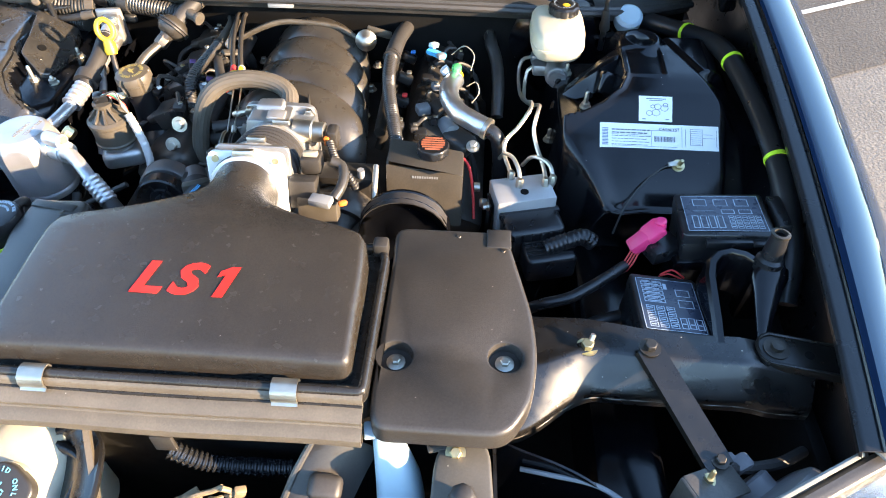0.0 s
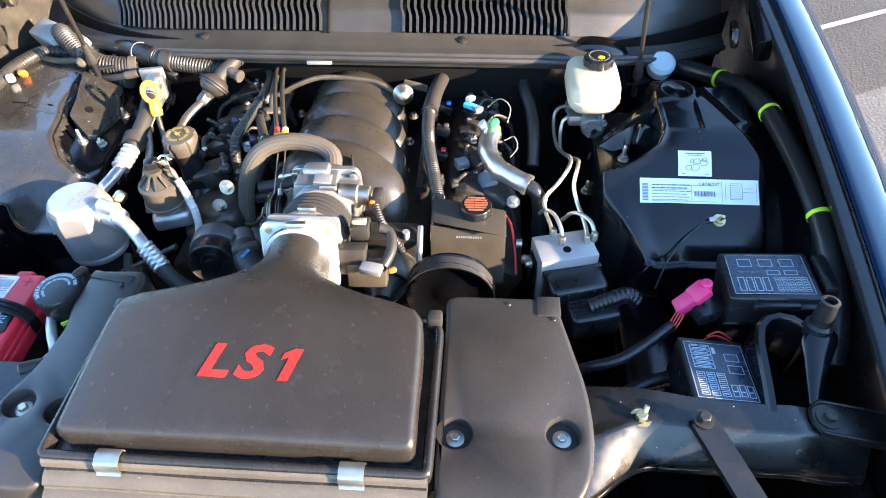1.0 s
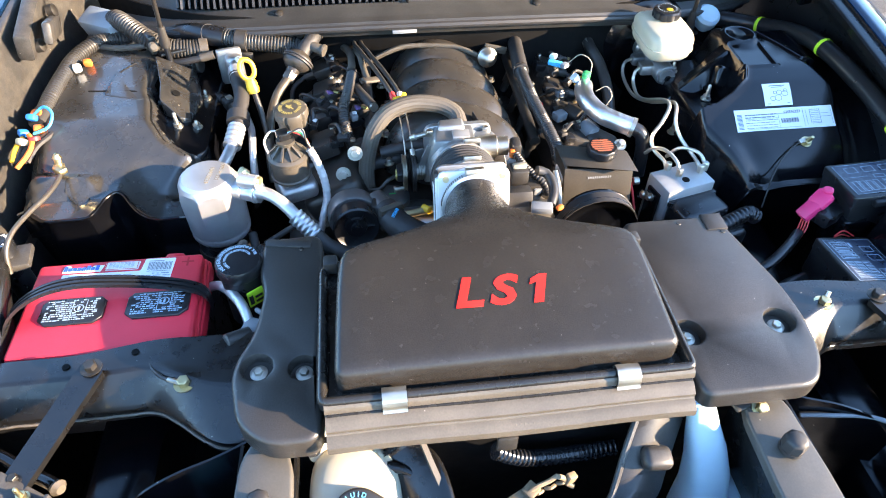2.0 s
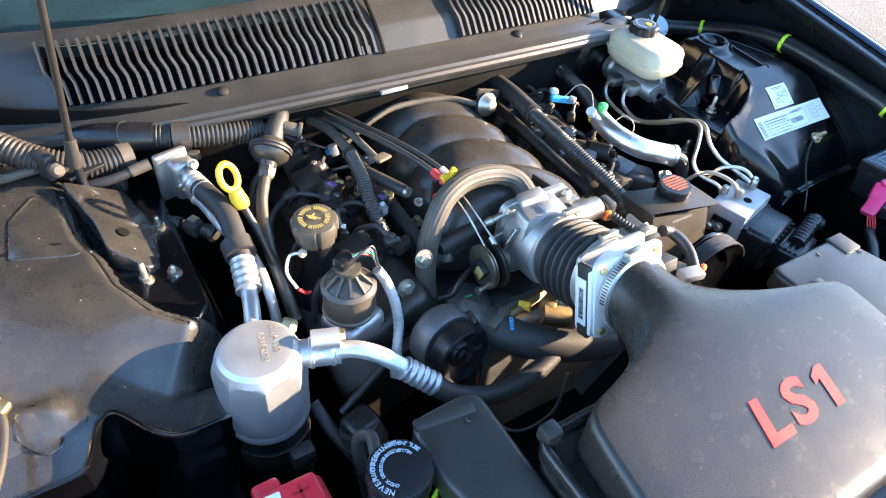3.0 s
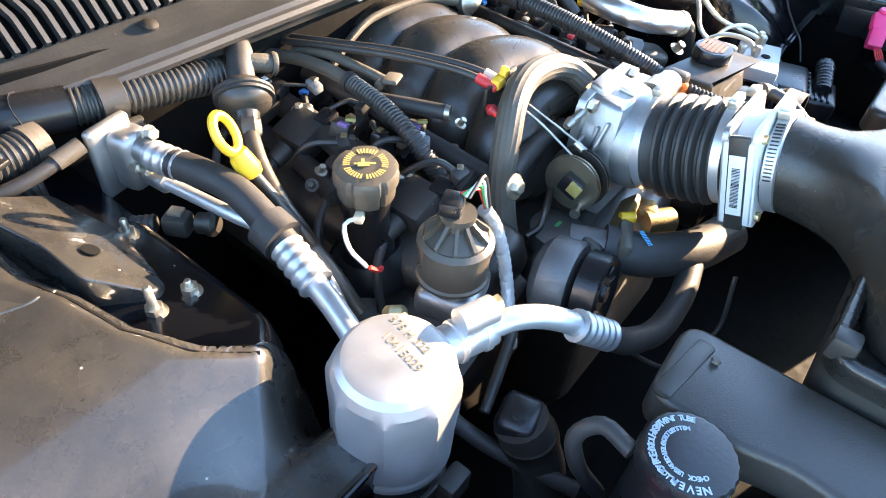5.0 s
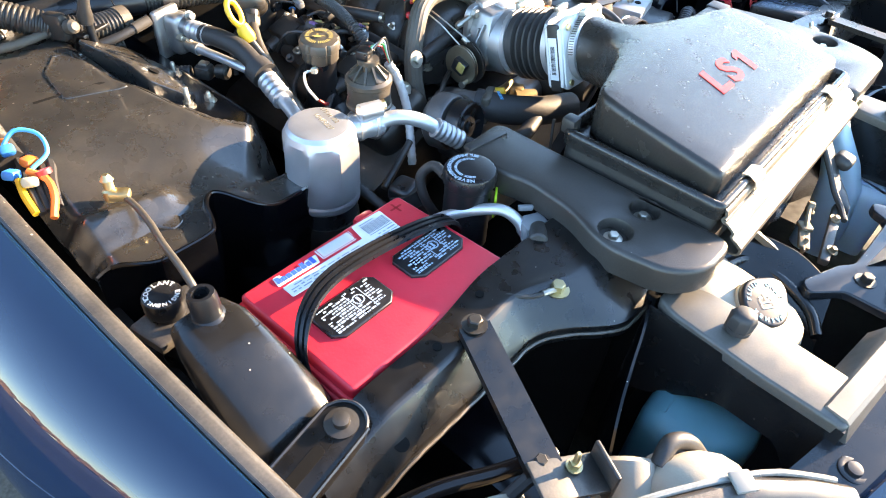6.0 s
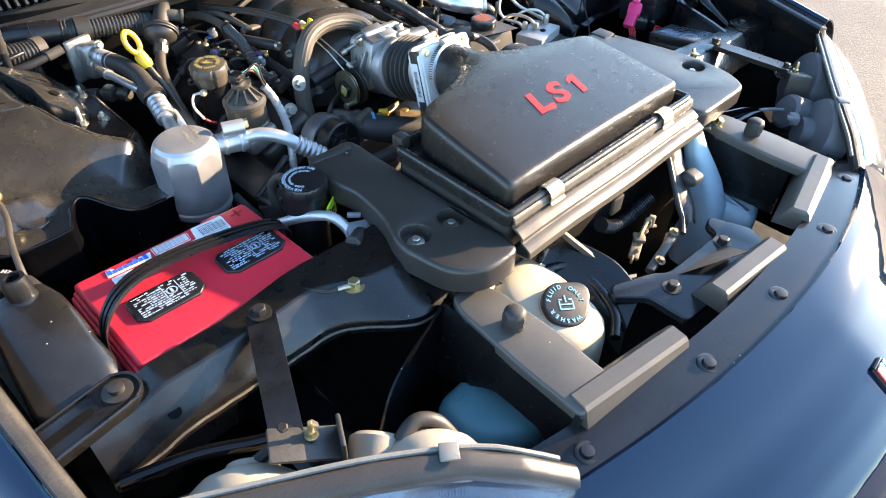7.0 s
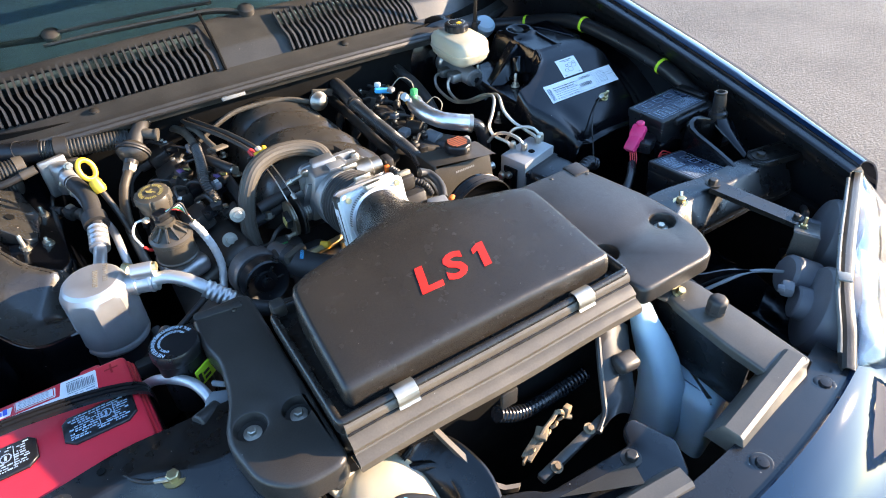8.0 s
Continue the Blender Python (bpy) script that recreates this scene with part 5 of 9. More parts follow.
# ---- intake manifold ----
def build_intake():
    t = thing("intake_manifold", "black moulded intake manifold with four arched runners", "intake manifold", (CX, 0.56, 0.70))
    for k in range(4):
        y = 0.480 + 0.078 * k
        w = 1.0 - 0.09 * k
        pts = [(0.026, -0.072, 0.765), (0.028, -0.058, 0.795), (0.020, -0.040, 0.822), (-0.008, -0.018, 0.838), (-0.050, 0.0, 0.845), (-0.095, 0.006, 0.843), (-0.130, 0.002, 0.826), (-0.152, -0.006, 0.795), (-0.158, -0.012, 0.75)]
        pts = [(-0.070 + (x + 0.070) * w, y + yy, z + 0.002 * k) for x, yy, z in pts]
        path = smooth_path(pts, 0.010)
        secs = []
        for i, p in enumerate(path):
            d = (path[min(i + 1, len(path) - 1)] - path[max(i - 1, 0)]).normalized()
            up = Vector((0, 0, 1)) - d * d.z
            up.normalize()
            s = d.cross(up)
            secs.append([p + up * math.sin(a) * 0.032 + s * math.cos(a) * 0.045 for a in (2 * math.pi * j / 28 for j in range(28))])
        part("runner", loft(secs), RUNNER, t, "black arched runner with a moulding seam")
        part("moulding_seam", tube([(p.x, p.y - 0.043, p.z + 0.011) for p in path[2:-6]], 0.0012, 5, 0.012), PLASTIC, t)
    part("plenum", box((CX - 0.01, 0.60, 0.775), (0.17, 0.36, 0.10), (0, 0, 0), 0.035, 4), PLASTIC, t)
    part("rear_dome", box((-0.085, 0.775, 0.835), (0.12, 0.06, 0.06), (0, 0, 0), 0.028, 4), PLASTIC, t)
    part("front_fin", box((-0.022, 0.435, 0.862), (0.003, 0.040, 0.040), (0, 0, 12), 0.001), PLASTIC, t)
    part("vent_pipe", tube([(-0.225, 0.690, 0.850), (-0.17, 0.700, 0.874), (-0.12, 0.705, 0.884), (-0.03, 0.700, 0.880), (0.020, 0.682, 0.868)], 0.0085, 12, flat=0.6), TAPED, t, "dusty flattened vent pipe")
    part("pressure_regulator", join(lathe([(0.009, 0), (0.020, 0.008), (0.021, 0.018), (0.016, 0.022), (0.012, 0.030), (0.006, 0.034)], (0.038, 0.690, 0.862), (0.1, -1, 0.25), 22)), STEEL, t, "bright fuel pressure regulator")
    part("regulator_stay", box((0.062, 0.705, 0.868), (0.050, 0.006, 0.016), (0, 15, 0), 0.002), EGRTAN, t)
    for y in (0.43, 0.52, 0.61, 0.70):
        for s in (1, -1):
            part("intake_bolt", hexbolt((-0.065 + s * 0.120, y, 0.795), r=0.006, h=0.010), STEEL, t)


build_intake()


# ---- battery ----
def build_battery():
    b = thing("battery", "red-topped car battery with a black strap across it", "car battery", (-0.607, 0.113, 0.63))
    o = [(-0.735, 0.016), (-0.474, 0.013), (-0.481, 0.206), (-0.737, 0.206)]
    part("case", plate(fillet([(x * 0.985 - 0.009, y * 0.97 + 0.003) for x, y in o], 0.006), 0.635, 0.792, 0.003), CAPBLACK, b, "black case")
    part("top_rim", plate(fillet(o, 0.008), 0.778, 0.800, 0.003), RED, b)
    part("rim_ledge", plate(fillet([(x + (0.004 if x < -0.6 else -0.003), y + (0.004 if y < 0.1 else -0.003)) for x, y in o], 0.008), 0.798, 0.808, 0.0025), RED, b)
    part("top_cover", plate(fillet([(-0.727, 0.024), (-0.481, 0.021), (-0.488, 0.201), (-0.729, 0.200)], 0.008), 0.806, 0.822, 0.005), RED, b, "red moulded top cover")
    part("terminal_boss", box((-0.536, 0.210, 0.797), (0.030, 0.020, 0.026), (0, 0, 0), 0.006), RED, b)
    part("polarity_mark", bars([(-0.009, -0.0015, 0.018, 0.003), (-0.0015, -0.009, 0.003, 0.018)], pose(-0.508, 0.184, 0.8221)), mat("embossed_red", (0.36, 0.008, 0.014), 0.5), b)
    rng = random.Random(11)
    for cx0, cy0 in ((-0.655, 0.100), (-0.537, 0.101)):
        w, h = 0.044, 0.024
        oc = [(-w, -h + 0.010), (-w + 0.012, -h), (w - 0.012, -h), (w, -h + 0.010), (w, h - 0.008), (w - 0.008, h), (-w + 0.008, h), (-w, h - 0.008)]
        cap = part("vent_cover", plate([Vector((cx0 + x, cy0 + y)) for x, y in oc], 0.818, 0.826, 0.002), CAPBLACK, b, "black vent cover with pale warnings")
        rows = [(-0.0006, -h + 0.006, 0.0012, 2 * h - 0.012), (0.018, -h + 0.006, 0.0010, 2 * h - 0.012)]
        for k in range(10):
            x = -w + 0.008
            y = -h + 0.006 + 0.0039 * k
            while x < w - 0.012:
                l = rng.uniform(0.0016, 0.007)
                if rng.random() < 0.84 and not (0.002 < x < 0.016 and 2 < k < 8):
                    rows.append((x, y, l, rng.uniform(0.0015, 0.0027)))
                x += l + 0.0012
        for k in range(18):
            q = 2 * math.pi * k / 18
            rows.append((0.009 + 0.0062 * math.cos(q) - 0.0008, 0.003 + 0.0062 * math.sin(q) - 0.0008, 0.0018, 0.0018))
        rows.append((0.0075, -0.001, 0.003, 0.008))
        part("warning_print", bars(rows, pose(cx0, cy0, 0.8261, 0, 0, 0)), PRINT, cap)
    lab = part("long_label", plate(fillet([(-0.690, 0.157), (-0.530, 0.149), (-0.527, 0.194), (-0.572, 0.196), (-0.576, 0.172), (-0.690, 0.175)], 0.002), 0.820, 0.8230, 0.0003), PAPER, b, "white label with small print and a barcode")
    win = part("window_label", plate(fillet([(-0.630, 0.178), (-0.581, 0.176), (-0.579, 0.193), (-0.630, 0.195)], 0.002), 0.820, 0.8230, 0.0003), PAPER, b, "white label with a red border")
    part("red_rule", bars([(0, 0, 0.048, 0.0012), (0, 0.0158, 0.048, 0.0012), (0, 0, 0.0012, 0.017), (0.0468, 0, 0.0012, 0.017)], pose(-0.6295, 0.1778, 0.8233, 0, 0, -2)), REDWIRE, win)
    part("small_print", bars([(0.004 + 0.0055 * i + 0.001 * (k % 2), 0.003 + 0.0026 * k, 0.0042, 0.0011) for i in range(7) for k in range(5)], pose(-0.6295, 0.1778, 0.8234, 0, 0, -2)), mat("grey_blue_print", (0.30, 0.34, 0.40), 0.5), win)
    word = part("word_backing", plate(fillet([(-0.692, 0.179), (-0.636, 0.177), (-0.632, 0.190), (-0.648, 0.190), (-0.650, 0.187), (-0.680, 0.188), (-0.682, 0.193), (-0.690, 0.193)], 0.0015), 0.820, 0.8229, 0.0003), PAPER, b, "blue word shape edged in white")
    part("blue_word", bars([(0.002 + 0.0066 * i, 0.002, 0.0052, 0.0105 if i in (0, 5, 7) else 0.0072) for i in range(8)], pose(-0.692, 0.1790, 0.8232, 0, 0, -2)), BLUEINK, word)
    rows = [(0.002 + 0.0021 * i, 0, 0.0010 if i % 3 else 0.0015, 0.016) for i in range(17)] + [(0.002, -0.003, 0.034, 0.001), (0.002, 0.018, 0.022, 0.0014)]
    part("barcode", bars(rows, pose(-0.568, 0.171, 0.8233, 0, 0, -2)), mat("grey_print", (0.22, 0.24, 0.26), 0.5), lab)
    rows = []
    for k in range(3):
        x = 0.0
        while x < 0.145:
            l = rng.uniform(0.003, 0.012)
            if rng.random() < 0.75:
                rows.append((x, 0.0042 * k, l, rng.uniform(0.0010, 0.0022)))
            x += l + 0.003
    part("small_print", bars(rows, pose(-0.686, 0.1600, 0.8233, 0, 0, -2.6)), mat("grey_blue_print", (0.30, 0.34, 0.40), 0.5), lab)
    strap = thing("battery_strap", "black rubber carrying strap bowed over the battery", "strap", (-0.6, 0.12, 0.82))
    pts = [(-0.741, 0.050, 0.760), (-0.742, 0.066, 0.800), (-0.733, 0.090, 0.832), (-0.700, 0.116, 0.846), (-0.650, 0.130, 0.848), (-0.570, 0.131, 0.840), (-0.505, 0.124, 0.832), (-0.474, 0.119, 0.818), (-0.469, 0.116, 0.79)]

    def web(off, wid, hgt):
        path = smooth_path(pts, 0.008)
        return loft([[p + Vector((0, off - wid, 0)), p + Vector((0, off + wid, 0)), p + Vector((0, off + wid, hgt)), p + Vector((0, off - wid, hgt))] for p in path])
    part("webbing", web(0, 0.0095, 0.0025), CAPBLACK, strap)
    for off in (-0.0075, 0.0, 0.0075):
        part("raised_rib", web(off, 0.0022, 0.0060), CAPBLACK, strap)


build_battery()


# ---- air conditioning accumulator and its lines ----
def build_accumulator():
    a = thing("accumulator", "bright aluminium refrigerant canister with faceted shoulders", "refrigerant canister", (-0.486, 0.338, 0.55))
    c = Vector((-0.493, 0.343, 0.0))
    bm = bmesh.new()
    rings = []
    n = 96
    for r, z, f in ((0.040, 0.8640, 0), (0.049, 0.8625, 0), (0.055, 0.858, 0), (0.0600, 0.850, 0.15), (0.0635, 0.845, 0.85), (0.0655, 0.837, 1), (0.0660, 0.825, 1), (0.0660, 0.808, 1), (0.0655, 0.796, 0.75), (0.0645, 0.786, 0.2), (0.0635, 0.779, 0), (0.0635, 0.762, 0), (0.0625, 0.758, 0), (0.0610, 0.755, 0), (0.0630, 0.751, 0), (0.0630, 0.745, 0), (0.060, 0.740, 0)):
        ring = []
        for i in range(n):
            q = 2 * math.pi * i / n
            w = ((q + math.pi / 16) % (math.pi / 4)) - math.pi / 8
            flat = math.cos(math.pi / 8) / math.cos(w)
            k = 0.815 * r * (1 - f + f * min(1.0, flat))
            ring.append(bm.verts.new((c.x + k * math.cos(q), c.y + k * math.sin(q), z)))
        rings.append(ring)
    bm.faces.new(rings[0])
    bm.faces.new(rings[-1])
    for p, q in zip(rings, rings[1:]):
        for i in range(n):
            bm.faces.new((p[i], p[(i + 1) % n], q[(i + 1) % n], q[i]))
    part("shell", bm, ALU, a, "spun aluminium shell", angle=14)
    part("lower_body", lathe([(0.047, 0), (0.047, 0.195)], (c.x, c.y, 0.545), (0, 0, 1), 36), CAPBLACK, a)
    part("clamp_band", lathe([(0.0490, 0), (0.0490, 0.022)], (c.x, c.y, 0.690), (0, 0, 1), 36), DARKSTEEL, a)
    part("clamp_foot", box((c.x + 0.02, c.y - 0.055, 0.70), (0.03, 0.02, 0.03), (0, 0, 0), 0.004), PLASTIC, a)
    part("rear_plug", lathe([(0.011, 0), (0.011, 0.014), (0.008, 0.018)], (-0.447, 0.382, 0.822), (0.6, 0.6, 0.6), 6), BOLT, a)
    mt = mat("stamped_ink", (0.24, 0.20, 0.13), 0.5)
    lettering("10415029", 0.0110, pose(c.x + 0.006, c.y - 0.002, 0.8642, 0, 0, -100), mt, a, "stamped_number", 0.0002)
    lettering("375 H 322", 0.0100, pose(c.x + 0.022, c.y + 0.004, 0.8642, 0, 0, -100), mt, a, "stamped_number", 0.0002)
    # fitting block and outgoing line
    part("fitting_block", join(lathe([(0.017, 0), (0.017, 0.050)], (-0.452, 0.333, 0.838), (1, -0.35, 0), 20), lathe([(0.012, 0), (0.012, 0.032)], (-0.436, 0.326, 0.862), (1, -0.35, 0), 18),
                               box((-0.424, 0.322, 0.850), (0.020, 0.018, 0.040), (0, 0, -19), 0.005)), ALU, a)
    for k in (0.014, 0.038):
        q = Vector((-0.452, 0.333, 0.838)) + Vector((1, -0.35, 0)).normalized() * k
        part("clamp_ring", lathe([(0.0172, 0), (0.0186, 0.001), (0.0186, 0.005), (0.0172, 0.006)], q, (1, -0.35, 0), 24), ALU, a)
    part("block_bolt", lathe([(0.007, 0), (0.007, 0.008)], (-0.407, 0.316, 0.866), (1, -0.35, 0.1), 6), BOLT, a)
    line = thing("refrigerant_line", "aluminium refrigerant line with crimped collar and black hose", "pipe", (-0.36, 0.27, 0.80), group="refrigerant lines")
    part("bent_pipe", tube([(-0.422, 0.320, 0.838), (-0.395, 0.304, 0.847), (-0.374, 0.288, 0.845), (-0.356, 0.272, 0.836), (-0.345, 0.262, 0.826)], 0.0105, 14), ALU, line)
    part("crimp_collar", tube([(-0.348, 0.264, 0.829), (-0.316, 0.241, 0.803)], 0.0150, 16, ribs=(0.0085, 0.0016)), ALU, line)
    part("rubber_hose", tube([(-0.318, 0.242, 0.803), (-0.295, 0.228, 0.786), (-0.25, 0.215, 0.770), (-0.19, 0.215, 0.765), (-0.14, 0.225, 0.77)], 0.013, 12), RUBBER, line)
    up = thing("refrigerant_line", "aluminium refrigerant line rising to a thick black hose", "pipe", (-0.46, 0.45, 0.80), group="refrigerant lines")
    part("straight_pipe", tube([(-0.485, 0.388, 0.830), (-0.474, 0.425, 0.834), (-0.466, 0.460, 0.838)], 0.0105, 14), ALU, up)
    part("crimp_collar", tube([(-0.467, 0.455, 0.838), (-0.460, 0.498, 0.848)], 0.0165, 16, ribs=(0.011, 0.002)), ALU, up)
    part("rubber_hose", tube([(-0.460, 0.495, 0.847), (-0.456, 0.525, 0.858), (-0.454, 0.570, 0.870), (-0.462, 0.610, 0.874), (-0.470, 0.640, 0.873)], 0.0145, 14), RUBBER, up)
    part("foam_ring", lathe([(0.021, 0), (0.021, 0.022)], (-0.458, 0.505, 0.852), (0, 1, 0.25), 18), RUBBER, up)
    part("upper_collar", tube([(-0.467, 0.630, 0.873), (-0.475, 0.668, 0.872)], 0.0155, 16, ribs=(0.010, 0.002)), ALU, up)
    part("thin_pipe", tube([(-0.477, 0.680, 0.842), (-0.470, 0.640, 0.842), (-0.460, 0.575, 0.842), (-0.440, 0.52, 0.828), (-0.438, 0.47, 0.80), (-0.44, 0.44, 0.74)], 0.007, 10), ALU, up)
    blk = thing("expansion_block", "cast aluminium refrigerant block bolted at the firewall", "fitting", (-0.49, 0.70, 0.83))
    part("block", box((-0.480, 0.695, 0.858), (0.036, 0.030, 0.064), (0, 0, 12), 0.010, 3), CAST, blk)
    part("plate", box((-0.490, 0.710, 0.858), (0.050, 0.012, 0.078), (0, 0, 12), 0.006, 3), CAST, blk)
    part("port", lathe([(0.013, 0), (0.013, 0.03)], (-0.476, 0.685, 0.872), (0.1, -1, 0), 16), CAST, blk)
    part("port", lathe([(0.010, 0), (0.010, 0.03)], (-0.476, 0.685, 0.842), (0.1, -1, 0), 16), CAST, blk)
    part("block_bolt", hexbolt((-0.466, 0.680, 0.886), (0.1, -1, 0.3), 0.0062, 0.009, 1.3), STEEL, blk)
    part("stud_nut", lathe([(0.007, 0), (0.007, 0.012), (0.004, 0.013), (0.004, 0.022)], (-0.488, 0.683, 0.858), (0.1, -1, 0.1), 6), STEEL, blk)


build_accumulator()


# ---- engine: covers, coils, rails and clutter ----
def build_engine_block():
    e = thing("engine_block", "dark oily engine block deep in the bay", "engine", (CX, 0.5, 0.4))
    part("block", box((CX, 0.56, 0.60), (0.34, 0.52, 0.26), (0, 0, 0), 0.03, 3), DARKSTEEL, e)
    for s in (1, -1):
        part("valve_cover", box((CX + s * 0.235, 0.60, 0.745), (0.12, 0.46, 0.075), (0, s * 25, 0), 0.022, 3), DARKSTEEL, e)
        part("cylinder_head", box((CX + s * 0.245, 0.60, 0.66), (0.16, 0.50, 0.12), (0, s * 25, 0), 0.02), DARKSTEEL, e)
    part("timing_cover", box((CX, 0.325, 0.62), (0.30, 0.06, 0.28), (0, 0, 0), 0.02, 3), CAST, e)
    part("bracket_plate", box((0.055, 0.33, 0.775), (0.10, 0.05, 0.09), (0, 0, 0), 0.012), DARKSTEEL, e)
    for x, z in ((-0.27, 0.80), (-0.245, 0.845), (-0.28, 0.75)):
        part("block_bolt", hexbolt((x, 0.40, z), (0, -1, 0.4), 0.008, 0.008), STEEL, e)


build_engine_block()


def build_coil(x, y, z, s):
    c = thing("coil_pack", "black ignition coil with a grey plug", "ignition coil", (x, y, z), group="coil packs")
    part("coil", box((x, y, z + 0.018), (0.050, 0.052, 0.036), (0, s * 20, 0), 0.007), PLASTIC, c)
    part("tower", lathe([(0.012, 0), (0.010, 0.022)], (x + s * 0.026, y, z + 0.010), (s * 0.9, 0, -0.3), 14), PLASTIC, c)
    part("plug", box((x - s * 0.020, y - 0.020, z + 0.036), (0.024, 0.022, 0.018), (0, s * 10, 8), 0.004), CAPBLACK, c)
    part("coil_bolt", hexbolt((x - s * 0.012, y + 0.018, z + 0.036), r=0.005, h=0.007), STEEL, c)
    part("plug_lead", tube([(x + s * 0.045, y, z + 0.005), (x + s * 0.075, y - 0.015, z - 0.015), (x + s * 0.085, y - 0.03, z - 0.06)], 0.005, 8), RUBBER, c)


for i, y in enumerate((0.455, 0.54, 0.625, 0.71)):
    build_coil(-0.300, y + 0.03, 0.790 + 0.004 * i, -1)
    build_coil(0.185, y + 0.02, 0.770 + 0.004 * i, 1)


def build_rail(x, s, label):
    r = thing("fuel_rail", label, "fuel rail", (x, 0.58, 0.80), group="fuel rails")
    part("rail_tube", tube([(x, 0.44, 0.815), (x, 0.58, 0.822), (x, 0.74, 0.828)], 0.0105, 12), RUBBER if s < 0 else DARKSTEEL, r)
    for i, y in enumerate((0.465, 0.545, 0.625, 0.705)):
        part("injector", lathe([(0.011, 0), (0.011, 0.022), (0.008, 0.026), (0.008, 0.045)], (x + s * 0.006, y, 0.808), (-s * 0.35, 0, -1), 14), PLASTIC, r)
        part("injector_plug", box((x + s * 0.026, y, 0.815), (0.030, 0.018, 0.018), (0, s * 25, 0), 0.004), CAPBLACK if i % 2 else PLASTIC, r)
        part("injector_clip", box((x + s * 0.034, y + 0.003, 0.826), (0.010, 0.010, 0.006), (0, 0, 0), 0.002), (REDWIRE if (i == 1 and s > 0) else (BLUEPL if i == 3 else STEEL)), r)
    return r


build_rail(-0.215, -1, "black fuel rail along the intake with plugs")
build_rail(0.095, 1, "dark fuel rail with coloured plug clips")


def hose(name, pts, r, material, label, cat="hose", ribs=None, group="", seg=12, flat=1.0):
    t = thing(name, label, cat, pts[len(pts) // 2], group=group)
    part("sleeve" if ribs else "line", tube(pts, r, seg, ribs=ribs, flat=flat), material, t)
    return t


# harness and cable runs
h = hose("wiring_loom", [(-0.244, 0.628, 0.869), (-0.252, 0.575, 0.867), (-0.262, 0.530, 0.860), (-0.263, 0.505, 0.843), (-0.257, 0.487, 0.818), (-0.25, 0.475, 0.79)], 0.0105, LOOM, "ribbed black wiring loom beside the intake", "wiring", (0.0048, 0.0015), "looms")
part("taped_run", tube([(-0.305, 0.795, 0.862), (-0.262, 0.765, 0.860), (-0.246, 0.720, 0.866), (-0.243, 0.670, 0.870), (-0.244, 0.622, 0.869)], 0.0080, 12), TAPED, h, "dusty cloth-taped run")
part("side_branch", tube([(-0.236, 0.735, 0.866), (-0.226, 0.690, 0.876), (-0.219, 0.640, 0.874), (-0.212, 0.606, 0.868)], 0.0060, 10), TAPED, h)
part("cable_tie", lathe([(0.0118, 0), (0.0118, 0.006)], (-0.244, 0.630, 0.869), (0.05, 1, 0.02), 16), RUBBER, h)
part("loom_clip", join(box((-0.206, 0.601, 0.871), (0.034, 0.018, 0.006), (0, 12, 28), 0.003), box((-0.222, 0.606, 0.868), (0.014, 0.010, 0.010), (0, 0, 20), 0.003)), TAPED, h, "flat tan clip")
h = hose("plug_boot", [(-0.238, 0.600, 0.858), (-0.222, 0.560, 0.860), (-0.206, 0.522, 0.861)], 0.0092, RUBBER, "black boot with a bright end beside the loom", "connector")
part("bright_end", lathe([(0.0085, 0), (0.0085, 0.008), (0.005, 0.009)], (-0.207, 0.524, 0.861), (0.38, -0.92, 0.02), 12), STEEL, h)
for k, (x, z, r) in enumerate(((0.0, 0.0, 0.0160), (-0.036, -0.024, 0.0125))):
    h = hose("heat_sleeve", [(-0.262 + x, 0.765, 0.806 + z), (-0.272 + x, 0.700, 0.812 + z), (-0.292 + x, 0.610, 0.822 + z), (-0.306 + x, 0.560, 0.822 + z)], r, RUBBER, "thick black pipe beside the valve cover" if not k else "thinner black pipe low beside the valve cover", "pipe", group="valve cover pipes", seg=16)
    part("sleeve_band", lathe([(r * 1.08, 0), (r * 1.08, 0.008)], (-0.284 + x, 0.645, 0.8185 + z), (-0.2, -0.95, 0.1), 16), CAPBLACK, h)
for xyz, ax, m in (((-0.340, 0.584, 0.820), (0.1, -0.4, 1), STEEL), ((-0.362, 0.574, 0.820), (-0.5, -0.4, 0.6), DARKSTEEL), ((-0.190, 0.512, 0.842), (0.1, -0.5, 0.9), STEEL)):
    b = thing("flange_bolt", "small flanged bolt among the pipes", "bolt", xyz, group="flange bolts")
    part("bolt_head", hexbolt(xyz, ax, 0.0042, 0.009), m, b)
for xyz, mt, lab in (((-0.285, 0.605, 0.838), mat("purple_clip", (0.17, 0.09, 0.24), 0.45), "purple locking clip on a plug"), ((-0.232, 0.545, 0.838), mat("violet_clip", (0.16, 0.10, 0.26), 0.45), "violet locking clip near the loom")):
    q = thing("plug_clip", lab, "connector", xyz, group="injector plugs")
    part("plug", box(xyz, (0.030, 0.022, 0.020), (10, 20, 25), 0.004), PLASTIC, q)
    part("clip", box(Vector(xyz) + Vector((-0.004, -0.006, 0.011)), (0.012, 0.012, 0.005), (10, 20, 25), 0.002), mt, q)
    part("clip_tag", box(Vector(xyz) + Vector((0.009, -0.004, 0.010)), (0.008, 0.012, 0.004), (0, 20, 45), 0.001), BUFF, q)
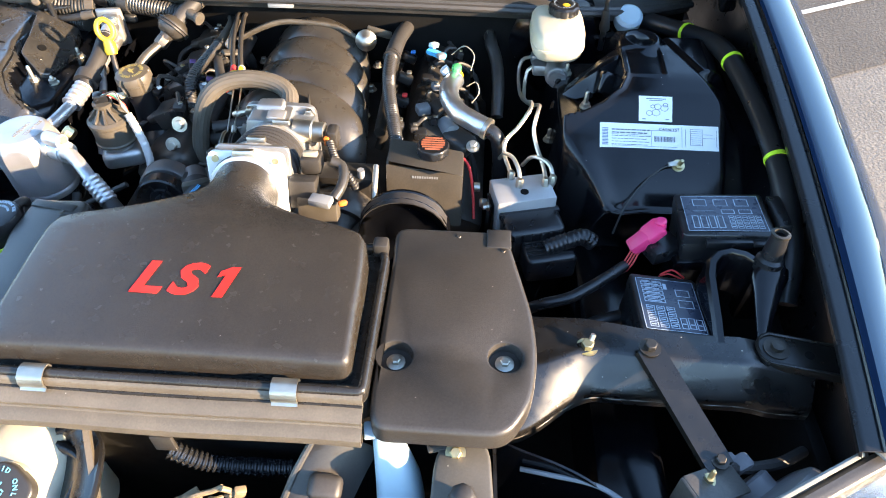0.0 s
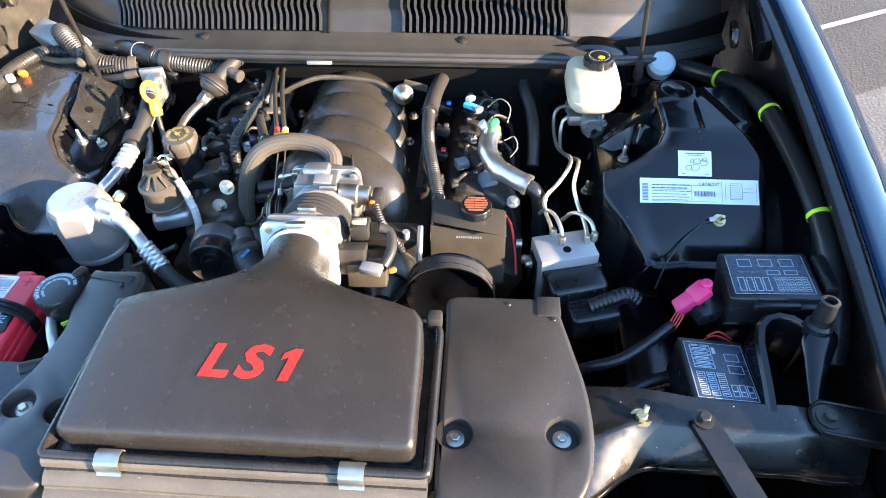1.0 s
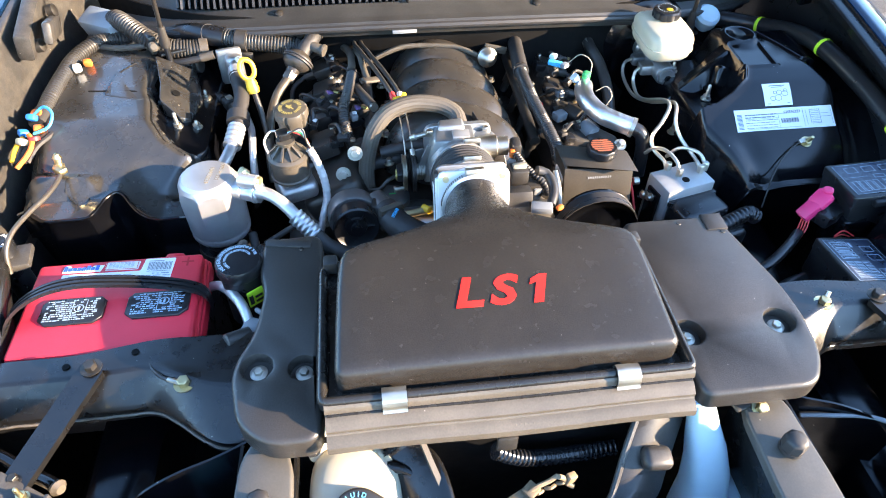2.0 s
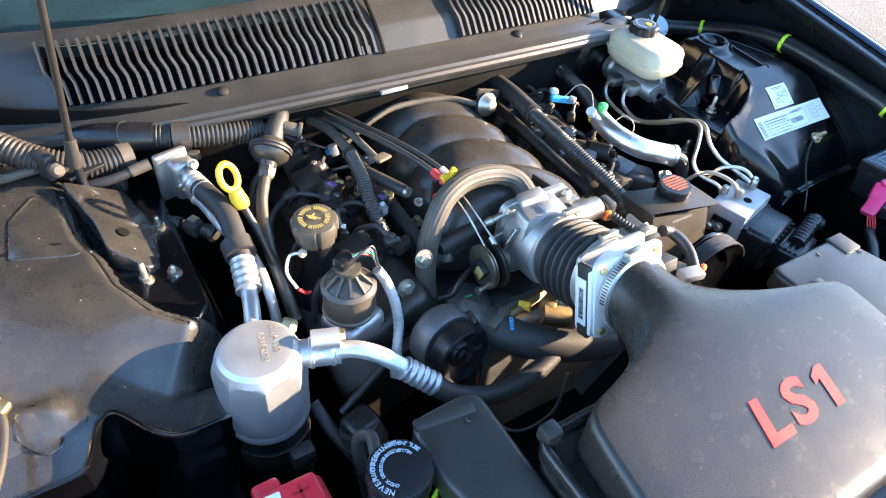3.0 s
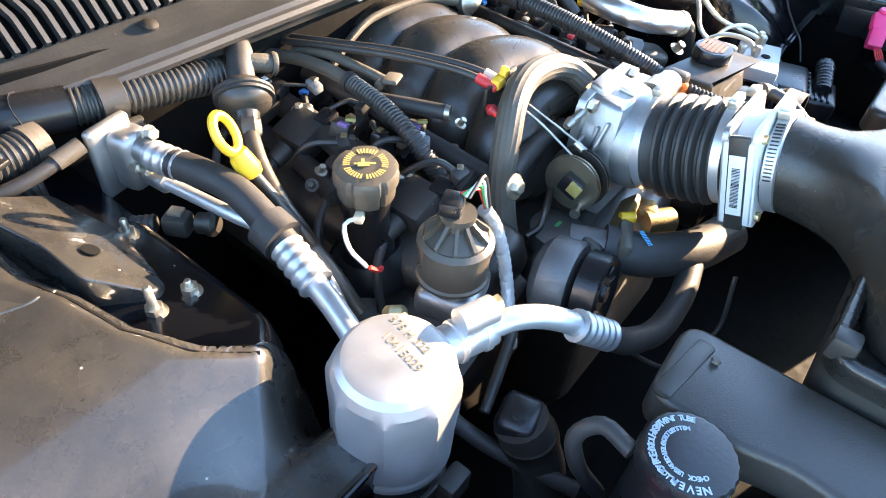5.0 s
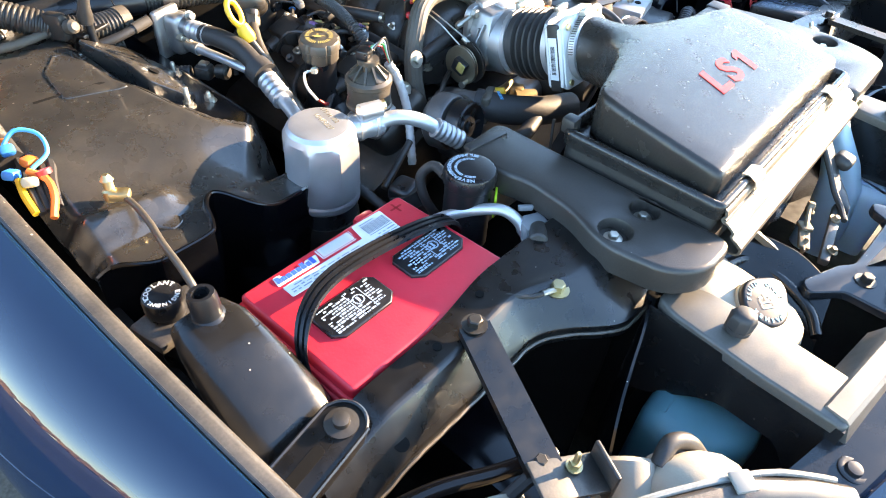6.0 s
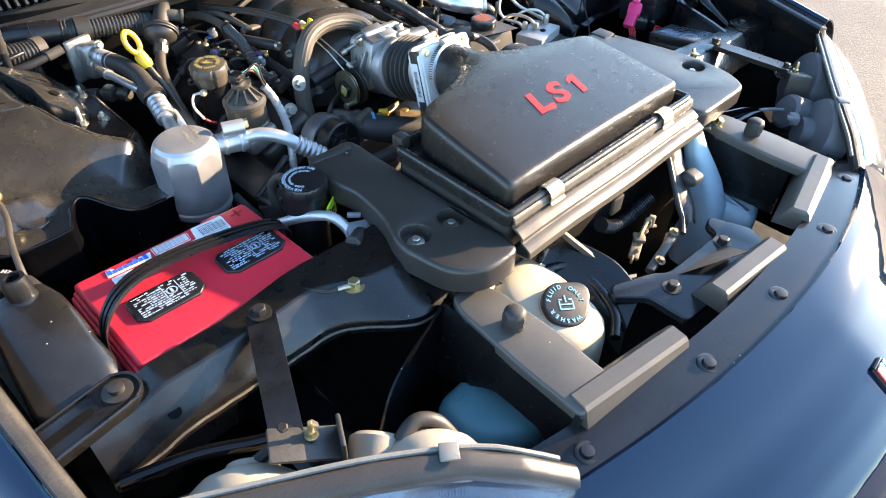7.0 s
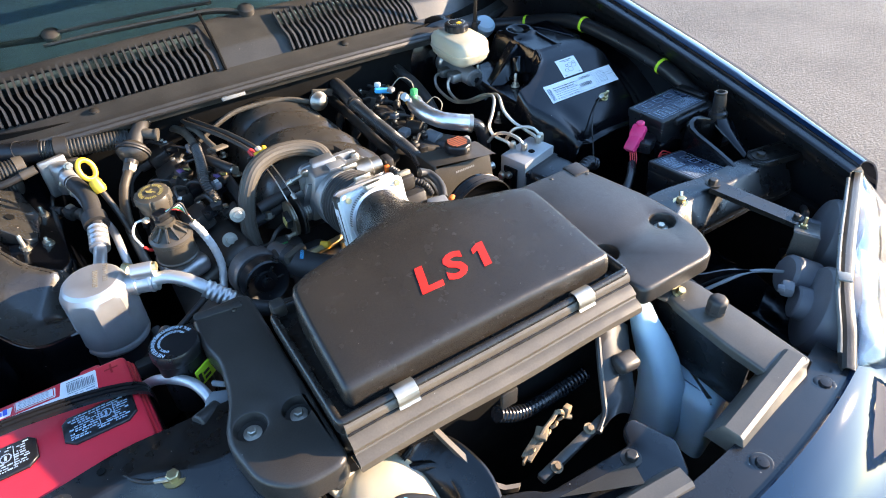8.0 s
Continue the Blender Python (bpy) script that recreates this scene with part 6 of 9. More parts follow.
h = hose("wiring_loom", [(0.122, 0.845, 0.835), (0.118, 0.800, 0.848), (0.105, 0.700, 0.866), (0.098, 0.600, 0.866), (0.104, 0.520, 0.856), (0.118, 0.455, 0.838), (0.128, 0.410, 0.822), (0.130, 0.385, 0.80)], 0.0125, LOOM, "thick wiring loom taped halfway beside the intake", "wiring", (0.0045, 0.0009), "looms")
part("smooth_sleeve", tube([(0.121, 0.835, 0.838), (0.117, 0.780, 0.852), (0.105, 0.690, 0.866), (0.099, 0.620, 0.866)], 0.0155, 12), RUBBER, h)
part("cable_tie", lathe([(0.0165, 0), (0.0165, 0.005)], (0.0985, 0.610, 0.866), (0, 1, 0), 16), RUBBER, h)
part("frayed_end", tube([(0.128, 0.415, 0.824), (0.130, 0.395, 0.808)], 0.012, 8), FOIL, h)
for k, off in enumerate((0.0, 0.014)):
    c = hose("throttle_cable", [(-0.10, 0.80, 0.852), (-0.20 + off, 0.795, 0.862), (-0.235 + off, 0.760, 0.872), (-0.222 + off, 0.690, 0.884), (-0.198 + off, 0.600, 0.896), (-0.178 + off, 0.530, 0.898), (-0.166 + off, 0.492, 0.892)], 0.0045, PLASTIC, "thin black throttle cable looping from the firewall", "cable", None, "throttle cables")
    part("cable_end", lathe([(0.006, 0), (0.006, 0.022), (0.004, 0.026)], (-0.170 + off, 0.508, 0.895), (0.1, -1, -0.2), 12), WHITE if k else REDWIRE, c)
b = thing("cable_bracket", "small bracket with a yellow cable lock", "bracket", (-0.163, 0.488, 0.87))
part("bracket_plate", box((-0.150, 0.490, 0.878), (0.070, 0.005, 0.034), (0, 0, 6), 0.002), DARKSTEEL, b)
part("cable_lock", join(box((-0.160, 0.487, 0.894), (0.020, 0.012, 0.012), (0, 0, 10), 0.003), box((-0.150, 0.487, 0.902), (0.008, 0.010, 0.014), (0, 20, 0), 0.003)), YELLOW, b)
part("red_grommet", lathe([(0.003, 0), (0.007, 0.006), (0.005, 0.014)], (-0.180, 0.485, 0.873), (0, -1, -0.2), 12), REDWIRE, b)
part("lock_nut", lathe([(0.008, 0), (0.008, 0.01)], (-0.138, 0.486, 0.884), (0, -1, 0), 6), STEEL, b)


def build_leads():
    rng = random.Random(12)
    for s, x0, x1, z0 in ((-1, -0.325, -0.235, 0.838), (1, 0.110, 0.225, 0.822)):
        for i in range(9):
            y = 0.455 + 0.034 * i + rng.uniform(-0.01, 0.01)
            a = Vector((rng.uniform(x0, x1), y, z0 + rng.uniform(-0.01, 0.012)))
            b = a + Vector((rng.uniform(0.02, 0.05) * rng.choice((-1, 1)), rng.uniform(0.02, 0.05), rng.uniform(-0.02, 0.004)))
            mid = (a + b) / 2 + Vector((rng.uniform(-0.012, 0.012), 0, rng.uniform(0.008, 0.020)))
            w = thing("plug_lead", "short sooty lead with a small plug by the intake", "wire", a, group="plug leads")
            part("lead", tube([a, mid, b, b + Vector((0, 0.02, -0.03))], rng.uniform(0.0022, 0.0045), 7), rng.choice((RUBBER, LOOM, PLASTIC, RUBBER)), w)
            m = rng.choice((CAPBLACK, PLASTIC, PLASTIC, GREYPL, RUBBER))
            part("plug", box(a, (0.020, 0.014, 0.013), (rng.uniform(-20, 20), rng.uniform(-20, 20), rng.uniform(0, 180)), 0.003), m, w)
            part("plug_clip", box(a + Vector((0.003, 0.002, 0.007)), (0.008, 0.007, 0.004), (0, 0, rng.uniform(0, 90)), 0.001), rng.choice((STEEL, WIREWHITE, STEEL, BOLT)), w)


build_leads()


# ---- oil filler, dipstick, exhaust valve ----
def build_filler():
    f = thing("oil_filler", "black oil filler neck with a scalloped cap", "oil filler", (-0.358, 0.50, 0.76))
    part("neck", lathe([(0.030, 0), (0.028, 0.02), (0.023, 0.05), (0.026, 0.085), (0.026, 0.10)], (-0.352, 0.505, 0.765), (-0.05, -0.05, 1), 24), CAPBLACK, f)
    cap = part("cap", lathe([(0.0265, -0.014), (0.0285, -0.012), (0.0290, 0.004), (0.0318, 0.006), (0.0318, 0.016), (0.0295, 0.020), (0.0240, 0.0215), (0.0, 0.0215)], (-0.357, 0.500, 0.862), (-0.05, -0.05, 1), 48, (8, 0.09)), EGRTAN, f, "brown-black scalloped cap")
    m = Matrix.Translation((-0.358, 0.499, 0.8845)) @ frame_to((-0.05, -0.05, 1))
    disc = bmesh.new()
    for i in range(40):
        if i % 8 != 5:
            a0, a1 = 2 * math.pi * i / 40, 2 * math.pi * (i + 0.62) / 40
            disc.faces.new([disc.verts.new(m @ Vector((r * math.cos(a), r * math.sin(a), 0.0006))) for r, a in ((0.0150, a0), (0.0215, a0), (0.0215, a1), (0.0150, a1))])
    part("ring_print", disc, BUFF, cap)
    part("can_symbol", bars([(-0.0075, -0.004, 0.011, 0.006), (0.0035, -0.001, 0.006, 0.0022), (-0.004, 0.002, 0.003, 0.005), (-0.011, -0.001, 0.0035, 0.0022)], m, 0.0006), BUFF, cap)
    part("flared_base", lathe([(0.050, 0), (0.048, 0.012), (0.034, 0.030), (0.030, 0.036)], (-0.345, 0.505, 0.735), (0, 0, 1), 24), CAPBLACK, f)


build_filler()


def build_dipstick():
    d = thing("dipstick", "dipstick with a bright yellow ring handle", "dipstick", (-0.43, 0.56, 0.80))
    bm = bmesh.new()
    R, r = 0.0135, 0.0048
    n, k = 28, 10
    vs = [[bm.verts.new(((R + r * math.cos(b)) * math.cos(a), r * 0.9 * math.sin(b), (R * 1.35 + r * math.cos(b)) * math.sin(a))) for b in (2 * math.pi * j / k for j in range(k))] for a in (2 * math.pi * i / n for i in range(n))]
    for i in range(n):
        for j in range(k):
            bm.faces.new((vs[i][j], vs[(i + 1) % n][j], vs[(i + 1) % n][(j + 1) % k], vs[i][(j + 1) % k]))
    bmesh.ops.transform(bm, matrix=pose(-0.438, 0.594, 0.912, -25, 0, 30), verts=bm.verts)
    part("ring_handle", bm, YELLOW, d, "yellow plastic pull ring")
    part("handle_stem", join(lathe([(0.010, 0), (0.012, 0.008), (0.009, 0.026)], (-0.430, 0.575, 0.872), (-0.2, 0.45, 1), 12), box((-0.433, 0.583, 0.884), (0.022, 0.010, 0.018), (-25, 0, 12), 0.004)), YELLOW, d)
    part("guide_tube", tube([(-0.430, 0.576, 0.875), (-0.420, 0.550, 0.840), (-0.412, 0.520, 0.800), (-0.405, 0.50, 0.74)], 0.0055, 10), DARKSTEEL, d)


build_dipstick()


def build_valve():
    v = thing("exhaust_gas_valve", "heat-tanned exhaust gas valve with a finned top", "valve", (-0.360, 0.388, 0.76))
    c = Vector((-0.360, 0.388, 0))
    part("base", box((c.x + 0.004, c.y, 0.790), (0.070, 0.062, 0.035), (0, 0, 20), 0.012, 3), CAST, v)
    part("neck", lathe([(0.026, 0), (0.026, 0.02)], (c.x, c.y, 0.800), (0, 0, 1), 24), CAST, v)
    part("body", lathe([(0.032, 0), (0.035, 0.003), (0.035, 0.006), (0.033, 0.008), (0.033, 0.038), (0.035, 0.040), (0.035, 0.046), (0.030, 0.050)], (c.x, c.y, 0.815), (0, 0, 1), 36), EGRTAN, v)
    for i in range(10):
        a = 2 * math.pi * i / 10
        p = Vector((math.cos(a), math.sin(a), 0))
        q = Vector((-p.y, p.x, 0)) * 0.0016
        b0, b1, b2, b3 = c + p * 0.030 + Vector((0, 0, 0.864)), c + p * 0.008 + Vector((0, 0, 0.890)), c + p * 0.006 + Vector((0, 0, 0.866)), c + p * 0.030 + Vector((0, 0, 0.868))
        part("top_fin", loft([[b0 - q, b3 - q, b1 - q, b2 - q], [b0 + q, b3 + q, b1 + q, b2 + q]]), EGRTAN, v)
    part("cap", lathe([(0.030, 0), (0.012, 0.012), (0.012, 0.022), (0.016, 0.022), (0.016, 0.028)], (c.x, c.y, 0.864), (0, 0, 1), 20), EGRTAN, v)
    part("plug", box((c.x - 0.002, c.y + 0.006, 0.898), (0.024, 0.020, 0.016), (0, 0, 25), 0.004), CAPBLACK, v)
    for i, mt in enumerate((REDWIRE, GREEN, WIREWHITE, PLASTIC)):
        a = 0.003 * i
        part("lead", tube([(c.x + 0.006, c.y + 0.004 - a, 0.906), (c.x + 0.022 + a, c.y - 0.002, 0.905 + a), (c.x + 0.036, c.y + 0.002 - a, 0.888), (c.x + 0.040 + a * 0.5, c.y - 0.004, 0.868)], 0.0016, 6), mt, v)
    s = thing("sleeved_lead", "silver braided sleeve running down from the valve", "wiring", (-0.31, 0.37, 0.8))
    part("braid", tube([(-0.322, 0.386, 0.872), (-0.312, 0.378, 0.850), (-0.303, 0.370, 0.815), (-0.302, 0.360, 0.780), (-0.312, 0.345, 0.750), (-0.322, 0.33, 0.715)], 0.0072, 12, 0.004, ribs=(0.009, 0.0006)), FABRIC, s)
    g = thing("wire_tail", "white clip and loose red wire ends", "wiring", (-0.395, 0.46, 0.81))
    part("white_loop", tube([(-0.405, 0.455, 0.812), (-0.412, 0.470, 0.832), (-0.400, 0.488, 0.842), (-0.386, 0.486, 0.842)], 0.0022, 6), WIREWHITE, g)
    part("clip", box((-0.383, 0.485, 0.842), (0.012, 0.010, 0.010), (0, 0, 30), 0.003), WHITE, g)
    part("red_end", tube([(-0.404, 0.452, 0.812), (-0.396, 0.448, 0.805), (-0.388, 0.452, 0.800)], 0.0028, 6), REDWIRE, g)


build_valve()


# ---- check valve, hoses and heater lines at the firewall ----
def build_check_valve():
    c = thing("check_valve", "black round check valve on a grey metal pipe", "valve", (-0.35, 0.69, 0.86))
    ax = Vector((-0.50, -0.70, -0.50)).normalized()
    p = Vector((-0.351, 0.684, 0.874))
    part("dome", lathe([(0.012, -0.020), (0.022, -0.014), (0.0285, -0.005), (0.0295, 0.002), (0.0280, 0.010), (0.022, 0.017), (0.014, 0.021), (0.0125, 0.030)], p, ax, 30), RUNNER, c, "dusty domed body")
    part("rim", lathe([(0.029, -0.0050), (0.0325, -0.0045), (0.0325, -0.0015), (0.0305, 0.0), (0.0325, 0.0015), (0.0325, 0.0045), (0.029, 0.005)], p, ax, 32), RUBBER, c, "double black rim")
    part("rubber_boot", tube([p - ax * 0.014, p - ax * 0.034, (-0.322, 0.722, 0.898), (-0.310, 0.752, 0.906), (-0.304, 0.775, 0.908)], 0.0150, 16), RUBBER, c)
    part("boot_collar", tube([(-0.316, 0.735, 0.903), (-0.306, 0.765, 0.908)], 0.0175, 16), HOSE, c, "tan hose collar")
    part("side_stub", tube([(-0.328, 0.712, 0.894), (-0.312, 0.702, 0.892), (-0.298, 0.696, 0.888)], 0.0105, 12), TAPED, c)
    part("stub_lip", lathe([(0.0125, 0), (0.0135, 0.003), (0.0125, 0.006)], (-0.301, 0.697, 0.889), (0.8, -0.4, -0.2), 14), TAPED, c)
    part("pipe_nut", lathe([(0.013, 0), (0.0135, 0.004), (0.0135, 0.018), (0.011, 0.022)], p + ax * 0.026, ax, 6), SOOTPIPE, c)
    part("metal_pipe", tube([p + ax * 0.040, (-0.381, 0.638, 0.850), (-0.394, 0.612, 0.842), (-0.405, 0.575, 0.826), (-0.411, 0.535, 0.806), (-0.411, 0.500, 0.780), (-0.408, 0.465, 0.74)], 0.0092, 14), SOOTPIPE, c)


build_check_valve()
h = hose("heater_hose", [(-0.500, 0.757, 0.895), (-0.458, 0.744, 0.893), (-0.400, 0.735, 0.888), (-0.345, 0.730, 0.880)], 0.0190, LOOM, "ribbed grey-black convoluted hose along the firewall", ribs=(0.0062, 0.002), group="firewall hoses", seg=18)
part("hose_strap", tube([(-0.474, 0.748, 0.894), (-0.452, 0.743, 0.893)], 0.0225, 18), PLASTIC, h, "black strap clip")
part("strap_tab", box((-0.458, 0.728, 0.868), (0.026, 0.010, 0.016), (0, 0, -15), 0.003), LOOM, h)
part("taped_end", tube([(-0.605, 0.812, 0.880), (-0.570, 0.790, 0.892), (-0.535, 0.770, 0.896), (-0.497, 0.756, 0.895)], 0.0215, 16), CAPBLACK, h)
part("wrinkled_boot", tube([(-0.575, 0.800, 0.866), (-0.552, 0.782, 0.884), (-0.530, 0.768, 0.896)], 0.0245, 16, ribs=(0.012, 0.0022)), CAPBLACK, h)
h = hose("heater_hose", [(-0.738, 0.838, 0.860), (-0.734, 0.828, 0.900), (-0.718, 0.806, 0.922), (-0.690, 0.778, 0.920), (-0.650, 0.750, 0.903), (-0.610, 0.738, 0.888), (-0.570, 0.740, 0.882), (-0.538, 0.746, 0.880)], 0.0200, LOOM, "fat ribbed convoluted hose bending past the strut", ribs=(0.0062, 0.0022), group="firewall hoses", seg=18)
part("open_end", lathe([(0.0207, 0), (0.0207, 0.016), (0.0180, 0.017), (0.0175, 0.004)], (-0.552, 0.744, 0.881), (0.96, 0.18, -0.05), 20), HOSE, h, "cut tan hose end")
part("hose_clip", box((-0.640, 0.730, 0.905), (0.018, 0.030, 0.040), (0, 0, 30), 0.006), PLASTIC, h)
part("clip_screw", lathe([(0.010, 0), (0.010, 0.012), (0.006, 0.016)], (-0.632, 0.712, 0.908), (0.3, -0.9, 0.3), 10), HOSE, h)
h = hose("heater_hose", [(-0.63, 0.765, 0.845), (-0.595, 0.742, 0.848), (-0.555, 0.730, 0.852)], 0.0165, LOOM, "short ribbed hose under the larger one", ribs=(0.006, 0.002), group="firewall hoses", seg=16)
hose("thin_lead", [(-0.775, 0.775, 0.886), (-0.735, 0.750, 0.890), (-0.698, 0.740, 0.892), (-0.660, 0.738, 0.896), (-0.636, 0.735, 0.900)], 0.0062, TAPED, "black lead hooked round the strut bracket", "cable")
h = hose("vent_tube", [(-0.612, 0.715, 0.868), (-0.570, 0.705, 0.876), (-0.530, 0.705, 0.884)], 0.0068, RUBBER, "black tube with a tan tip below the hose", "tube")
part("tan_tip", tube([(-0.545, 0.705, 0.881), (-0.518, 0.706, 0.886)], 0.0085, 12), HOSE, h)
h = hose("sensor_lead", [(-0.565, 0.690, 0.815), (-0.535, 0.665, 0.820), (-0.505, 0.635, 0.824)], 0.0095, RUBBER, "black taped lead to a refrigerant switch", "wiring", (0.006, 0.001))
part("switch_plug", box((-0.492, 0.618, 0.826), (0.022, 0.026, 0.022), (0, 0, 30), 0.005), PLASTIC, h)
part("switch_body", lathe([(0.0105, 0), (0.0105, 0.010), (0.0125, 0.011), (0.0125, 0.016), (0.008, 0.020)], (-0.480, 0.602, 0.828), (0.5, -0.85, 0.1), 16), DARKSTEEL, h)
part("switch_clip", box((-0.490, 0.620, 0.838), (0.012, 0.014, 0.004), (0, 0, 30), 0.001), STEEL, h)
h = hose("vacuum_hose", [(0.02, 0.80, 0.865), (0.12, 0.800, 0.868), (0.22, 0.79, 0.858), (0.30, 0.782, 0.845), (0.36, 0.765, 0.835)], 0.006, RUBBER, "thin black vacuum hose across the firewall", group="vacuum hoses")
h = hose("vacuum_hose", [(-0.30, 0.80, 0.862), (-0.2, 0.79, 0.886), (-0.08, 0.775, 0.900), (0.06, 0.778, 0.898), (0.2, 0.79, 0.890), (0.33, 0.80, 0.875)], 0.006, LOOM, "long dusty vacuum hose below the cowl lip", group="vacuum hoses")


# ---- pulleys, pump and radiator hoses ----
def build_front_drive():
    p = thing("idler_pulley", "black ribbed idler pulley on a cast bracket", "pulley", (-0.25, 0.29, 0.75))
    c = Vector((-0.254, 0.298, 0.776))
    part("wheel", lathe([(0.034, 0), (0.041, 0.001), (0.041, 0.024), (0.038, 0.026), (0.033, 0.022), (0.020, 0.018), (0.018, 0.022), (0.010, 0.022), (0.009, 0.026), (0.004, 0.027)], c, (0.12, -1, 0.15), 36), CAPBLACK, p)
    part("spokes", join(*[box(c + Vector((0.003, -0.018, 0.002)) + Vector((math.cos(a) * 0.024, 0, math.sin(a) * 0.024)), (0.003, 0.004, 0.014), (0, -math.degrees(a) + 90, 0), 0.001) for a in (2 * math.pi * i / 6 for i in range(6))]), CAPBLACK, p)
    part("rear_housing", lathe([(0.020, -0.004), (0.042, -0.006), (0.045, -0.010), (0.045, -0.036), (0.036, -0.046), (0.012, -0.050)], c, (0.12, -1, 0.15), 32), GREYCAST, p, "grey cast housing behind the wheel")
    part("bracket", box((-0.224, 0.318, 0.770), (0.018, 0.026, 0.07), (10, 18, 0), 0.006), DARKSTEEL, p)
    w = thing("water_pump", "grey cast water pump housing with an outlet", "water pump", (-0.18, 0.36, 0.70))
    part("housing", lathe([(0.032, 0), (0.032, 0.022), (0.027, 0.026), (0.010, 0.027)], (-0.184, 0.368, 0.745), (0, 0, 1), 26), GREYCAST, w)
    part("casting", box((-0.17, 0.345, 0.715), (0.13, 0.07, 0.08), (0, 0, 0), 0.02, 3), GREYCAST, w)
    part("green_mark", bars([(-0.006, -0.002, 0.012, 0.004)], pose(-0.184, 0.368, 0.7723)), GREEN, w)
    part("outlet", lathe([(0.020, 0), (0.020, 0.060)], (-0.215, 0.340, 0.785), (0.42, -0.9, 0.05), 20), GREYCAST, w)
    part("bronze_collar", box((-0.190, 0.290, 0.788), (0.046, 0.016, 0.050), (0, 0, 25), 0.006), EGRTAN, w)
    part("bronze_bracket", join(box((-0.125, 0.318, 0.770), (0.090, 0.012, 0.026), (40, 0, 10), 0.004), box((-0.085, 0.305, 0.765), (0.026, 0.026, 0.024), (0, 0, 30), 0.006), lathe([(0.016, 0), (0.016, 0.040)], (-0.10, 0.300, 0.760), (0.8, -0.5, -0.1), 16)), BRASS, w, "bronze-coloured bracket in the sun")
    part("yellow_cap", lathe([(0.007, 0), (0.007, 0.016), (0.004, 0.018)], (-0.132, 0.318, 0.778), (0.6, -0.7, 0.1), 12), YELLOW, w)
    r = thing("radiator_hose", "thick black radiator hose with printed marks", "hose", (-0.10, 0.25, 0.75))
    part("hose", tube([(-0.200, 0.308, 0.789), (-0.181, 0.272, 0.786), (-0.150, 0.248, 0.780), (-0.110, 0.230, 0.772), (-0.05, 0.215, 0.762)], 0.024, 20), RUBBER, r)
    part("printed_marks", bars([(0.002 * i, 0, 0.0012, 0.006) for i in range(10)], pose(-0.186, 0.262, 0.8095, 10, -10, 60)), SKYWIRE, r)
    h2 = hose("coolant_hose", [(-0.405, 0.268, 0.745), (-0.400, 0.255, 0.715), (-0.395, 0.240, 0.67), (-0.39, 0.23, 0.60)], 0.026, RUBBER, "thick black coolant hose dropping beside the canister", seg=18)
    part("clamp", lathe([(0.028, 0), (0.028, 0.012)], (-0.400, 0.256, 0.716), (-0.15, 0.3, 1), 20), DARKSTEEL, h2)
    part("elbow", box((-0.402, 0.270, 0.740), (0.044, 0.040, 0.030), (0, 0, 15), 0.010, 3), CAPBLACK, h2)
    hose("thin_pipe", [(-0.440, 0.330, 0.735), (-0.43, 0.29, 0.715), (-0.415, 0.245, 0.70), (-0.40, 0.20, 0.69)], 0.008, RUBBER, "thin black pipe beside the canister", "pipe")
    hose("thin_pipe", [(-0.415, 0.300, 0.735), (-0.375, 0.312, 0.752), (-0.335, 0.325, 0.768)], 0.0055, LOOM, "dusty braided pipe crossing the pulley side", "pipe")
    hose("belt_guard_cable", [(-0.25, 0.24, 0.72), (-0.22, 0.19, 0.70), (-0.18, 0.17, 0.74), (-0.16, 0.18, 0.80)], 0.0024, LOOM, "thin dark cable beside the fan", "cable")
    b = thing("drive_belt", "ribbed black drive belt round the pulleys", "belt", (0.1, 0.24, 0.7))
    pts = [(0.160 + 0.072 * math.cos(a), 0.236, 0.775 + 0.072 * math.sin(a)) for a in (radians(20 + 14 * i) for i in range(12))]
    path = pts + [(0.02, 0.236, 0.70), (-0.05, 0.236, 0.62)]
    secs = [[Vector(q) + Vector((0, -0.012, 0)), Vector(q) + Vector((0, 0.012, 0)), Vector(q) * 0.985 + Vector((0.002, 0.016, 0.0105)), Vector(q) * 0.985 + Vector((0.002, -0.008, 0.0105))] for q in path]
    part("belt", loft(secs), RUBBER, b)
    s = thing("steering_pump_pulley", "black steering pump pulley under its reservoir", "pulley", (0.16, 0.24, 0.70))
    part("wheel", lathe([(0.060, 0), (0.073, 0.002), (0.073, 0.006), (0.069, 0.009), (0.069, 0.022), (0.073, 0.025), (0.071, 0.028), (0.060, 0.020), (0.028, 0.016), (0.020, 0.020), (0.008, 0.020)], (0.160, 0.252, 0.772), (0, -1, 0.1), 48), SHEET, s)
    g = thing("generator", "dark generator behind the drive belt", "alternator", (0.05, 0.30, 0.66))
    part("frame", lathe([(0.055, 0), (0.060, 0.012), (0.060, 0.070), (0.050, 0.085)], (0.045, 0.345, 0.745), (0, -1, 0), 30), DARKSTEEL, g)
    part("end_plate", lathe([(0.045, 0), (0.030, 0.010), (0.020, 0.030)], (0.045, 0.262, 0.745), (0, -1, 0), 24), DARKSTEEL, g)
    part("terminal", join(box((0.075, 0.315, 0.805), (0.030, 0.020, 0.016), (0, 0, 15), 0.004), lathe([(0.006, 0), (0.006, 0.022)], (0.082, 0.315, 0.810), (0, 0, 1), 10)), GREYPL, g)
    hose("conduit", [(0.032, 0.336, 0.868), (0.042, 0.312, 0.862), (0.055, 0.292, 0.856), (0.070, 0.280, 0.846), (0.080, 0.276, 0.825)], 0.0070, LOOM, "grey ribbed conduit curling from the throttle", "wiring", (0.005, 0.0014))
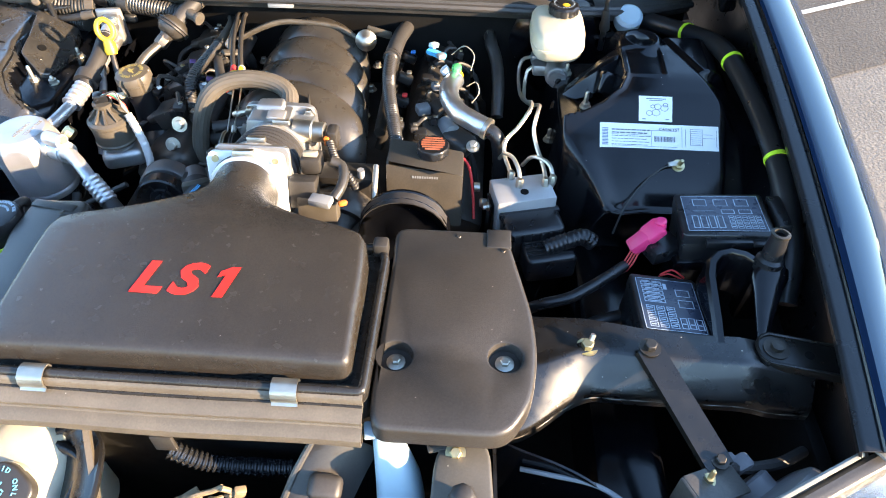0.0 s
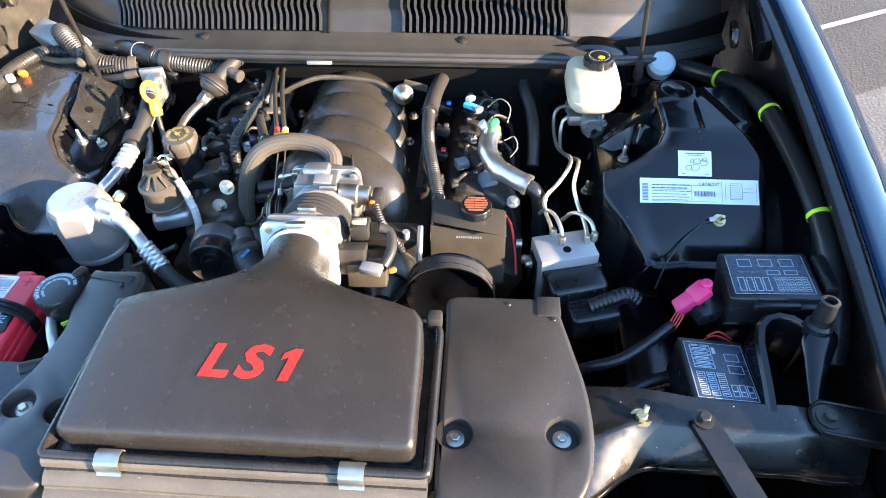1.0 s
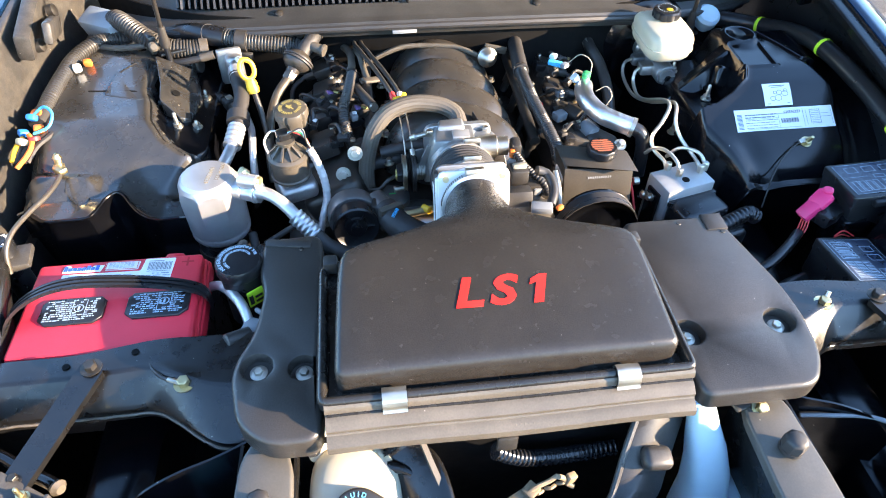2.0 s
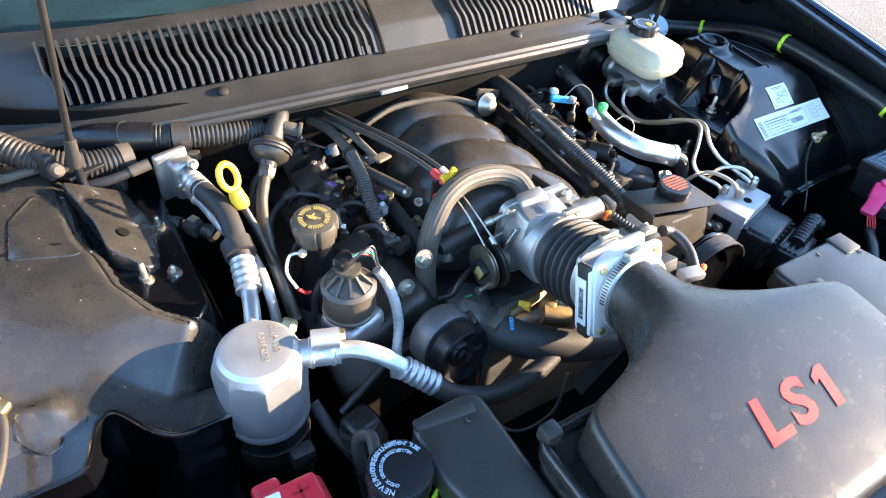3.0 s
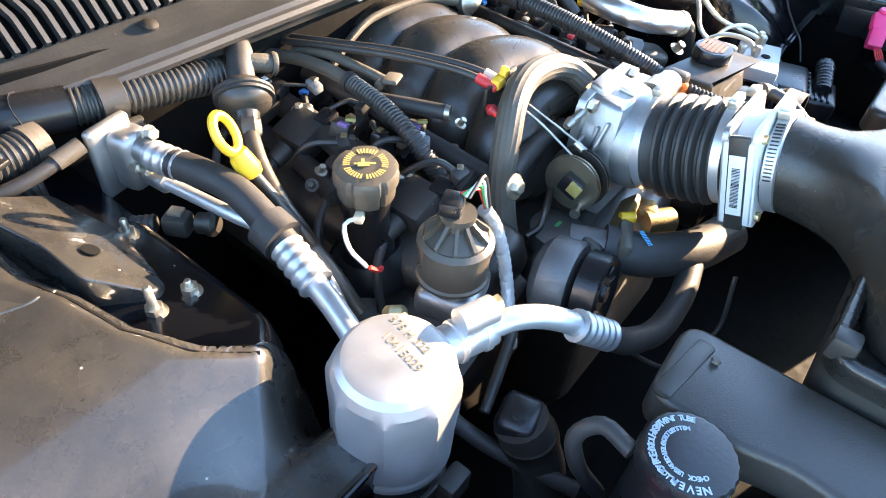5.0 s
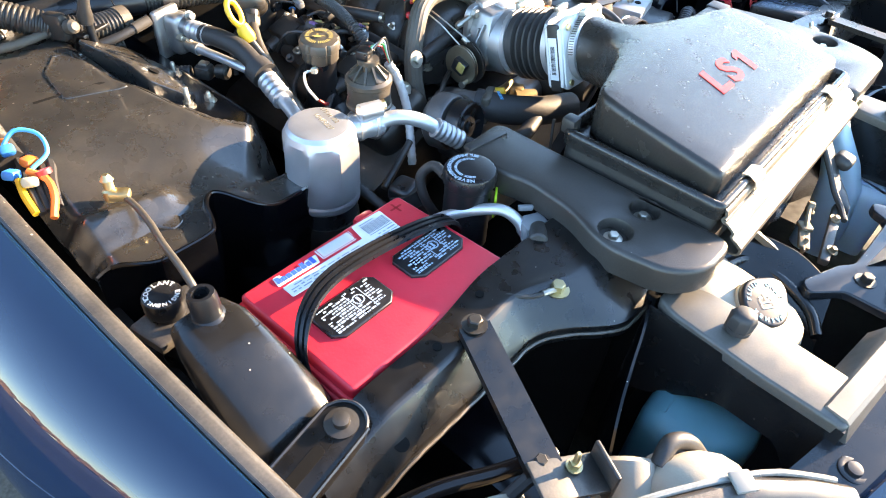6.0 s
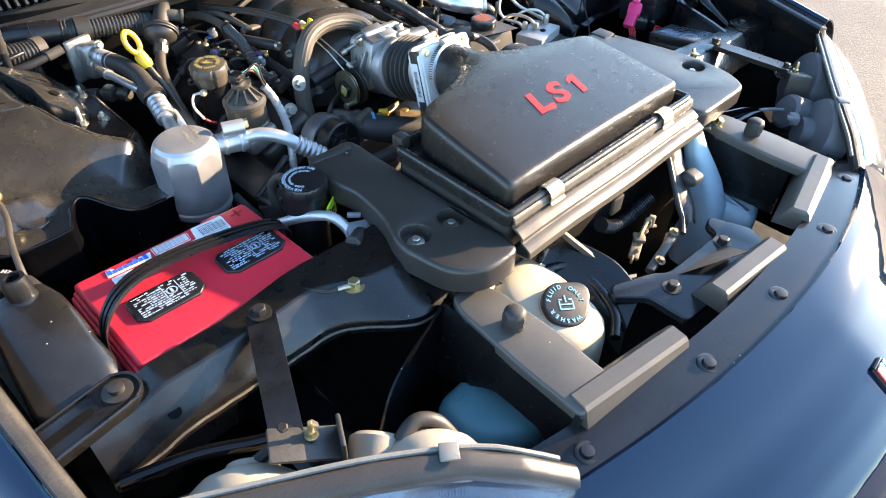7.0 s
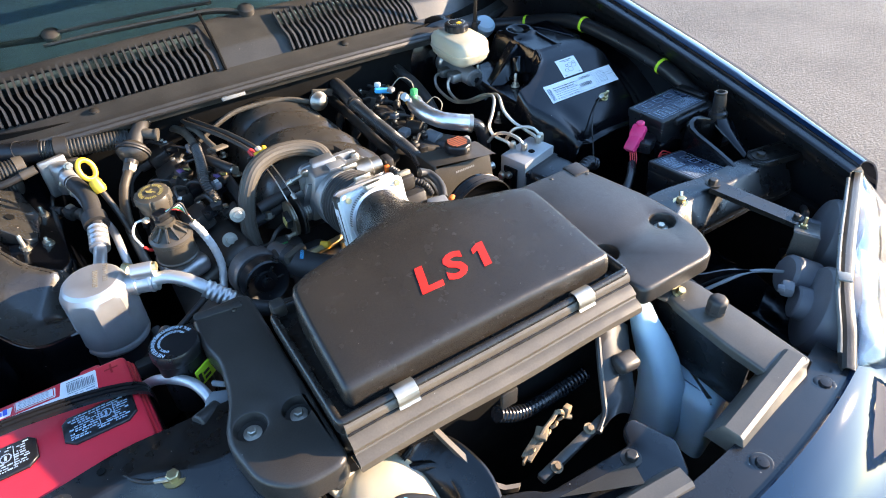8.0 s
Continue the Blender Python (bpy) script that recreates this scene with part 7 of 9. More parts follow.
    hose("conduit", [(0.062, 0.205, 0.865), (0.070, 0.222, 0.872), (0.072, 0.240, 0.878), (0.066, 0.260, 0.884), (0.050, 0.262, 0.890)], 0.008, LOOM, "short dusty lead beside the air meter", "wiring")
    q = thing("red_plug", "orange-red plug end beside the air meter", "connector", (0.078, 0.20, 0.86))
    part("plug", box((0.076, 0.200, 0.862), (0.014, 0.009, 0.009), (0, 0, 25), 0.004), ORANGE, q)
    part("grey_tail", box((0.045, 0.196, 0.868), (0.034, 0.020, 0.012), (0, 0, -12), 0.003), GREYPL, q)
    hose("steel_pipe", [(0.105, 0.330, 0.830), (0.106, 0.300, 0.815), (0.106, 0.275, 0.790), (0.112, 0.258, 0.765), (0.13, 0.25, 0.755)], 0.005, STEEL, "thin pale steel pipe by the steering reservoir", "pipe")
    hose("cooling_pipe", [(-0.20, 0.43, 0.820), (-0.14, 0.435, 0.828), (-0.09, 0.43, 0.83)], 0.011, RUBBER, "black pipe stub below the breather hose", "pipe", group="rubber pipes")
    hose("cooling_pipe", [(-0.215, 0.44, 0.790), (-0.15, 0.445, 0.800), (-0.09, 0.44, 0.805)], 0.014, RUBBER, "thick black pipe below the breather hose", "pipe", group="rubber pipes")


build_front_drive()


# ---- radiator cap, coolant cap and the corner behind the battery ----
def printed_cap(name, c, r, words, inner, start, base_mat, ink, label, cat, size):
    t = thing(name, label, cat, (c[0], c[1], c[2] - 0.1))
    part("neck", lathe([(r * 0.95, -0.115), (r * 0.92, -0.03), (r * 0.88, -0.016)], c, (0, 0, 1), 28), CAPBLACK, t)
    cap = part("cap", lathe([(r, -0.020), (r * 1.02, -0.018), (r * 1.02, -0.004), (r * 0.96, 0.0), (r * 0.90, 0.0005), (0.0, 0.0005)], c, (0, 0, 1), 48, (2, 0.03)), CAPBLACK, t, "black ridged cap with pale words")
    m = Matrix.Translation((c[0], c[1], c[2] + 0.0008))
    for w, s, sw, rad, sz in words:
        ring_words(w, rad, sz, m, ink, cap, s, sw)
    return t


t = printed_cap("radiator_filler", (-0.421, 0.140, 0.862), 0.0335, (("NEVER OPEN HOT", 225, -150, 0.0265, 0.0075), ("CHECK LEVEL IN BOTTLE", 235, -170, 0.0185, 0.0048), ("ALLOW TO COOL AND VENT TUBE", 180, -160, 0.0265, 0.0060), ("SEALED CLOSED SYSTEM", 180, -150, 0.0185, 0.0045)), None, 0, CAPBLACK, PALEINK, "black radiator cap with pale ring lettering", "radiator cap", 0.006)
part("overflow_tube", tube([(-0.430, 0.172, 0.838), (-0.423, 0.199, 0.835), (-0.432, 0.213, 0.815), (-0.434, 0.202, 0.785), (-0.423, 0.182, 0.750)], 0.007, 10), RUBBER, t)
part("green_tag", box((-0.398, 0.112, 0.812), (0.003, 0.034, 0.030), (0, 0, -55), 0.0008), LIME, t)
part("tag_print", bars([(-0.012, -0.009, 0.006, 0.018), (-0.003, -0.009, 0.012, 0.005), (-0.003, 0.0, 0.012, 0.005)], pose(-0.3995, 0.1085, 0.812, 90, 0, 35)), INK, t)
p = hose("aluminium_pipe", [(-0.52, 0.150, 0.772), (-0.475, 0.158, 0.790), (-0.450, 0.135, 0.808), (-0.430, 0.105, 0.822), (-0.416, 0.082, 0.824), (-0.408, 0.060, 0.808), (-0.414, 0.040, 0.785), (-0.42, 0.025, 0.755)], 0.0075, ALU, "bent bare aluminium pipe beside the battery", "pipe")
part("plug_block", box((-0.398, 0.050, 0.806), (0.036, 0.030, 0.026), (0, 0, -25), 0.006), GREYPL, p)
part("plug_end", lathe([(0.0115, 0), (0.0115, 0.034), (0.009, 0.036)], (-0.404, 0.038, 0.815), (-0.8, -0.5, 0.25), 18), PLASTIC, p)
part("wire_clip", box((-0.390, 0.070, 0.822), (0.020, 0.006, 0.008), (0, 0, -40), 0.002), GREYPL, p)
t = printed_cap("coolant_filler", (-0.792, 0.232, 0.848), 0.0205, (("COOLANT", 160, -140, 0.0150, 0.0072), ("ENGINE", 330, -100, 0.0150, 0.0066), ("ONLY", 225, -55, 0.0150, 0.0062)), None, 0, CAPBLACK, WIREWHITE, "black coolant cap with white lettering", "coolant cap", 0.006)
part("cap_shelf", box((-0.790, 0.225, 0.815), (0.075, 0.050, 0.014), (0, 0, 10), 0.005), DUSTY, t)


def build_bottle(label):
    """Black blow-moulded bottle with a ridged tube neck."""
    b = thing("vacuum_bottle", label, "bottle", (CX - 0.735, 0.08, 0.62))
    secs = []
    for y, z, wx, h in ((0.182, 0.858, 0.020, 0.02), (0.176, 0.866, 0.030, 0.03), (0.150, 0.868, 0.038, 0.040), (0.120, 0.862, 0.042, 0.060), (0.085, 0.848, 0.047, 0.085), (0.055, 0.833, 0.050, 0.10), (0.034, 0.820, 0.052, 0.11), (0.022, 0.806, 0.050, 0.10)):
        cx = CX - 0.735
        secs.append([(cx + wx * math.copysign(abs(math.cos(a)) ** 0.6, math.cos(a)), y, z - h * 0.5 + h * 0.5 * math.copysign(abs(math.sin(a)) ** 0.6, math.sin(a))) for a in (2 * math.pi * i / 28 for i in range(28))])
    part("bottle", loft(secs), MOULDED, b)
    c = Vector((CX - 0.731, 0.160, 0.846))
    ax = (0, 0.12, 1)
    part("neck", lathe([(0.024, -0.012), (0.019, -0.006), (0.023, -0.002), (0.023, 0.001), (0.017, 0.004), (0.021, 0.008), (0.021, 0.011), (0.0155, 0.014), (0.0185, 0.018), (0.0145, 0.022), (0.0140, 0.042), (0.0125, 0.048), (0.0085, 0.048), (0.0075, 0.030), (0.0, 0.030)], c, ax, 26), CAPBLACK, b)
    # dark disc paints the shade inside the mounting hole
    part("mount_shade_disc", lathe([(0.005, 0), (0.005, 0.001)], (c.x + 0.026, 0.128, 0.858), (0.4, 0.1, 1), 12), DARKCAV, b)
    # filler block below the bottle, coloured near-black for the shade there
    part("carrier", box((c.x, 0.06, 0.70), (0.10, 0.14, 0.16), (0, 0, 0), 0.02), DARKCAV, b)


build_bottle("black moulded bottle with a ridged neck beside the battery")


def build_stop():
    """A tapered black bracket with a rubber stop on the driver's side."""
    b = thing("stop_bracket", "black tapered bracket carrying a bright-ringed stop", "bracket", (0.670, 0.10, 0.74))
    c = Vector((0.670, 0.123, 0.864))
    ax = (0, 0.12, 1)
    part("boot", lathe([(0.019, -0.012), (0.018, 0.004), (0.014, 0.008), (0.0125, 0.030), (0.0115, 0.040), (0.011, 0.044), (0.007, 0.044), (0.006, 0.030), (0.0, 0.030)], c, ax, 24), CAPBLACK, b)
    part("steel_ring", lathe([(0.0078, 0.038), (0.0122, 0.044), (0.0122, 0.047), (0.0085, 0.048), (0.0075, 0.036)], c, ax, 22), DARKSTEEL, b)
    secs = []
    for t, w, d in ((0.0, 0.024, 0.012), (0.12, 0.025, 0.012), (0.30, 0.019, 0.008), (0.65, 0.013, 0.006), (1.0, 0.007, 0.006)):
        p = c + Vector((0.002 - 0.022 * t, -0.010 - 0.086 * t, -0.010 - 0.036 * t))
        secs.append([p + Vector((w * math.cos(q), 0, d * math.sin(q))) for q in (2 * math.pi * i / 20 for i in range(20))])
    part("tapered_arm", loft(secs), SHEET, b, "glossy tapered arm")
    part("foot", box((0.676, 0.128, 0.80), (0.045, 0.030, 0.11), (0, 0, 0), 0.008), SHEET, b)


build_stop()

b = thing("guard_stud", "tan fitting on a stud with a curved grey tube", "fitting", (-0.75, 0.41, 0.84))
part("fitting", join(lathe([(0.009, 0), (0.009, 0.012), (0.006, 0.014), (0.006, 0.024), (0.008, 0.025), (0.004, 0.032)], (-0.750, 0.408, 0.842), (0.1, 0.2, 1), 12), box((-0.744, 0.398, 0.852), (0.024, 0.016, 0.012), (0, 0, -40), 0.004)), BOLT, b)
part("tube", tube([(-0.742, 0.398, 0.850), (-0.741, 0.370, 0.850), (-0.746, 0.330, 0.852), (-0.756, 0.285, 0.858), (-0.764, 0.235, 0.862), (-0.768, 0.205, 0.850), (-0.770, 0.190, 0.82)], 0.0040, 10), SOOTPIPE, b)


# ---- wiring along the passenger fender ----
def build_side_wiring():
    w = thing("fender_loom", "dusty wiring loom along the fender with orange and blue plugs", "wiring", (-0.8, 0.55, 0.86))
    part("loom", tube([(-0.700, 0.800, 0.880), (-0.750, 0.770, 0.895), (-0.785, 0.715, 0.892), (-0.796, 0.650, 0.886), (-0.802, 0.590, 0.880), (-0.806, 0.545, 0.872)], 0.0145, 14, ribs=(0.006, 0.0016)), LOOM, w)
    part("sleeve_end", tube([(-0.806, 0.548, 0.872), (-0.808, 0.515, 0.868)], 0.016, 14), RUBBER, w)
    for i in range(4):
        part("black_lead", tube([(-0.800 + 0.006 * i, 0.520, 0.868), (-0.806 + 0.010 * i, 0.490, 0.866), (-0.815 + 0.008 * i, 0.450, 0.866), (-0.820 + 0.006 * i, 0.42, 0.855)], 0.0045, 6), RUBBER, w)
    for i, (c, mt) in enumerate((((-0.808, 0.528, 0.884), ORANGE), ((-0.796, 0.490, 0.876), ORANGE), ((-0.820, 0.482, 0.874), BLUEPL), ((-0.812, 0.452, 0.876), WHITE), ((-0.808, 0.508, 0.888), BLUEPL), ((-0.758, 0.690, 0.890), ORANGE), ((-0.772, 0.668, 0.892), WIREWHITE))):
        part("plug", box(c, (0.017, 0.016, 0.012), (0, 12 * i, 20 * i), 0.004), mt, w)
    part("blue_lead", tube([(-0.812, 0.520, 0.884), (-0.790, 0.525, 0.898), (-0.772, 0.508, 0.894), (-0.776, 0.485, 0.882), (-0.800, 0.475, 0.876)], 0.0026, 8), SKYWIRE, w)
    part("orange_lead", tube([(-0.806, 0.470, 0.878), (-0.796, 0.450, 0.874), (-0.800, 0.428, 0.866), (-0.815, 0.405, 0.855)], 0.0042, 8), ORANGE, w)
    part("yellow_lead", tube([(-0.818, 0.470, 0.872), (-0.824, 0.445, 0.868), (-0.826, 0.42, 0.858)], 0.0042, 8), YELLOW, w)
    part("red_ring", lathe([(0.009, 0), (0.009, 0.006)], (-0.794, 0.458, 0.874), (0, 0.5, 1), 14), REDWIRE, w)
    r = thing("relay_box", "pale grey relay box on the firewall corner", "relay box", (-0.73, 0.845, 0.86))
    part("case", box((-0.752, 0.825, 0.900), (0.085, 0.050, 0.056), (20, 0, -30), 0.006), mat("pale_grey_case", (0.24, 0.28, 0.32), 0.4), r)
    part("case", box((-0.700, 0.825, 0.885), (0.050, 0.036, 0.032), (20, 0, -38), 0.005), GREYPL, r)
    part("case_slot", box((-0.757, 0.803, 0.915), (0.055, 0.004, 0.010), (20, 0, -30), 0.001), INK, r)
    hg = thing("hinge_bracket", "dusty black hood hinge on the fender", "hinge", (-0.83, 0.70, 0.95))
    part("arm", box((-0.835, 0.740, 0.985), (0.030, 0.26, 0.055), (10, 12, 8), 0.008), DUSTY, hg)
    part("link", box((-0.800, 0.700, 0.960), (0.016, 0.16, 0.040), (-18, 10, 14), 0.006), DUSTY, hg)
    for y, z in ((0.64, 0.955), (0.74, 0.975), (0.82, 0.985)):
        part("pivot", lathe([(0.012, 0), (0.012, 0.012), (0.007, 0.014)], (-0.812, y, z), (1, 0, 0.2), 16), DARKSTEEL, hg)


build_side_wiring()


# ---- black header panel behind the painted nose ----
def head_z(dx):
    return 0.803 - 0.15 * dx * dx


def build_header():
    h = thing("header_panel", "dusty black plastic header panel with three ribs", "header panel", (CX, -0.36, 0.75))

    def strip(u, v):
        dx = -0.435 + 0.87 * u
        y = cut_y(dx) - 0.004 + 0.062 * v
        return (CX + dx, y, head_z(dx) - 0.006 - 0.003 * sstep(0.3, 1.0, v))
    part("front_strip", sheet(strip, 60, 10, 0.004), HEADER, h)
    for k, (x0, y0, x1, y1, z0) in enumerate(((-0.402, -0.330, -0.226, -0.356, 0.803), (-0.118, -0.352, 0.034, -0.366, 0.800), (0.122, -0.360, 0.300, -0.326, 0.805))):
        a, b = Vector((x0, y0, z0)), Vector((x1, y1, z0))
        d = (b - a).normalized()
        s = Vector((-d.y, d.x, 0))
        secs = []
        for t, k2 in ((-0.012, 0.0), (-0.004, 0.75), (0.0, 0.95), (0.006, 1.0), (0.5, 1.0), (0.994, 1.0), (1.0, 0.95), (1.004, 0.75), (1.012, 0.0)):
            p = a + (b - a) * t
            hh = 0.036 * k2
            w = 0.012
            secs.append([p + s * 0.030 + Vector((0, 0, -0.036)), p + s * (w + 0.003) + Vector((0, 0, -0.036 + hh * 0.88)), p + s * (w - 0.002) + Vector((0, 0, -0.036 + hh)),
                         p - s * (w - 0.002) + Vector((0, 0, -0.036 + hh)), p - s * (w + 0.003) + Vector((0, 0, -0.036 + hh * 0.90)), p - s * 0.026 + Vector((0, 0, -0.036))])
        part("raised_rib", loft(secs), BLEACHED, h, "sun-bleached raised rib", angle=30)
    # middle plate with its two fingers
    mid = fillet([(-0.165, -0.345), (0.060, -0.360), (0.085, -0.315), (0.062, -0.255), (0.040, -0.262), (0.030, -0.285), (-0.100, -0.278), (-0.118, -0.262), (-0.185, -0.235), (-0.202, -0.250), (-0.165, -0.285)], 0.010)
    part("middle_plate", plate(mid, 0.752, 0.764, 0.003), HEADER, h)
    part("triangle_gusset", loft([[(-0.095, -0.290, 0.764), (0.015, -0.305, 0.764), (-0.01, -0.345, 0.790)], [(-0.090, -0.294, 0.766), (0.012, -0.308, 0.766), (-0.012, -0.346, 0.794)]]), BLEACHED, h)
    for x, y in ((-0.126, -0.298), (0.016, -0.301)):
        part("plate_bolt", hexbolt((x, y, 0.764), r=0.008, h=0.010), DARKSTEEL, h)
    for dx in (-0.378, -0.186, -0.016, 0.175, 0.360):
        y = cut_y(dx) + 0.021
        part("push_fastener", join(lathe([(0.0150, 0), (0.0150, 0.0018), (0.0125, 0.0030), (0.0085, 0.0022), (0.0075, 0.0060), (0.004, 0.0065)], (CX + dx, y, head_z(dx) - 0.0085), (0, -0.05, 1), 22)), CAPBLACK, h, "round black fastener")
    return h


build_header()


def build_arm(side, label):
    """The side carrier with its rubber bump stop."""
    a = thing("lamp_carrier", label, "carrier", (CX + side * 0.33, -0.22, 0.70), group="lamp carriers")
    o = [(0.362, -0.345), (0.292, -0.345), (0.286, -0.255), (0.288, -0.165), (0.298, -0.128), (0.340, -0.124), (0.352, -0.150), (0.360, -0.245)]
    pts = [(CX + side * x, y) for x, y in o]
    if side < 0:
        pts = pts[::-1]
    part("top_shelf", plate(fillet(pts, 0.010), 0.785, 0.800, 0.004, lift=lambda x, y: 0.006 * sstep(-0.34, -0.15, y)), BLEACHED, a)

    def wall(u, v):
        y = -0.345 + 0.225 * u
        arch = 0.060 + 0.050 * (1 - sstep(0.0, 0.22, u)) + 0.070 * sstep(0.45, 0.95, u)
        return (CX + side * (0.362 - 0.008 * u + 0.010 * v * v), y, 0.795 + 0.004 * u - arch * v)
    part("side_wall", sheet(wall, 24, 8, 0.004), MOULDED, a)

    def inner(u, v):
        y = -0.30 + 0.17 * u
        return (CX + side * (0.289 + 0.006 * v), y, 0.793 - 0.10 * v)
    part("inner_wall", sheet(inner, 12, 4, 0.004), MOULDED, a)
    x = CX + side * 0.322
    part("bump_stop", join(lathe([(0.010, 0), (0.0145, 0.004), (0.0145, 0.010)], (x, -0.211, 0.804), (0, 0, 1), 20), lathe([(0.0145, 0.008), (0.0150, 0.024), (0.0125, 0.029), (0.009, 0.031)], (x, -0.211, 0.804), (0, 0, 1), 8)), RUBBER, a, "grey rubber bump stop")
    return a


build_arm(-1, "dusty black carrier with a rubber bump stop beside the washer tank")
build_arm(1, "sun-bleached black carrier with a rubber bump stop")
rt = thing("relay_tab", "small dusty metal tab with a hex bolt", "bracket", (0.26, -0.15, 0.80))
part("tab", box((0.262, -0.136, 0.805), (0.070, 0.018, 0.006), (0, 0, 16), 0.004), DUSTY, rt)
part("tab_bolt", hexbolt((0.262, -0.152, 0.806), (0, -0.4, 1), 0.007, 0.009), BOLT, rt)


# ---- headlamps ----
LENSEDGE = mat("yellowed_clear_plastic", (0.17, 0.17, 0.155), 0.25, var=0.2)
TEAL = mat("teal_fluid_tank", (0.10, 0.26, 0.30), 0.38, var=0.12, sss=0.2)
def lamp_rim(t):
    """The lamp's rear rim: distance from the centre line, y, z."""
    P = ((0.790, -0.128, 0.838), (0.746, -0.151, 0.836), (0.660, -0.198, 0.834), (0.575, -0.245, 0.830), (0.497, -0.293, 0.822), (0.450, -0.333, 0.805), (0.405, -0.371, 0.777))
    k = t * (len(P) - 1)
    i = min(int(k), len(P) - 2)
    f = k - i
    return Vector([P[i][j] * (1 - f) + P[i + 1][j] * f for j in range(3)])


def build_headlamp(side, label):
    h = thing("headlamp", label, "headlamp", (CX + side * 0.62, -0.25, 0.65), group="headlamps")

    def at(p):
        return Vector((CX + side * p.x, p.y, p.z))
    n = Vector((0.61, -0.79, 0))

    def lens(u, v):
        p = lamp_rim(0.02 + 0.96 * u)
        edge = 1 - (2 * u - 1) ** 6
        q = p + n * (0.019 + 0.085 * v * (0.35 + 0.65 * edge)) + Vector((0, 0, -0.006 - 0.062 * v ** 1.5))
        return at(q)
    ob = part("lens", sheet(lens, 48, 18, 0.004), LENS, h, "clear ribbed lens")
    ob.visible_shadow = False
    parts_list = []
    for i in range(84):
        u = 0.46 + 0.50 * i / 83
        pts = [lens(u, v) + Vector((0, 0, -0.006)) for v in (0.10, 0.35, 0.6, 0.9)]
        parts_list.append(tube(pts, 0.0010, 5, 0.02))
    part("lens_flutes", join(*parts_list), LENS, h)

    def dish(u, v):
        p = lamp_rim(0.03 + 0.94 * u)
        lobes = 0.5 + 0.5 * math.cos(u * 4 * math.pi)
        q = p + n * (0.014 + 0.062 * v) + Vector((0, 0, -0.016 - 0.075 * v - 0.045 * (1 - lobes) * math.sin(math.pi * v)))
        return at(q)
    part("reflector", sheet(dish, 60, 16, 0.003), SILVER, h, "bright lamp reflector")

    def band(u, v):
        p = lamp_rim(u)
        prof = ((-0.004, -0.012), (-0.002, 0.000), (0.003, 0.004), (0.009, 0.003), (0.015, 0.001), (0.019, -0.005), (0.020, -0.012))
        k = v * (len(prof) - 1)
        i = min(int(k), len(prof) - 2)
        f = k - i
        o, dz = (prof[i][j] * (1 - f) + prof[i + 1][j] * f for j in (0, 1))
        return at(p + n * o + Vector((0, 0, dz)))
    part("rubber_band", sheet(band, 48, 18, 0.003), COVERPL, h, "grey rubber seal along the rim")
    part("clear_edge", tube([at(lamp_rim(t) + n * -0.006 + Vector((0, 0, 0.004))) for t in (0.12, 0.3, 0.5, 0.7, 0.85, 0.95)], 0.0032, 8, 0.015), LENSEDGE, h)
    for t in (0.06, 0.64):
        p = lamp_rim(t)
        part("rim_clip", box(at(p + n * 0.002 + Vector((0, 0, 0.010))), (0.020, 0.020, 0.004), (0, 0, side * 38), 0.0015), LENSEDGE, h)
    for c, r in (((0.674, -0.172, 0.754), 0.066), ((0.512, -0.268, 0.750), 0.062)):
        c = Vector(c)
        ax = Vector((side * -0.58, 0.79, 0.20))
        if side > 0:
            r *= 1.12
            part("lamp_bucket", lathe([(r * 1.05, -0.030), (r * 1.02, 0.004), (r * 0.97, 0.010), (r * 0.80, 0.014), (r * 0.42, 0.016), (r * 0.40, 0.017), (r * 0.39, 0.034), (r * 0.34, 0.037)], at(c), ax, 32), LAMPGREY, h, "grey flat-backed lamp housing")
            part("socket_stub", join(box(at(c + Vector((-0.030, 0.040, 0.030))), (0.026, 0.020, 0.018), (0, 0, 30), 0.005), box(at(c + Vector((-0.042, 0.044, 0.034))), (0.012, 0.012, 0.010), (0, 0, 30), 0.003)), LAMPGREY, h)
            continue
        k = 1.0
        part("lamp_bucket", lathe([(r * 1.04, -0.020), (r * 1.03, -0.005 * k), (r, 0.012 * k), (r * 0.93, 0.026 * k), (r * 0.78, 0.038 * k), (r * 0.55, 0.046 * k), (r * 0.44, 0.048 * k), (r * 0.42, 0.055 * k)], at(c), ax, 32), TAN, h, "tan rounded lamp housing")
    part("bulb_housing", lathe([(0.034, 0), (0.034, 0.045), (0.028, 0.050)], at(Vector((0.560, -0.226, 0.752))), (side * -0.75, 0.6, 0.35), 20), TAN if side < 0 else LAMPGREY, h)
    if side < 0:
        part("bulb_plug", tube([at(Vector(q)) for q in ((0.520, -0.225, 0.788), (0.495, -0.222, 0.796), (0.475, -0.234, 0.788), (0.465, -0.250, 0.766))], 0.009, 10), PLASTIC, h, "short black plug lead")
    part("adjuster_plate", box(at(Vector((0.600, -0.172, 0.812))), (0.075, 0.040, 0.005), (0, 18, side * 28), 0.002), DUSTY, h)
    part("adjuster_plate", box(at(Vector((0.568, -0.190, 0.800))), (0.005, 0.040, 0.050), (0, 0, side * 28), 0.002), DUSTY, h)
    part("adjuster_screw", stud(at(Vector((0.590, -0.170, 0.815))), (0, 0, 1), 0.003, 0.022), BOLT, h)
    part("adjuster_rod", tube([at(Vector(q)) for q in ((0.615, -0.145, 0.800), (0.65, -0.135, 0.780), (0.70, -0.118, 0.765), (0.745, -0.09, 0.745))], 0.007, 8), RUBBER, h)
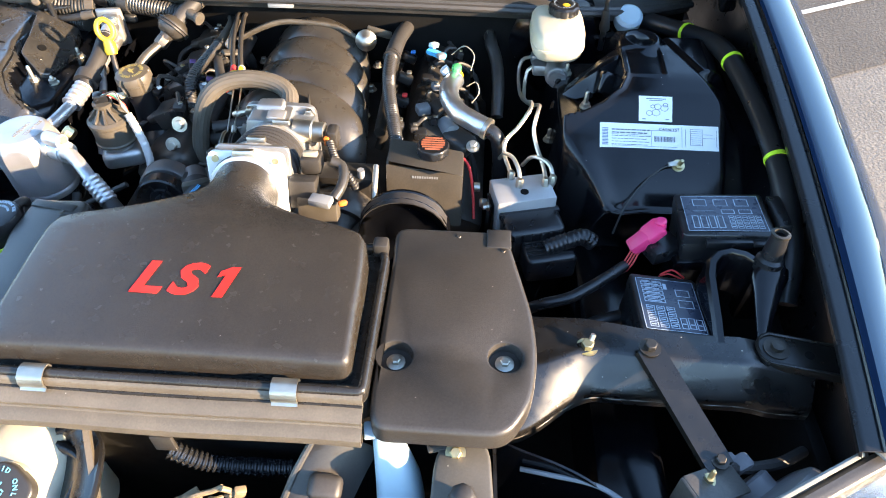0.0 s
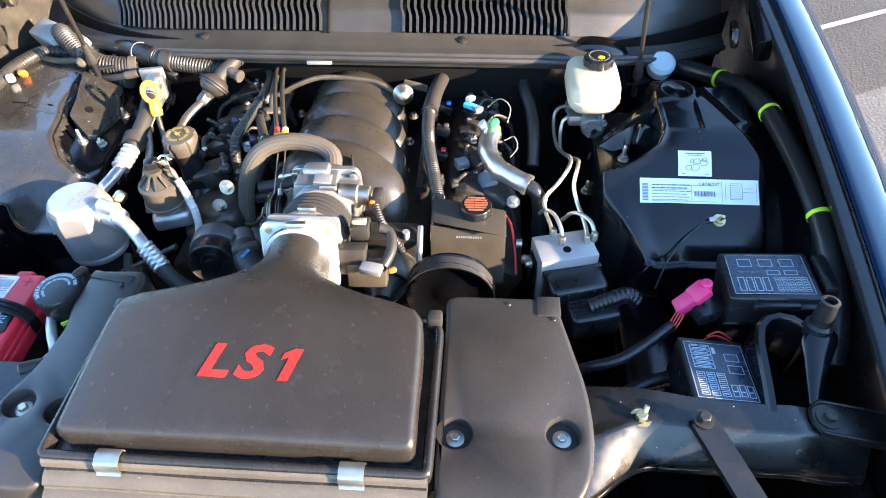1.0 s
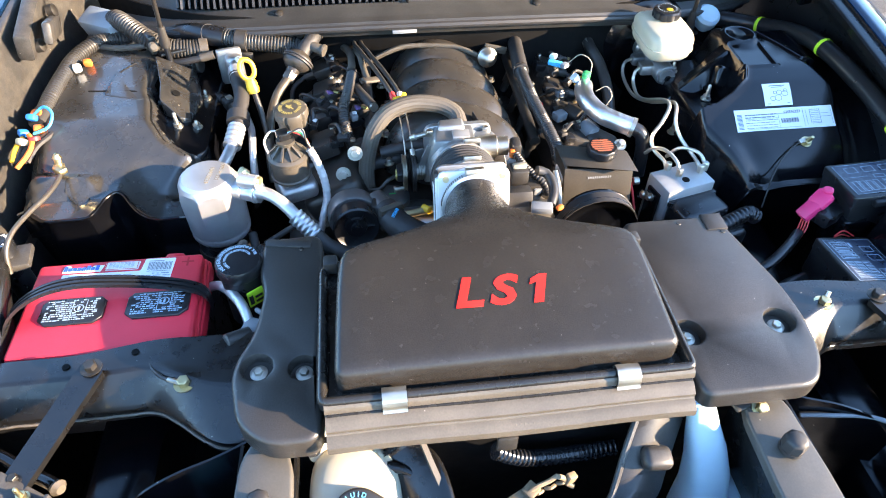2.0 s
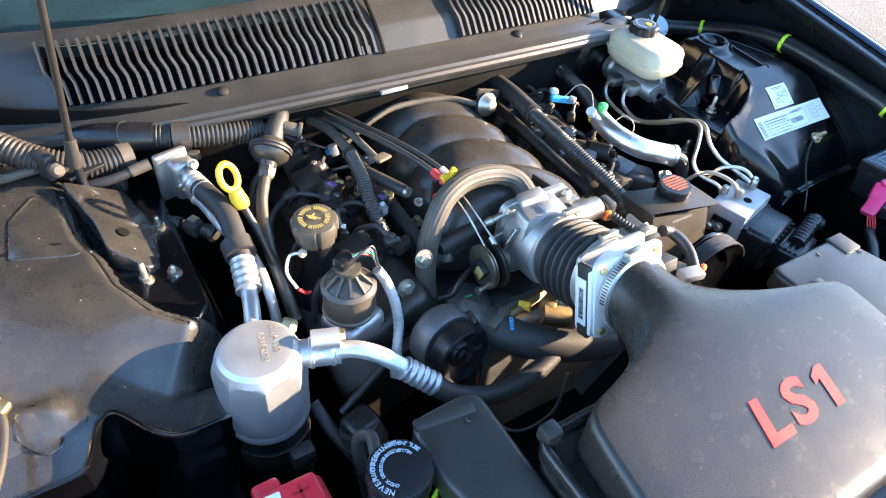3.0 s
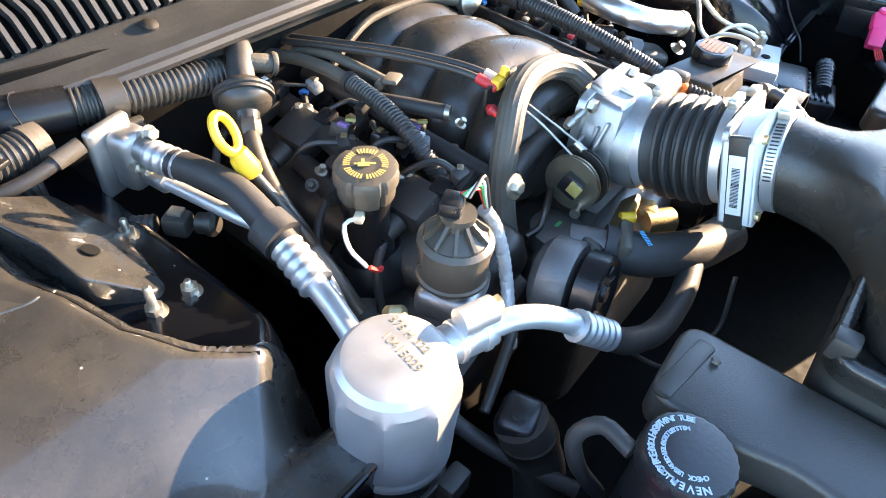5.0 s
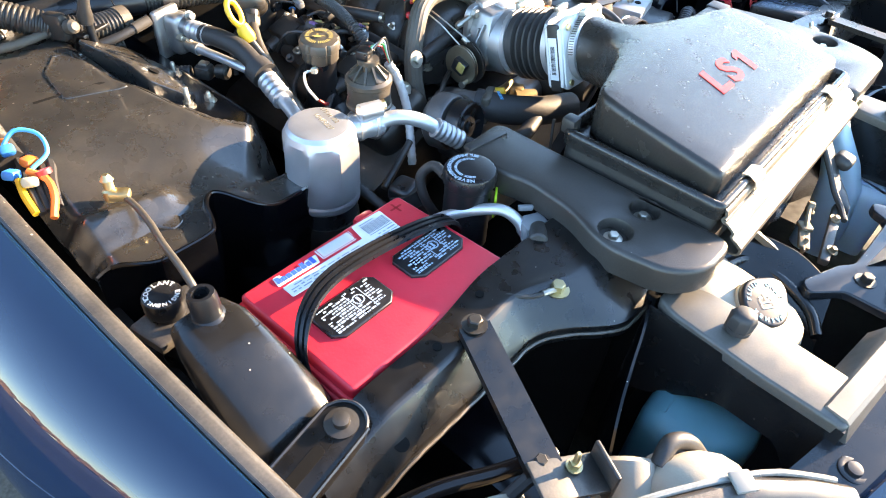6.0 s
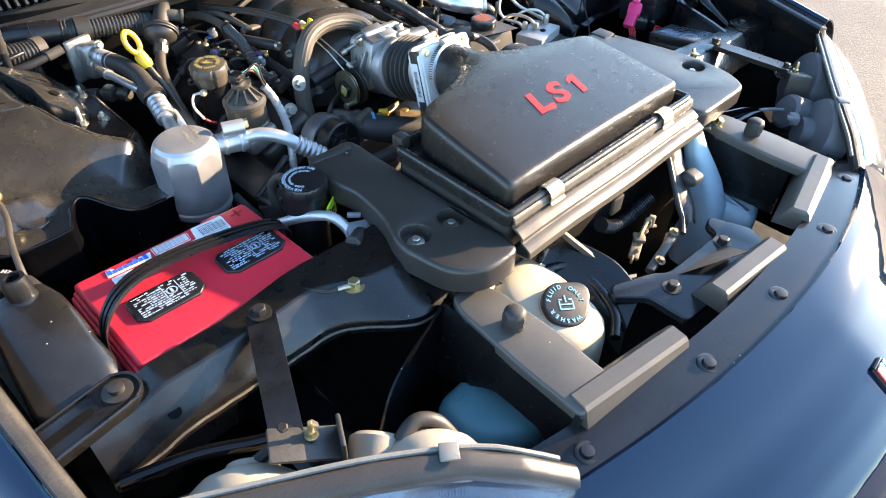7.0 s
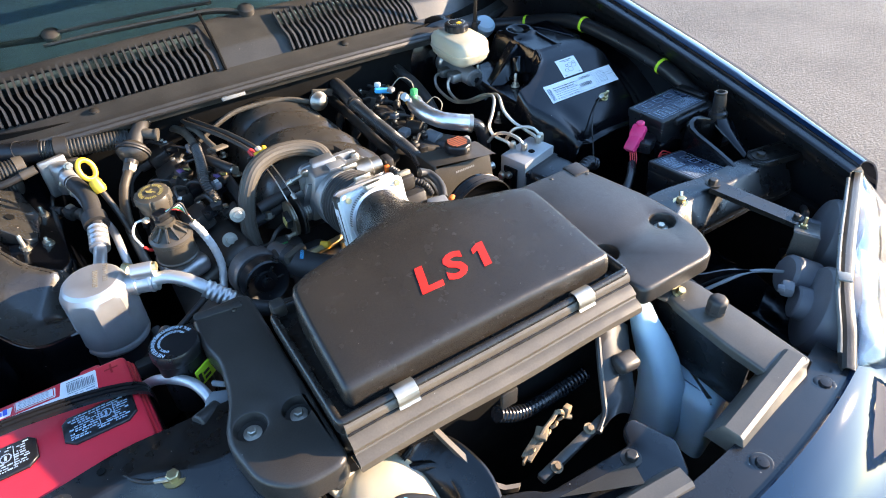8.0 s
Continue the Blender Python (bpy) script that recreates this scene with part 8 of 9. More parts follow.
    # pan closes the gap under the lamp, its shade given as near-black colour
    part("lower_pan", box(at(Vector((0.62, -0.26, 0.655))), (0.36, 0.16, 0.02), (0, 0, side * 38), 0.01), DARKCAV, h)
    return h


build_headlamp(-1, "clear composite headlamp with tan housings behind it")
build_headlamp(1, "sunlit composite headlamp with grey housings behind it")


# ---- washer tank and its cap ----
def build_washer():
    w = thing("washer_tank", "aged white washer tank with a black cap", "fluid tank", (-0.27, -0.18, 0.60))
    secs = []
    for z, k, y1 in ((0.600, 0.98, 0.0), (0.690, 1.0, 0.0), (0.722, 0.985, 0.0), (0.742, 0.93, 0.0), (0.752, 0.82, 0.0), (0.757, 0.62, 0.0), (0.759, 0.35, 0.0)):
        secs.append([(-0.268 + 0.062 * k * math.copysign(abs(math.cos(a)) ** 0.72, math.cos(a)), -0.190 + 0.088 * k * math.copysign(abs(math.sin(a)) ** 0.72, math.sin(a)), z + 0.020 * sstep(-0.22, -0.12, -0.190 + 0.088 * k * math.sin(a)) * sstep(0.69, 0.75, z)) for a in (2 * math.pi * i / 40 for i in range(40))])
    part("tank_body", loft(secs), WHITE, w, "aged white translucent plastic", angle=60)
    # upright ear with a bolt, running into a saddle and the filler's hump
    o = fillet([(-0.058, 0.0), (0.062, 0.0), (0.060, 0.026), (0.030, 0.034), (0.004, 0.020), (-0.014, 0.018), (-0.026, 0.034), (-0.034, 0.060), (-0.050, 0.062), (-0.060, 0.030)], 0.010)
    bm = plate(o, -0.009, 0.009, 0.004)
    bmesh.ops.transform(bm, matrix=pose(-0.268, -0.116, 0.752, 68, 0, 14), verts=bm.verts)
    part("mounting_ear", bm, WHITE, w, "white moulded ear")
    part("ear_bolt", hexbolt((-0.316, -0.138, 0.796), (0, -0.9, 0.4), 0.006, 0.008), DARKSTEEL, w)
    ax = Vector((-0.08, -0.36, 0.93)).normalized()
    c = Vector((-0.262, -0.206, 0.742))
    part("filler_neck", lathe([(0.044, -0.020), (0.038, 0.0), (0.034, 0.010), (0.034, 0.022)], c, ax, 30), WHITE, w)
    m = Matrix.Translation(c + ax * 0.018) @ frame_to(ax)
    turn = pose(0, 0, 0, 0, 0, -20)
    # the cap has one rounded lobe for the thumb
    o = []
    for i in range(64):
        a = 2 * math.pi * i / 64
        d = math.cos(a - radians(12))
        o.append(Vector(((0.0330 + 0.012 * max(0.0, d) ** 8) * math.cos(a), (0.0330 + 0.012 * max(0.0, d) ** 8) * math.sin(a))))
    bm = plate(o, 0.0, 0.013, 0.004)
    bmesh.ops.transform(bm, matrix=m, verts=bm.verts)
    cap = part("cap", bm, mat("dusty_cap_plastic", (0.030, 0.028, 0.026), 0.36, bump=0.06, dust=0.05), w, "black lobed cap printed in light blue")
    m = m @ Matrix.Translation((0, 0, 0.0135)) @ turn
    ring_words("WASHER", 0.0245, 0.0082, m, CYANINK, cap, 300, -95)
    ring_words("F L U I D".replace(" ", ""), 0.0245, 0.0082, m, CYANINK, cap, 165, -65)
    ring_words("ONLY", 0.0245, 0.0082, m, CYANINK, cap, 60, -50)
    part("spray_symbol", join(bars([(-0.010, -0.009, 0.020, 0.0018), (-0.008, -0.002, 0.016, 0.0016), (-0.010, 0.005, 0.005, 0.0018), (0.005, 0.005, 0.005, 0.0018), (-0.001, 0.002, 0.002, 0.010), (-0.0105, -0.008, 0.0016, 0.012), (0.009, -0.008, 0.0016, 0.012)], m)), CYANINK, cap)
    part("cap_tether", box((-0.303, -0.228, 0.752), (0.022, 0.013, 0.009), (0, 10, 30), 0.003), CAPBLACK, w)
    part("lower_tank", plate(fillet([(-0.470, -0.170), (-0.34, -0.165), (-0.33, -0.28), (-0.40, -0.30), (-0.47, -0.255)], 0.03), 0.58, 0.705, 0.025), TEAL, w, "blue-green tinted lower tank")


build_washer()


def build_overflow():
    t = thing("overflow_tank", "pale blue translucent tank with a tall neck", "fluid tank", (0.19, -0.2, 0.55))
    secs = []
    for z, x, y, rx, ry in ((0.835, 0.178, -0.140, 0.010, 0.007), (0.815, 0.184, -0.146, 0.017, 0.012), (0.79, 0.189, -0.153, 0.021, 0.017), (0.76, 0.196, -0.166, 0.026, 0.024), (0.73, 0.200, -0.182, 0.028, 0.030), (0.69, 0.199, -0.200, 0.030, 0.034), (0.62, 0.195, -0.21, 0.030, 0.036), (0.56, 0.19, -0.21, 0.030, 0.036)):
        secs.append([(x + rx * math.copysign(abs(math.cos(a)) ** 0.7, math.cos(a)), y + ry * math.copysign(abs(math.sin(a)) ** 0.7, math.sin(a)), z) for a in (2 * math.pi * i / 28 for i in range(28))])
    part("tank_body", loft(secs), BLUEWHITE, t)
    part("tank_shoulder", plate(fillet([(0.205, -0.17), (0.275, -0.17), (0.285, -0.27), (0.215, -0.29)], 0.02), 0.56, 0.690, 0.02), BLUEWHITE, t)
    part("mounting_ear", join(box((0.182, -0.141, 0.832), (0.050, 0.022, 0.005), (0, 0, 10), 0.002)), BLUEWHITE, t)
    part("ear_bolt", hexbolt((0.186, -0.142, 0.835), r=0.006, h=0.006), BOLT, t)


build_overflow()


RUSTY = mat("rusty_latch_steel", (0.24, 0.18, 0.11), 0.6, 0.3, bump=0.3, bscale=150, var=0.4)


# ---- radiator air guides, hood latch and the dark core behind the nose ----
def build_guides():
    g = thing("air_guide", "thin bent black air guide below the air box", "air guide", (-0.18, -0.19, 0.72), group="air guides")

    part("thin_brace", loft([[Vector(p) + Vector(q) for q in ((-0.003, -0.002, 0), (0.003, 0.002, 0), (0.003, 0.002, -0.010), (-0.003, -0.002, -0.010))] for p in smooth_path([(-0.180, -0.142, 0.803), (-0.165, -0.180, 0.780), (-0.143, -0.228, 0.750), (-0.115, -0.240, 0.740)], 0.01)]), BROWNED, g, "thin sunlit brace")

    def scoop(u, v):
        p = smooth_path([(-0.228, -0.140, 0.772), (-0.190, -0.132, 0.776), (-0.160, -0.165, 0.776), (-0.150, -0.222, 0.768), (-0.160, -0.272, 0.752)], 0.01)
        q = p[min(int(u * (len(p) - 1)), len(p) - 1)]
        return (q.x - 0.060 * v - 0.010 * math.sin(math.pi * v), q.y - 0.022 * v, q.z - 0.010 * math.sin(math.pi * v) - 0.060 * v * v)
    part("moulded_scoop", sheet(scoop, 30, 14, 0.004), MOULDED, g, "curved black moulding")
    part("rolled_edge", tube([scoop(t, 0) for t in (0, 0.15, 0.3, 0.45, 0.6, 0.75, 0.9, 1.0)], 0.0045, 8), MOULDED, g)
    part("dark_scroll", tube([(-0.228, -0.150, 0.760), (-0.190, -0.168, 0.757), (-0.186, -0.215, 0.750), (-0.205, -0.262, 0.742), (-0.235, -0.285, 0.735)], 0.0075, 10), MOULDED, g)
    g2 = thing("air_guide", "sunlit bent black air guide beside the overflow tank", "air guide", (0.09, -0.19, 0.72), group="air guides")

    def right(u, v):
        k = ((0.095, -0.150, 0.806), (0.082, -0.170, 0.788), (0.070, -0.190, 0.768), (0.062, -0.205, 0.752), (0.050, -0.222, 0.742), (0.024, -0.238, 0.738))
        p = smooth_path(k, 0.01)
        q = p[min(int(u * (len(p) - 1)), len(p) - 1)]
        return (q.x + 0.075 * v, q.y + 0.010 * v, q.z + 0.012 * math.sin(math.pi * v) - 0.028 * v * v)
    part("bent_sheet", sheet(right, 20, 10, 0.003), PLASTIC, g2)
    part("rolled_edge", tube([right(t, 0) for t in (0, 0.2, 0.4, 0.6, 0.8, 1.0)], 0.0045, 8), DUSTY, g2)
    part("moulded_lug", box((0.115, -0.190, 0.778), (0.040, 0.030, 0.022), (12, 10, 0), 0.009, 3), PLASTIC, g2)
    l = thing("hood_latch", "rusty tan hood latch on a narrow bar", "latch", (-0.03, -0.2, 0.73))
    part("latch_plate", join(box((-0.066, -0.207, 0.740), (0.040, 0.016, 0.006), (8, -8, 22), 0.0015), box((-0.046, -0.199, 0.746), (0.020, 0.018, 0.007), (0, 0, 40), 0.002), box((-0.085, -0.214, 0.736), (0.014, 0.004, 0.010), (0, 0, 20), 0.0015)), RUSTY, l)
    part("latch_lever", tube([(-0.055, -0.203, 0.744), (-0.040, -0.198, 0.751), (-0.022, -0.193, 0.753), (-0.010, -0.189, 0.758)], 0.0034, 8), RUSTY, l)
    part("latch_hook", join(tube([(-0.010, -0.192, 0.760), (-0.002, -0.190, 0.750), (0.004, -0.192, 0.738), (0.012, -0.196, 0.735)], 0.0036, 8), box((0.008, -0.189, 0.745), (0.014, 0.010, 0.016), (0, 20, 20), 0.002)), RUSTY, l)
    for k in range(5):
        part("chain_link", tube([(-0.078 + 0.017 * k, -0.211 + 0.005 * k, 0.739 + 0.002 * (k % 2)), (-0.071 + 0.017 * k, -0.213 + 0.005 * k, 0.743), (-0.064 + 0.017 * k, -0.208 + 0.005 * k, 0.739)], 0.0027, 6), RUSTY, l)
    part("latch_bar", join(box((-0.010, -0.232, 0.730), (0.150, 0.014, 0.012), (0, 0, 10), 0.003)), BLEACHED, l)
    for x, y in ((0.018, -0.226), (-0.058, -0.246)):
        part("bar_bolt", hexbolt((x, y, 0.737), (0, -0.3, 1), 0.005, 0.006), RUSTY, l)
    c = thing("cooler_hose", "black corrugated hose low behind the nose", "hose", (0, -0.12, 0.7))
    part("hose", tube([(-0.085, -0.150, 0.765), (-0.055, -0.152, 0.745), (-0.02, -0.150, 0.732), (0.03, -0.146, 0.725), (0.09, -0.14, 0.72)], 0.012, 12, ribs=(0.007, 0.002)), HEADER, c)
    core = thing("radiator", "dark radiator core below the air box", "radiator", (CX, -0.1, 0.35))
    # core, top tank and baffle are coloured near-black for the shade behind the nose
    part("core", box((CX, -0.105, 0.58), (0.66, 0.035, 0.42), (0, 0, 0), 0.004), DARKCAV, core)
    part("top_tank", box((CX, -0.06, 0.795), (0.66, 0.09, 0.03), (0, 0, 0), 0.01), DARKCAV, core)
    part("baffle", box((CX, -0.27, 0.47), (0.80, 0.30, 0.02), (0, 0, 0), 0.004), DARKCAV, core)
    for s in (1, -1):
        sp = thing("baffle_plate", "dark upright baffle plate beside the radiator", "baffle", (CX + s * 0.39, -0.18, 0.5), group="baffle plates")

        def edge(u, v):
            k = ((0.345, -0.120, 0.800), (0.385, -0.135, 0.795), (0.435, -0.150, 0.790), (0.478, -0.165, 0.775), (0.512, -0.182, 0.740))
            p = smooth_path(k, 0.01)
            q = p[min(int(u * (len(p) - 1)), len(p) - 1)]
            return (CX + s * q.x, q.y, q.z - 0.26 * v)
        part("plate", sheet(edge, 20, 6, 0.003), SHEET, sp)
    wheel = thing("lower_splash_panel", "dark plastic splash panel under the lamp", "splash panel", (CX, -0.3, 0.45), kind="structure")
    # panel and beam take the shade under the nose as their colour
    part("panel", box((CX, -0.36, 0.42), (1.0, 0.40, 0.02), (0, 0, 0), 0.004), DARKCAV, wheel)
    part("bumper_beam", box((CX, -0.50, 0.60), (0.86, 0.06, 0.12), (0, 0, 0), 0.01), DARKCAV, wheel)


build_guides()


r = thing("guide_rod", "thin grey bent rod behind the lamp", "rod", (0.43, -0.165, 0.76))
part("rod", tube([(0.340, -0.145, 0.762), (0.374, -0.154, 0.770), (0.430, -0.166, 0.773), (0.477, -0.195, 0.768), (0.51, -0.21, 0.75)], 0.0032, 8), GREYPL, r)
r = thing("tie_rod", "black bent tie rod under the brace strap", "rod", (-0.72, -0.09, 0.76))
part("rod", tube([(-0.800, -0.055, 0.768), (-0.728, -0.080, 0.770), (-0.673, -0.113, 0.772), (-0.640, -0.132, 0.776), (-0.625, -0.142, 0.778)], 0.0085, 12), SHEET, r)
part("end_cap", lathe([(0.0095, 0), (0.0105, 0.004), (0.006, 0.010)], (-0.627, -0.141, 0.778), (0.8, -0.55, 0.15), 14), BROWNED, r)


# ---- brake reservoir, lines and the anti-lock unit ----
def build_brakes():
    r = thing("brake_reservoir", "aged white brake fluid reservoir with a black cap", "brake reservoir", (0.41, 0.67, 0.84))
    secs = []
    for z, k in ((0.864, 0.55), (0.870, 0.80), (0.880, 0.93), (0.892, 0.96), (0.8925, 1.0), (0.897, 1.0), (0.8975, 0.97), (0.914, 0.97), (0.922, 0.90), (0.926, 0.76)):
        secs.append([(0.411 + 0.051 * k * math.copysign(abs(math.cos(a)) ** 0.5, math.cos(a)), 0.672 + 0.074 * k * math.copysign(abs(math.sin(a)) ** 0.5, math.sin(a)) - 0.010 * (1 - k), z) for a in (2 * math.pi * i / 36 for i in range(36))])
    part("reservoir", loft(secs), WHITE, r, "aged white translucent plastic")
    part("filler", lathe([(0.026, 0), (0.026, 0.012)], (0.421, 0.697, 0.918), (0, 0, 1), 24), WHITE, r)
    cap = part("cap", lathe([(0.027, 0), (0.029, 0.002), (0.029, 0.014), (0.026, 0.017), (0.0, 0.018)], (0.421, 0.697, 0.926), (0, 0, 1), 40, (4, 0.08)), CAPBLACK, r, "black lobed cap")
    part("yellow_dot", lathe([(0.007, 0), (0.006, 0.0006)], (0.424, 0.692, 0.9442), (0, 0, 1), 16), YELLOW, cap)
    m = Matrix.Translation((0.421, 0.697, 0.9445))
    part("warning_print", bars([(0.019 * math.cos(2 * math.pi * i / 22) - 0.0012, 0.019 * math.sin(2 * math.pi * i / 22) - 0.0012, 0.0026, 0.0026) for i in range(22)], m), PALEINK, cap)
    c = thing("master_cylinder", "grey cast brake master cylinder below the reservoir", "brake cylinder", (0.41, 0.69, 0.80))
    part("barrel", lathe([(0.020, 0), (0.022, 0.004), (0.022, 0.110), (0.028, 0.115), (0.028, 0.13)], (0.416, 0.618, 0.833), (0, 1, 0), 26), CAST, c)
    part("end_plug", lathe([(0.017, 0), (0.017, 0.010), (0.008, 0.010), (0.007, 0.004)], (0.416, 0.618, 0.833), (0, -1, 0), 22), CAST, c)
    part("side_lug", box((0.388, 0.655, 0.832), (0.036, 0.030, 0.024), (0, 0, 0), 0.006), CAST, c)
    part("side_lug", box((0.386, 0.700, 0.828), (0.034, 0.026, 0.022), (0, 0, 0), 0.006), CAST, c)
    part("booster", lathe([(0.05, 0), (0.10, 0.012), (0.125, 0.03), (0.125, 0.06)], (0.42, 0.755, 0.80), (0, 1, 0.1), 36), SHEET, c, "black brake booster drum")
    for i, pts in enumerate((((0.375, 0.655, 0.835), (0.362, 0.650, 0.828), (0.358, 0.640, 0.808), (0.356, 0.600, 0.800), (0.358, 0.560, 0.815), (0.362, 0.500, 0.852), (0.358, 0.462, 0.862), (0.340, 0.440, 0.842), (0.318, 0.422, 0.822), (0.318, 0.400, 0.808), (0.326, 0.365, 0.806), (0.329, 0.352, 0.790)),
                             ((0.372, 0.700, 0.830), (0.352, 0.692, 0.826), (0.346, 0.672, 0.806), (0.350, 0.610, 0.796), (0.366, 0.555, 0.812), (0.376, 0.495, 0.850), (0.372, 0.462, 0.860), (0.366, 0.436, 0.840), (0.372, 0.410, 0.822), (0.382, 0.375, 0.812), (0.386, 0.345, 0.806), (0.386, 0.338, 0.790)),
                             ((0.310, 0.415, 0.790), (0.318, 0.400, 0.812), (0.332, 0.378, 0.820), (0.342, 0.345, 0.815), (0.343, 0.332, 0.790)),
                             ((0.350, 0.405, 0.785), (0.366, 0.395, 0.812), (0.390, 0.372, 0.818), (0.398, 0.352, 0.808), (0.398, 0.345, 0.788)))):
        b = hose("brake_line", list(pts), 0.0036, LINESTEEL, "bent zinc-plated brake line", "pipe", None, "brake lines", 8)
        part("flare_nut", lathe([(0.0065, 0), (0.0065, 0.014), (0.0045, 0.017)], (pts[-1][0], pts[-1][1], 0.797), (0, 0, 1), 6), STEEL, b)
    a = thing("antilock_unit", "bare aluminium anti-lock block with a black controller", "anti-lock unit", (0.35, 0.31, 0.68))
    m = pose(0.350, 0.324, 0, 0, 0, 14)

    def local(bm):
        bmesh.ops.transform(bm, matrix=m, verts=bm.verts)
        return bm
    part("valve_block", local(box((0, 0.004, 0.742), (0.100, 0.064, 0.112), (0, 0, 0), 0.003)), GREYALU, a, "bare aluminium valve block")
    # the port's shaded inside is painted as a flat dark disc
    part("port_shade_disc", local(lathe([(0.007, 0), (0.007, 0.001)], (0.0, -0.006, 0.7982), (0, 0, 1), 16)), DARKCAV, a)
    for x, y in ((-0.042, -0.020), (0.042, -0.020)):
        part("block_screw", local(lathe([(0.005, 0), (0.005, 0.004)], (x, -0.024, 0.775), (0, -1, 0), 8)), BOLT, a)
    part("controller", local(box((0.004, -0.052, 0.742), (0.098, 0.058, 0.072), (0, 0, 0), 0.010, 3)), CAPBLACK, a, "black controller")
    part("controller_lip", local(box((0.004, -0.030, 0.772), (0.102, 0.012, 0.012), (0, 0, 0), 0.003)), CAPBLACK, a)
    for i in range(6):
        part("controller_rib", local(box((-0.034 + 0.015 * i, -0.0815, 0.748), (0.004, 0.004, 0.050), (0, 0, 0), 0.001)), CAPBLACK, a)
    part("controller_plug", local(box((0.018, -0.104, 0.735), (0.082, 0.050, 0.050), (0, 0, 0), 0.008, 3)), CAPBLACK, a, "black locking plug")
    part("plug_rib", local(join(*[box((0.018, -0.088 - 0.009 * i, 0.7605), (0.076, 0.004, 0.005), (0, 0, 0), 0.001) for i in range(4)])), CAPBLACK, a)
    part("plug_sleeve", tube([(0.385, 0.225, 0.762), (0.420, 0.235, 0.772), (0.445, 0.242, 0.775), (0.462, 0.240, 0.765)], 0.014, 14, ribs=(0.007, 0.0014)), CAPBLACK, a)
    part("side_plug", lathe([(0.006, 0), (0.009, 0.014), (0.006, 0.018)], (0.296, 0.330, 0.760), (-1, -0.1, 0), 8), STEEL, a)
    part("mounting_bracket", local(box((-0.0535, 0.006, 0.730), (0.006, 0.034, 0.100), (0, 0, 0), 0.002)), SHEET, a, "black mounting bracket")
    part("bracket_bolt", local(lathe([(0.008, 0), (0.008, 0.003), (0.005, 0.004), (0.005, 0.010)], (-0.0565, 0.006, 0.764), (-1, 0, 0), 10)), STEEL, a)


build_brakes()
hz = hose("booster_hose", [(0.285, 0.765, 0.842), (0.288, 0.735, 0.836), (0.300, 0.700, 0.818), (0.306, 0.650, 0.790), (0.306, 0.600, 0.75)], 0.0125, LOOM, "grey booster hose with a metal fitting")
part("fitting", lathe([(0.013, 0), (0.013, 0.018), (0.016, 0.020), (0.016, 0.030)], (0.286, 0.748, 0.838), (-0.1, 0.8, 0.2), 6), STEEL, hz)
part("rubber_dome", lathe([(0.026, 0), (0.030, 0.010), (0.022, 0.026)], (0.275, 0.775, 0.848), (-0.1, 0.9, 0.2), 22), RUBBER, hz)

fp = thing("foil_wrapped_hose", "foil-wrapped hose with a green capped port", "hose", (0.24, 0.50, 0.82))
part("foil_sleeve", tube([(0.222, 0.572, 0.848), (0.214, 0.545, 0.850), (0.215, 0.512, 0.848), (0.232, 0.478, 0.842), (0.260, 0.458, 0.836), (0.288, 0.444, 0.830)], 0.0180, 18, 0.004), FOIL, fp)
part("sleeve_tail", tube([(0.284, 0.446, 0.830), (0.302, 0.438, 0.820), (0.310, 0.432, 0.790), (0.312, 0.425, 0.73)], 0.0135, 12), CAPBLACK, fp)
part("clamp", lathe([(0.0195, 0), (0.0195, 0.008)], (0.282, 0.447, 0.831), (0.8, -0.45, -0.15), 16), STEEL, fp)
part("yellow_ring", lathe([(0.016, 0), (0.016, 0.010)], (0.221, 0.585, 0.850), (0, -1, -0.1), 16), YELLOW, fp)
part("port_cap", lathe([(0.007, 0), (0.009, 0.003), (0.009, 0.014), (0.006, 0.016)], (0.224, 0.575, 0.862), (0.05, 0, 1), 12, (2, 0.06)), GREEN, fp, "green port cap")
part("port_base", lathe([(0.009, 0), (0.009, 0.010)], (0.206, 0.578, 0.860), (-0.6, 0, 0.7), 12), WIREWHITE, fp)
for k, pts in enumerate((((0.21, 0.66, 0.85), (0.235, 0.655, 0.872), (0.255, 0.640, 0.862), (0.25, 0.62, 0.84)), ((0.245, 0.56, 0.842), (0.262, 0.55, 0.858), (0.268, 0.53, 0.848), (0.255, 0.52, 0.832)))):
    hose("loose_wire", list(pts), 0.0012, PALEPLUG, "thin pale looped wire", "wire", None, "loose wires", 6)
cb = thing("blue_connector", "blue and white plug cluster on the firewall", "connector", (0.19, 0.64, 0.84))
part("blue_plug", box((0.182, 0.640, 0.862), (0.040, 0.014, 0.010), (0, 8, -22), 0.003), SKYWIRE, cb)
part("white_plug", box((0.192, 0.622, 0.868), (0.016, 0.014, 0.010), (0, 0, 30), 0.003), GREYPL, cb)
part("clear_plug", box((0.176, 0.655, 0.872), (0.020, 0.014, 0.010), (0, 15, 60), 0.003), BLUEWHITE, cb)
sn = thing("sensor_cluster", "dark sensors and plugs behind the steering reservoir", "sensor", (0.20, 0.50, 0.78))
part("sensor_body", lathe([(0.016, 0), (0.018, 0.01), (0.014, 0.036)], (0.190, 0.545, 0.806), (0.4, -0.8, 0.2), 16), PLASTIC, sn)
part("sensor_body", lathe([(0.018, 0), (0.018, 0.030), (0.012, 0.034)], (0.208, 0.500, 0.800), (0.4, -0.8, -0.1), 16), GREYPL, sn)
part("sensor_cover", box((0.235, 0.465, 0.785), (0.060, 0.048, 0.036), (0, 12, -35), 0.012, 3), PLASTIC, sn)
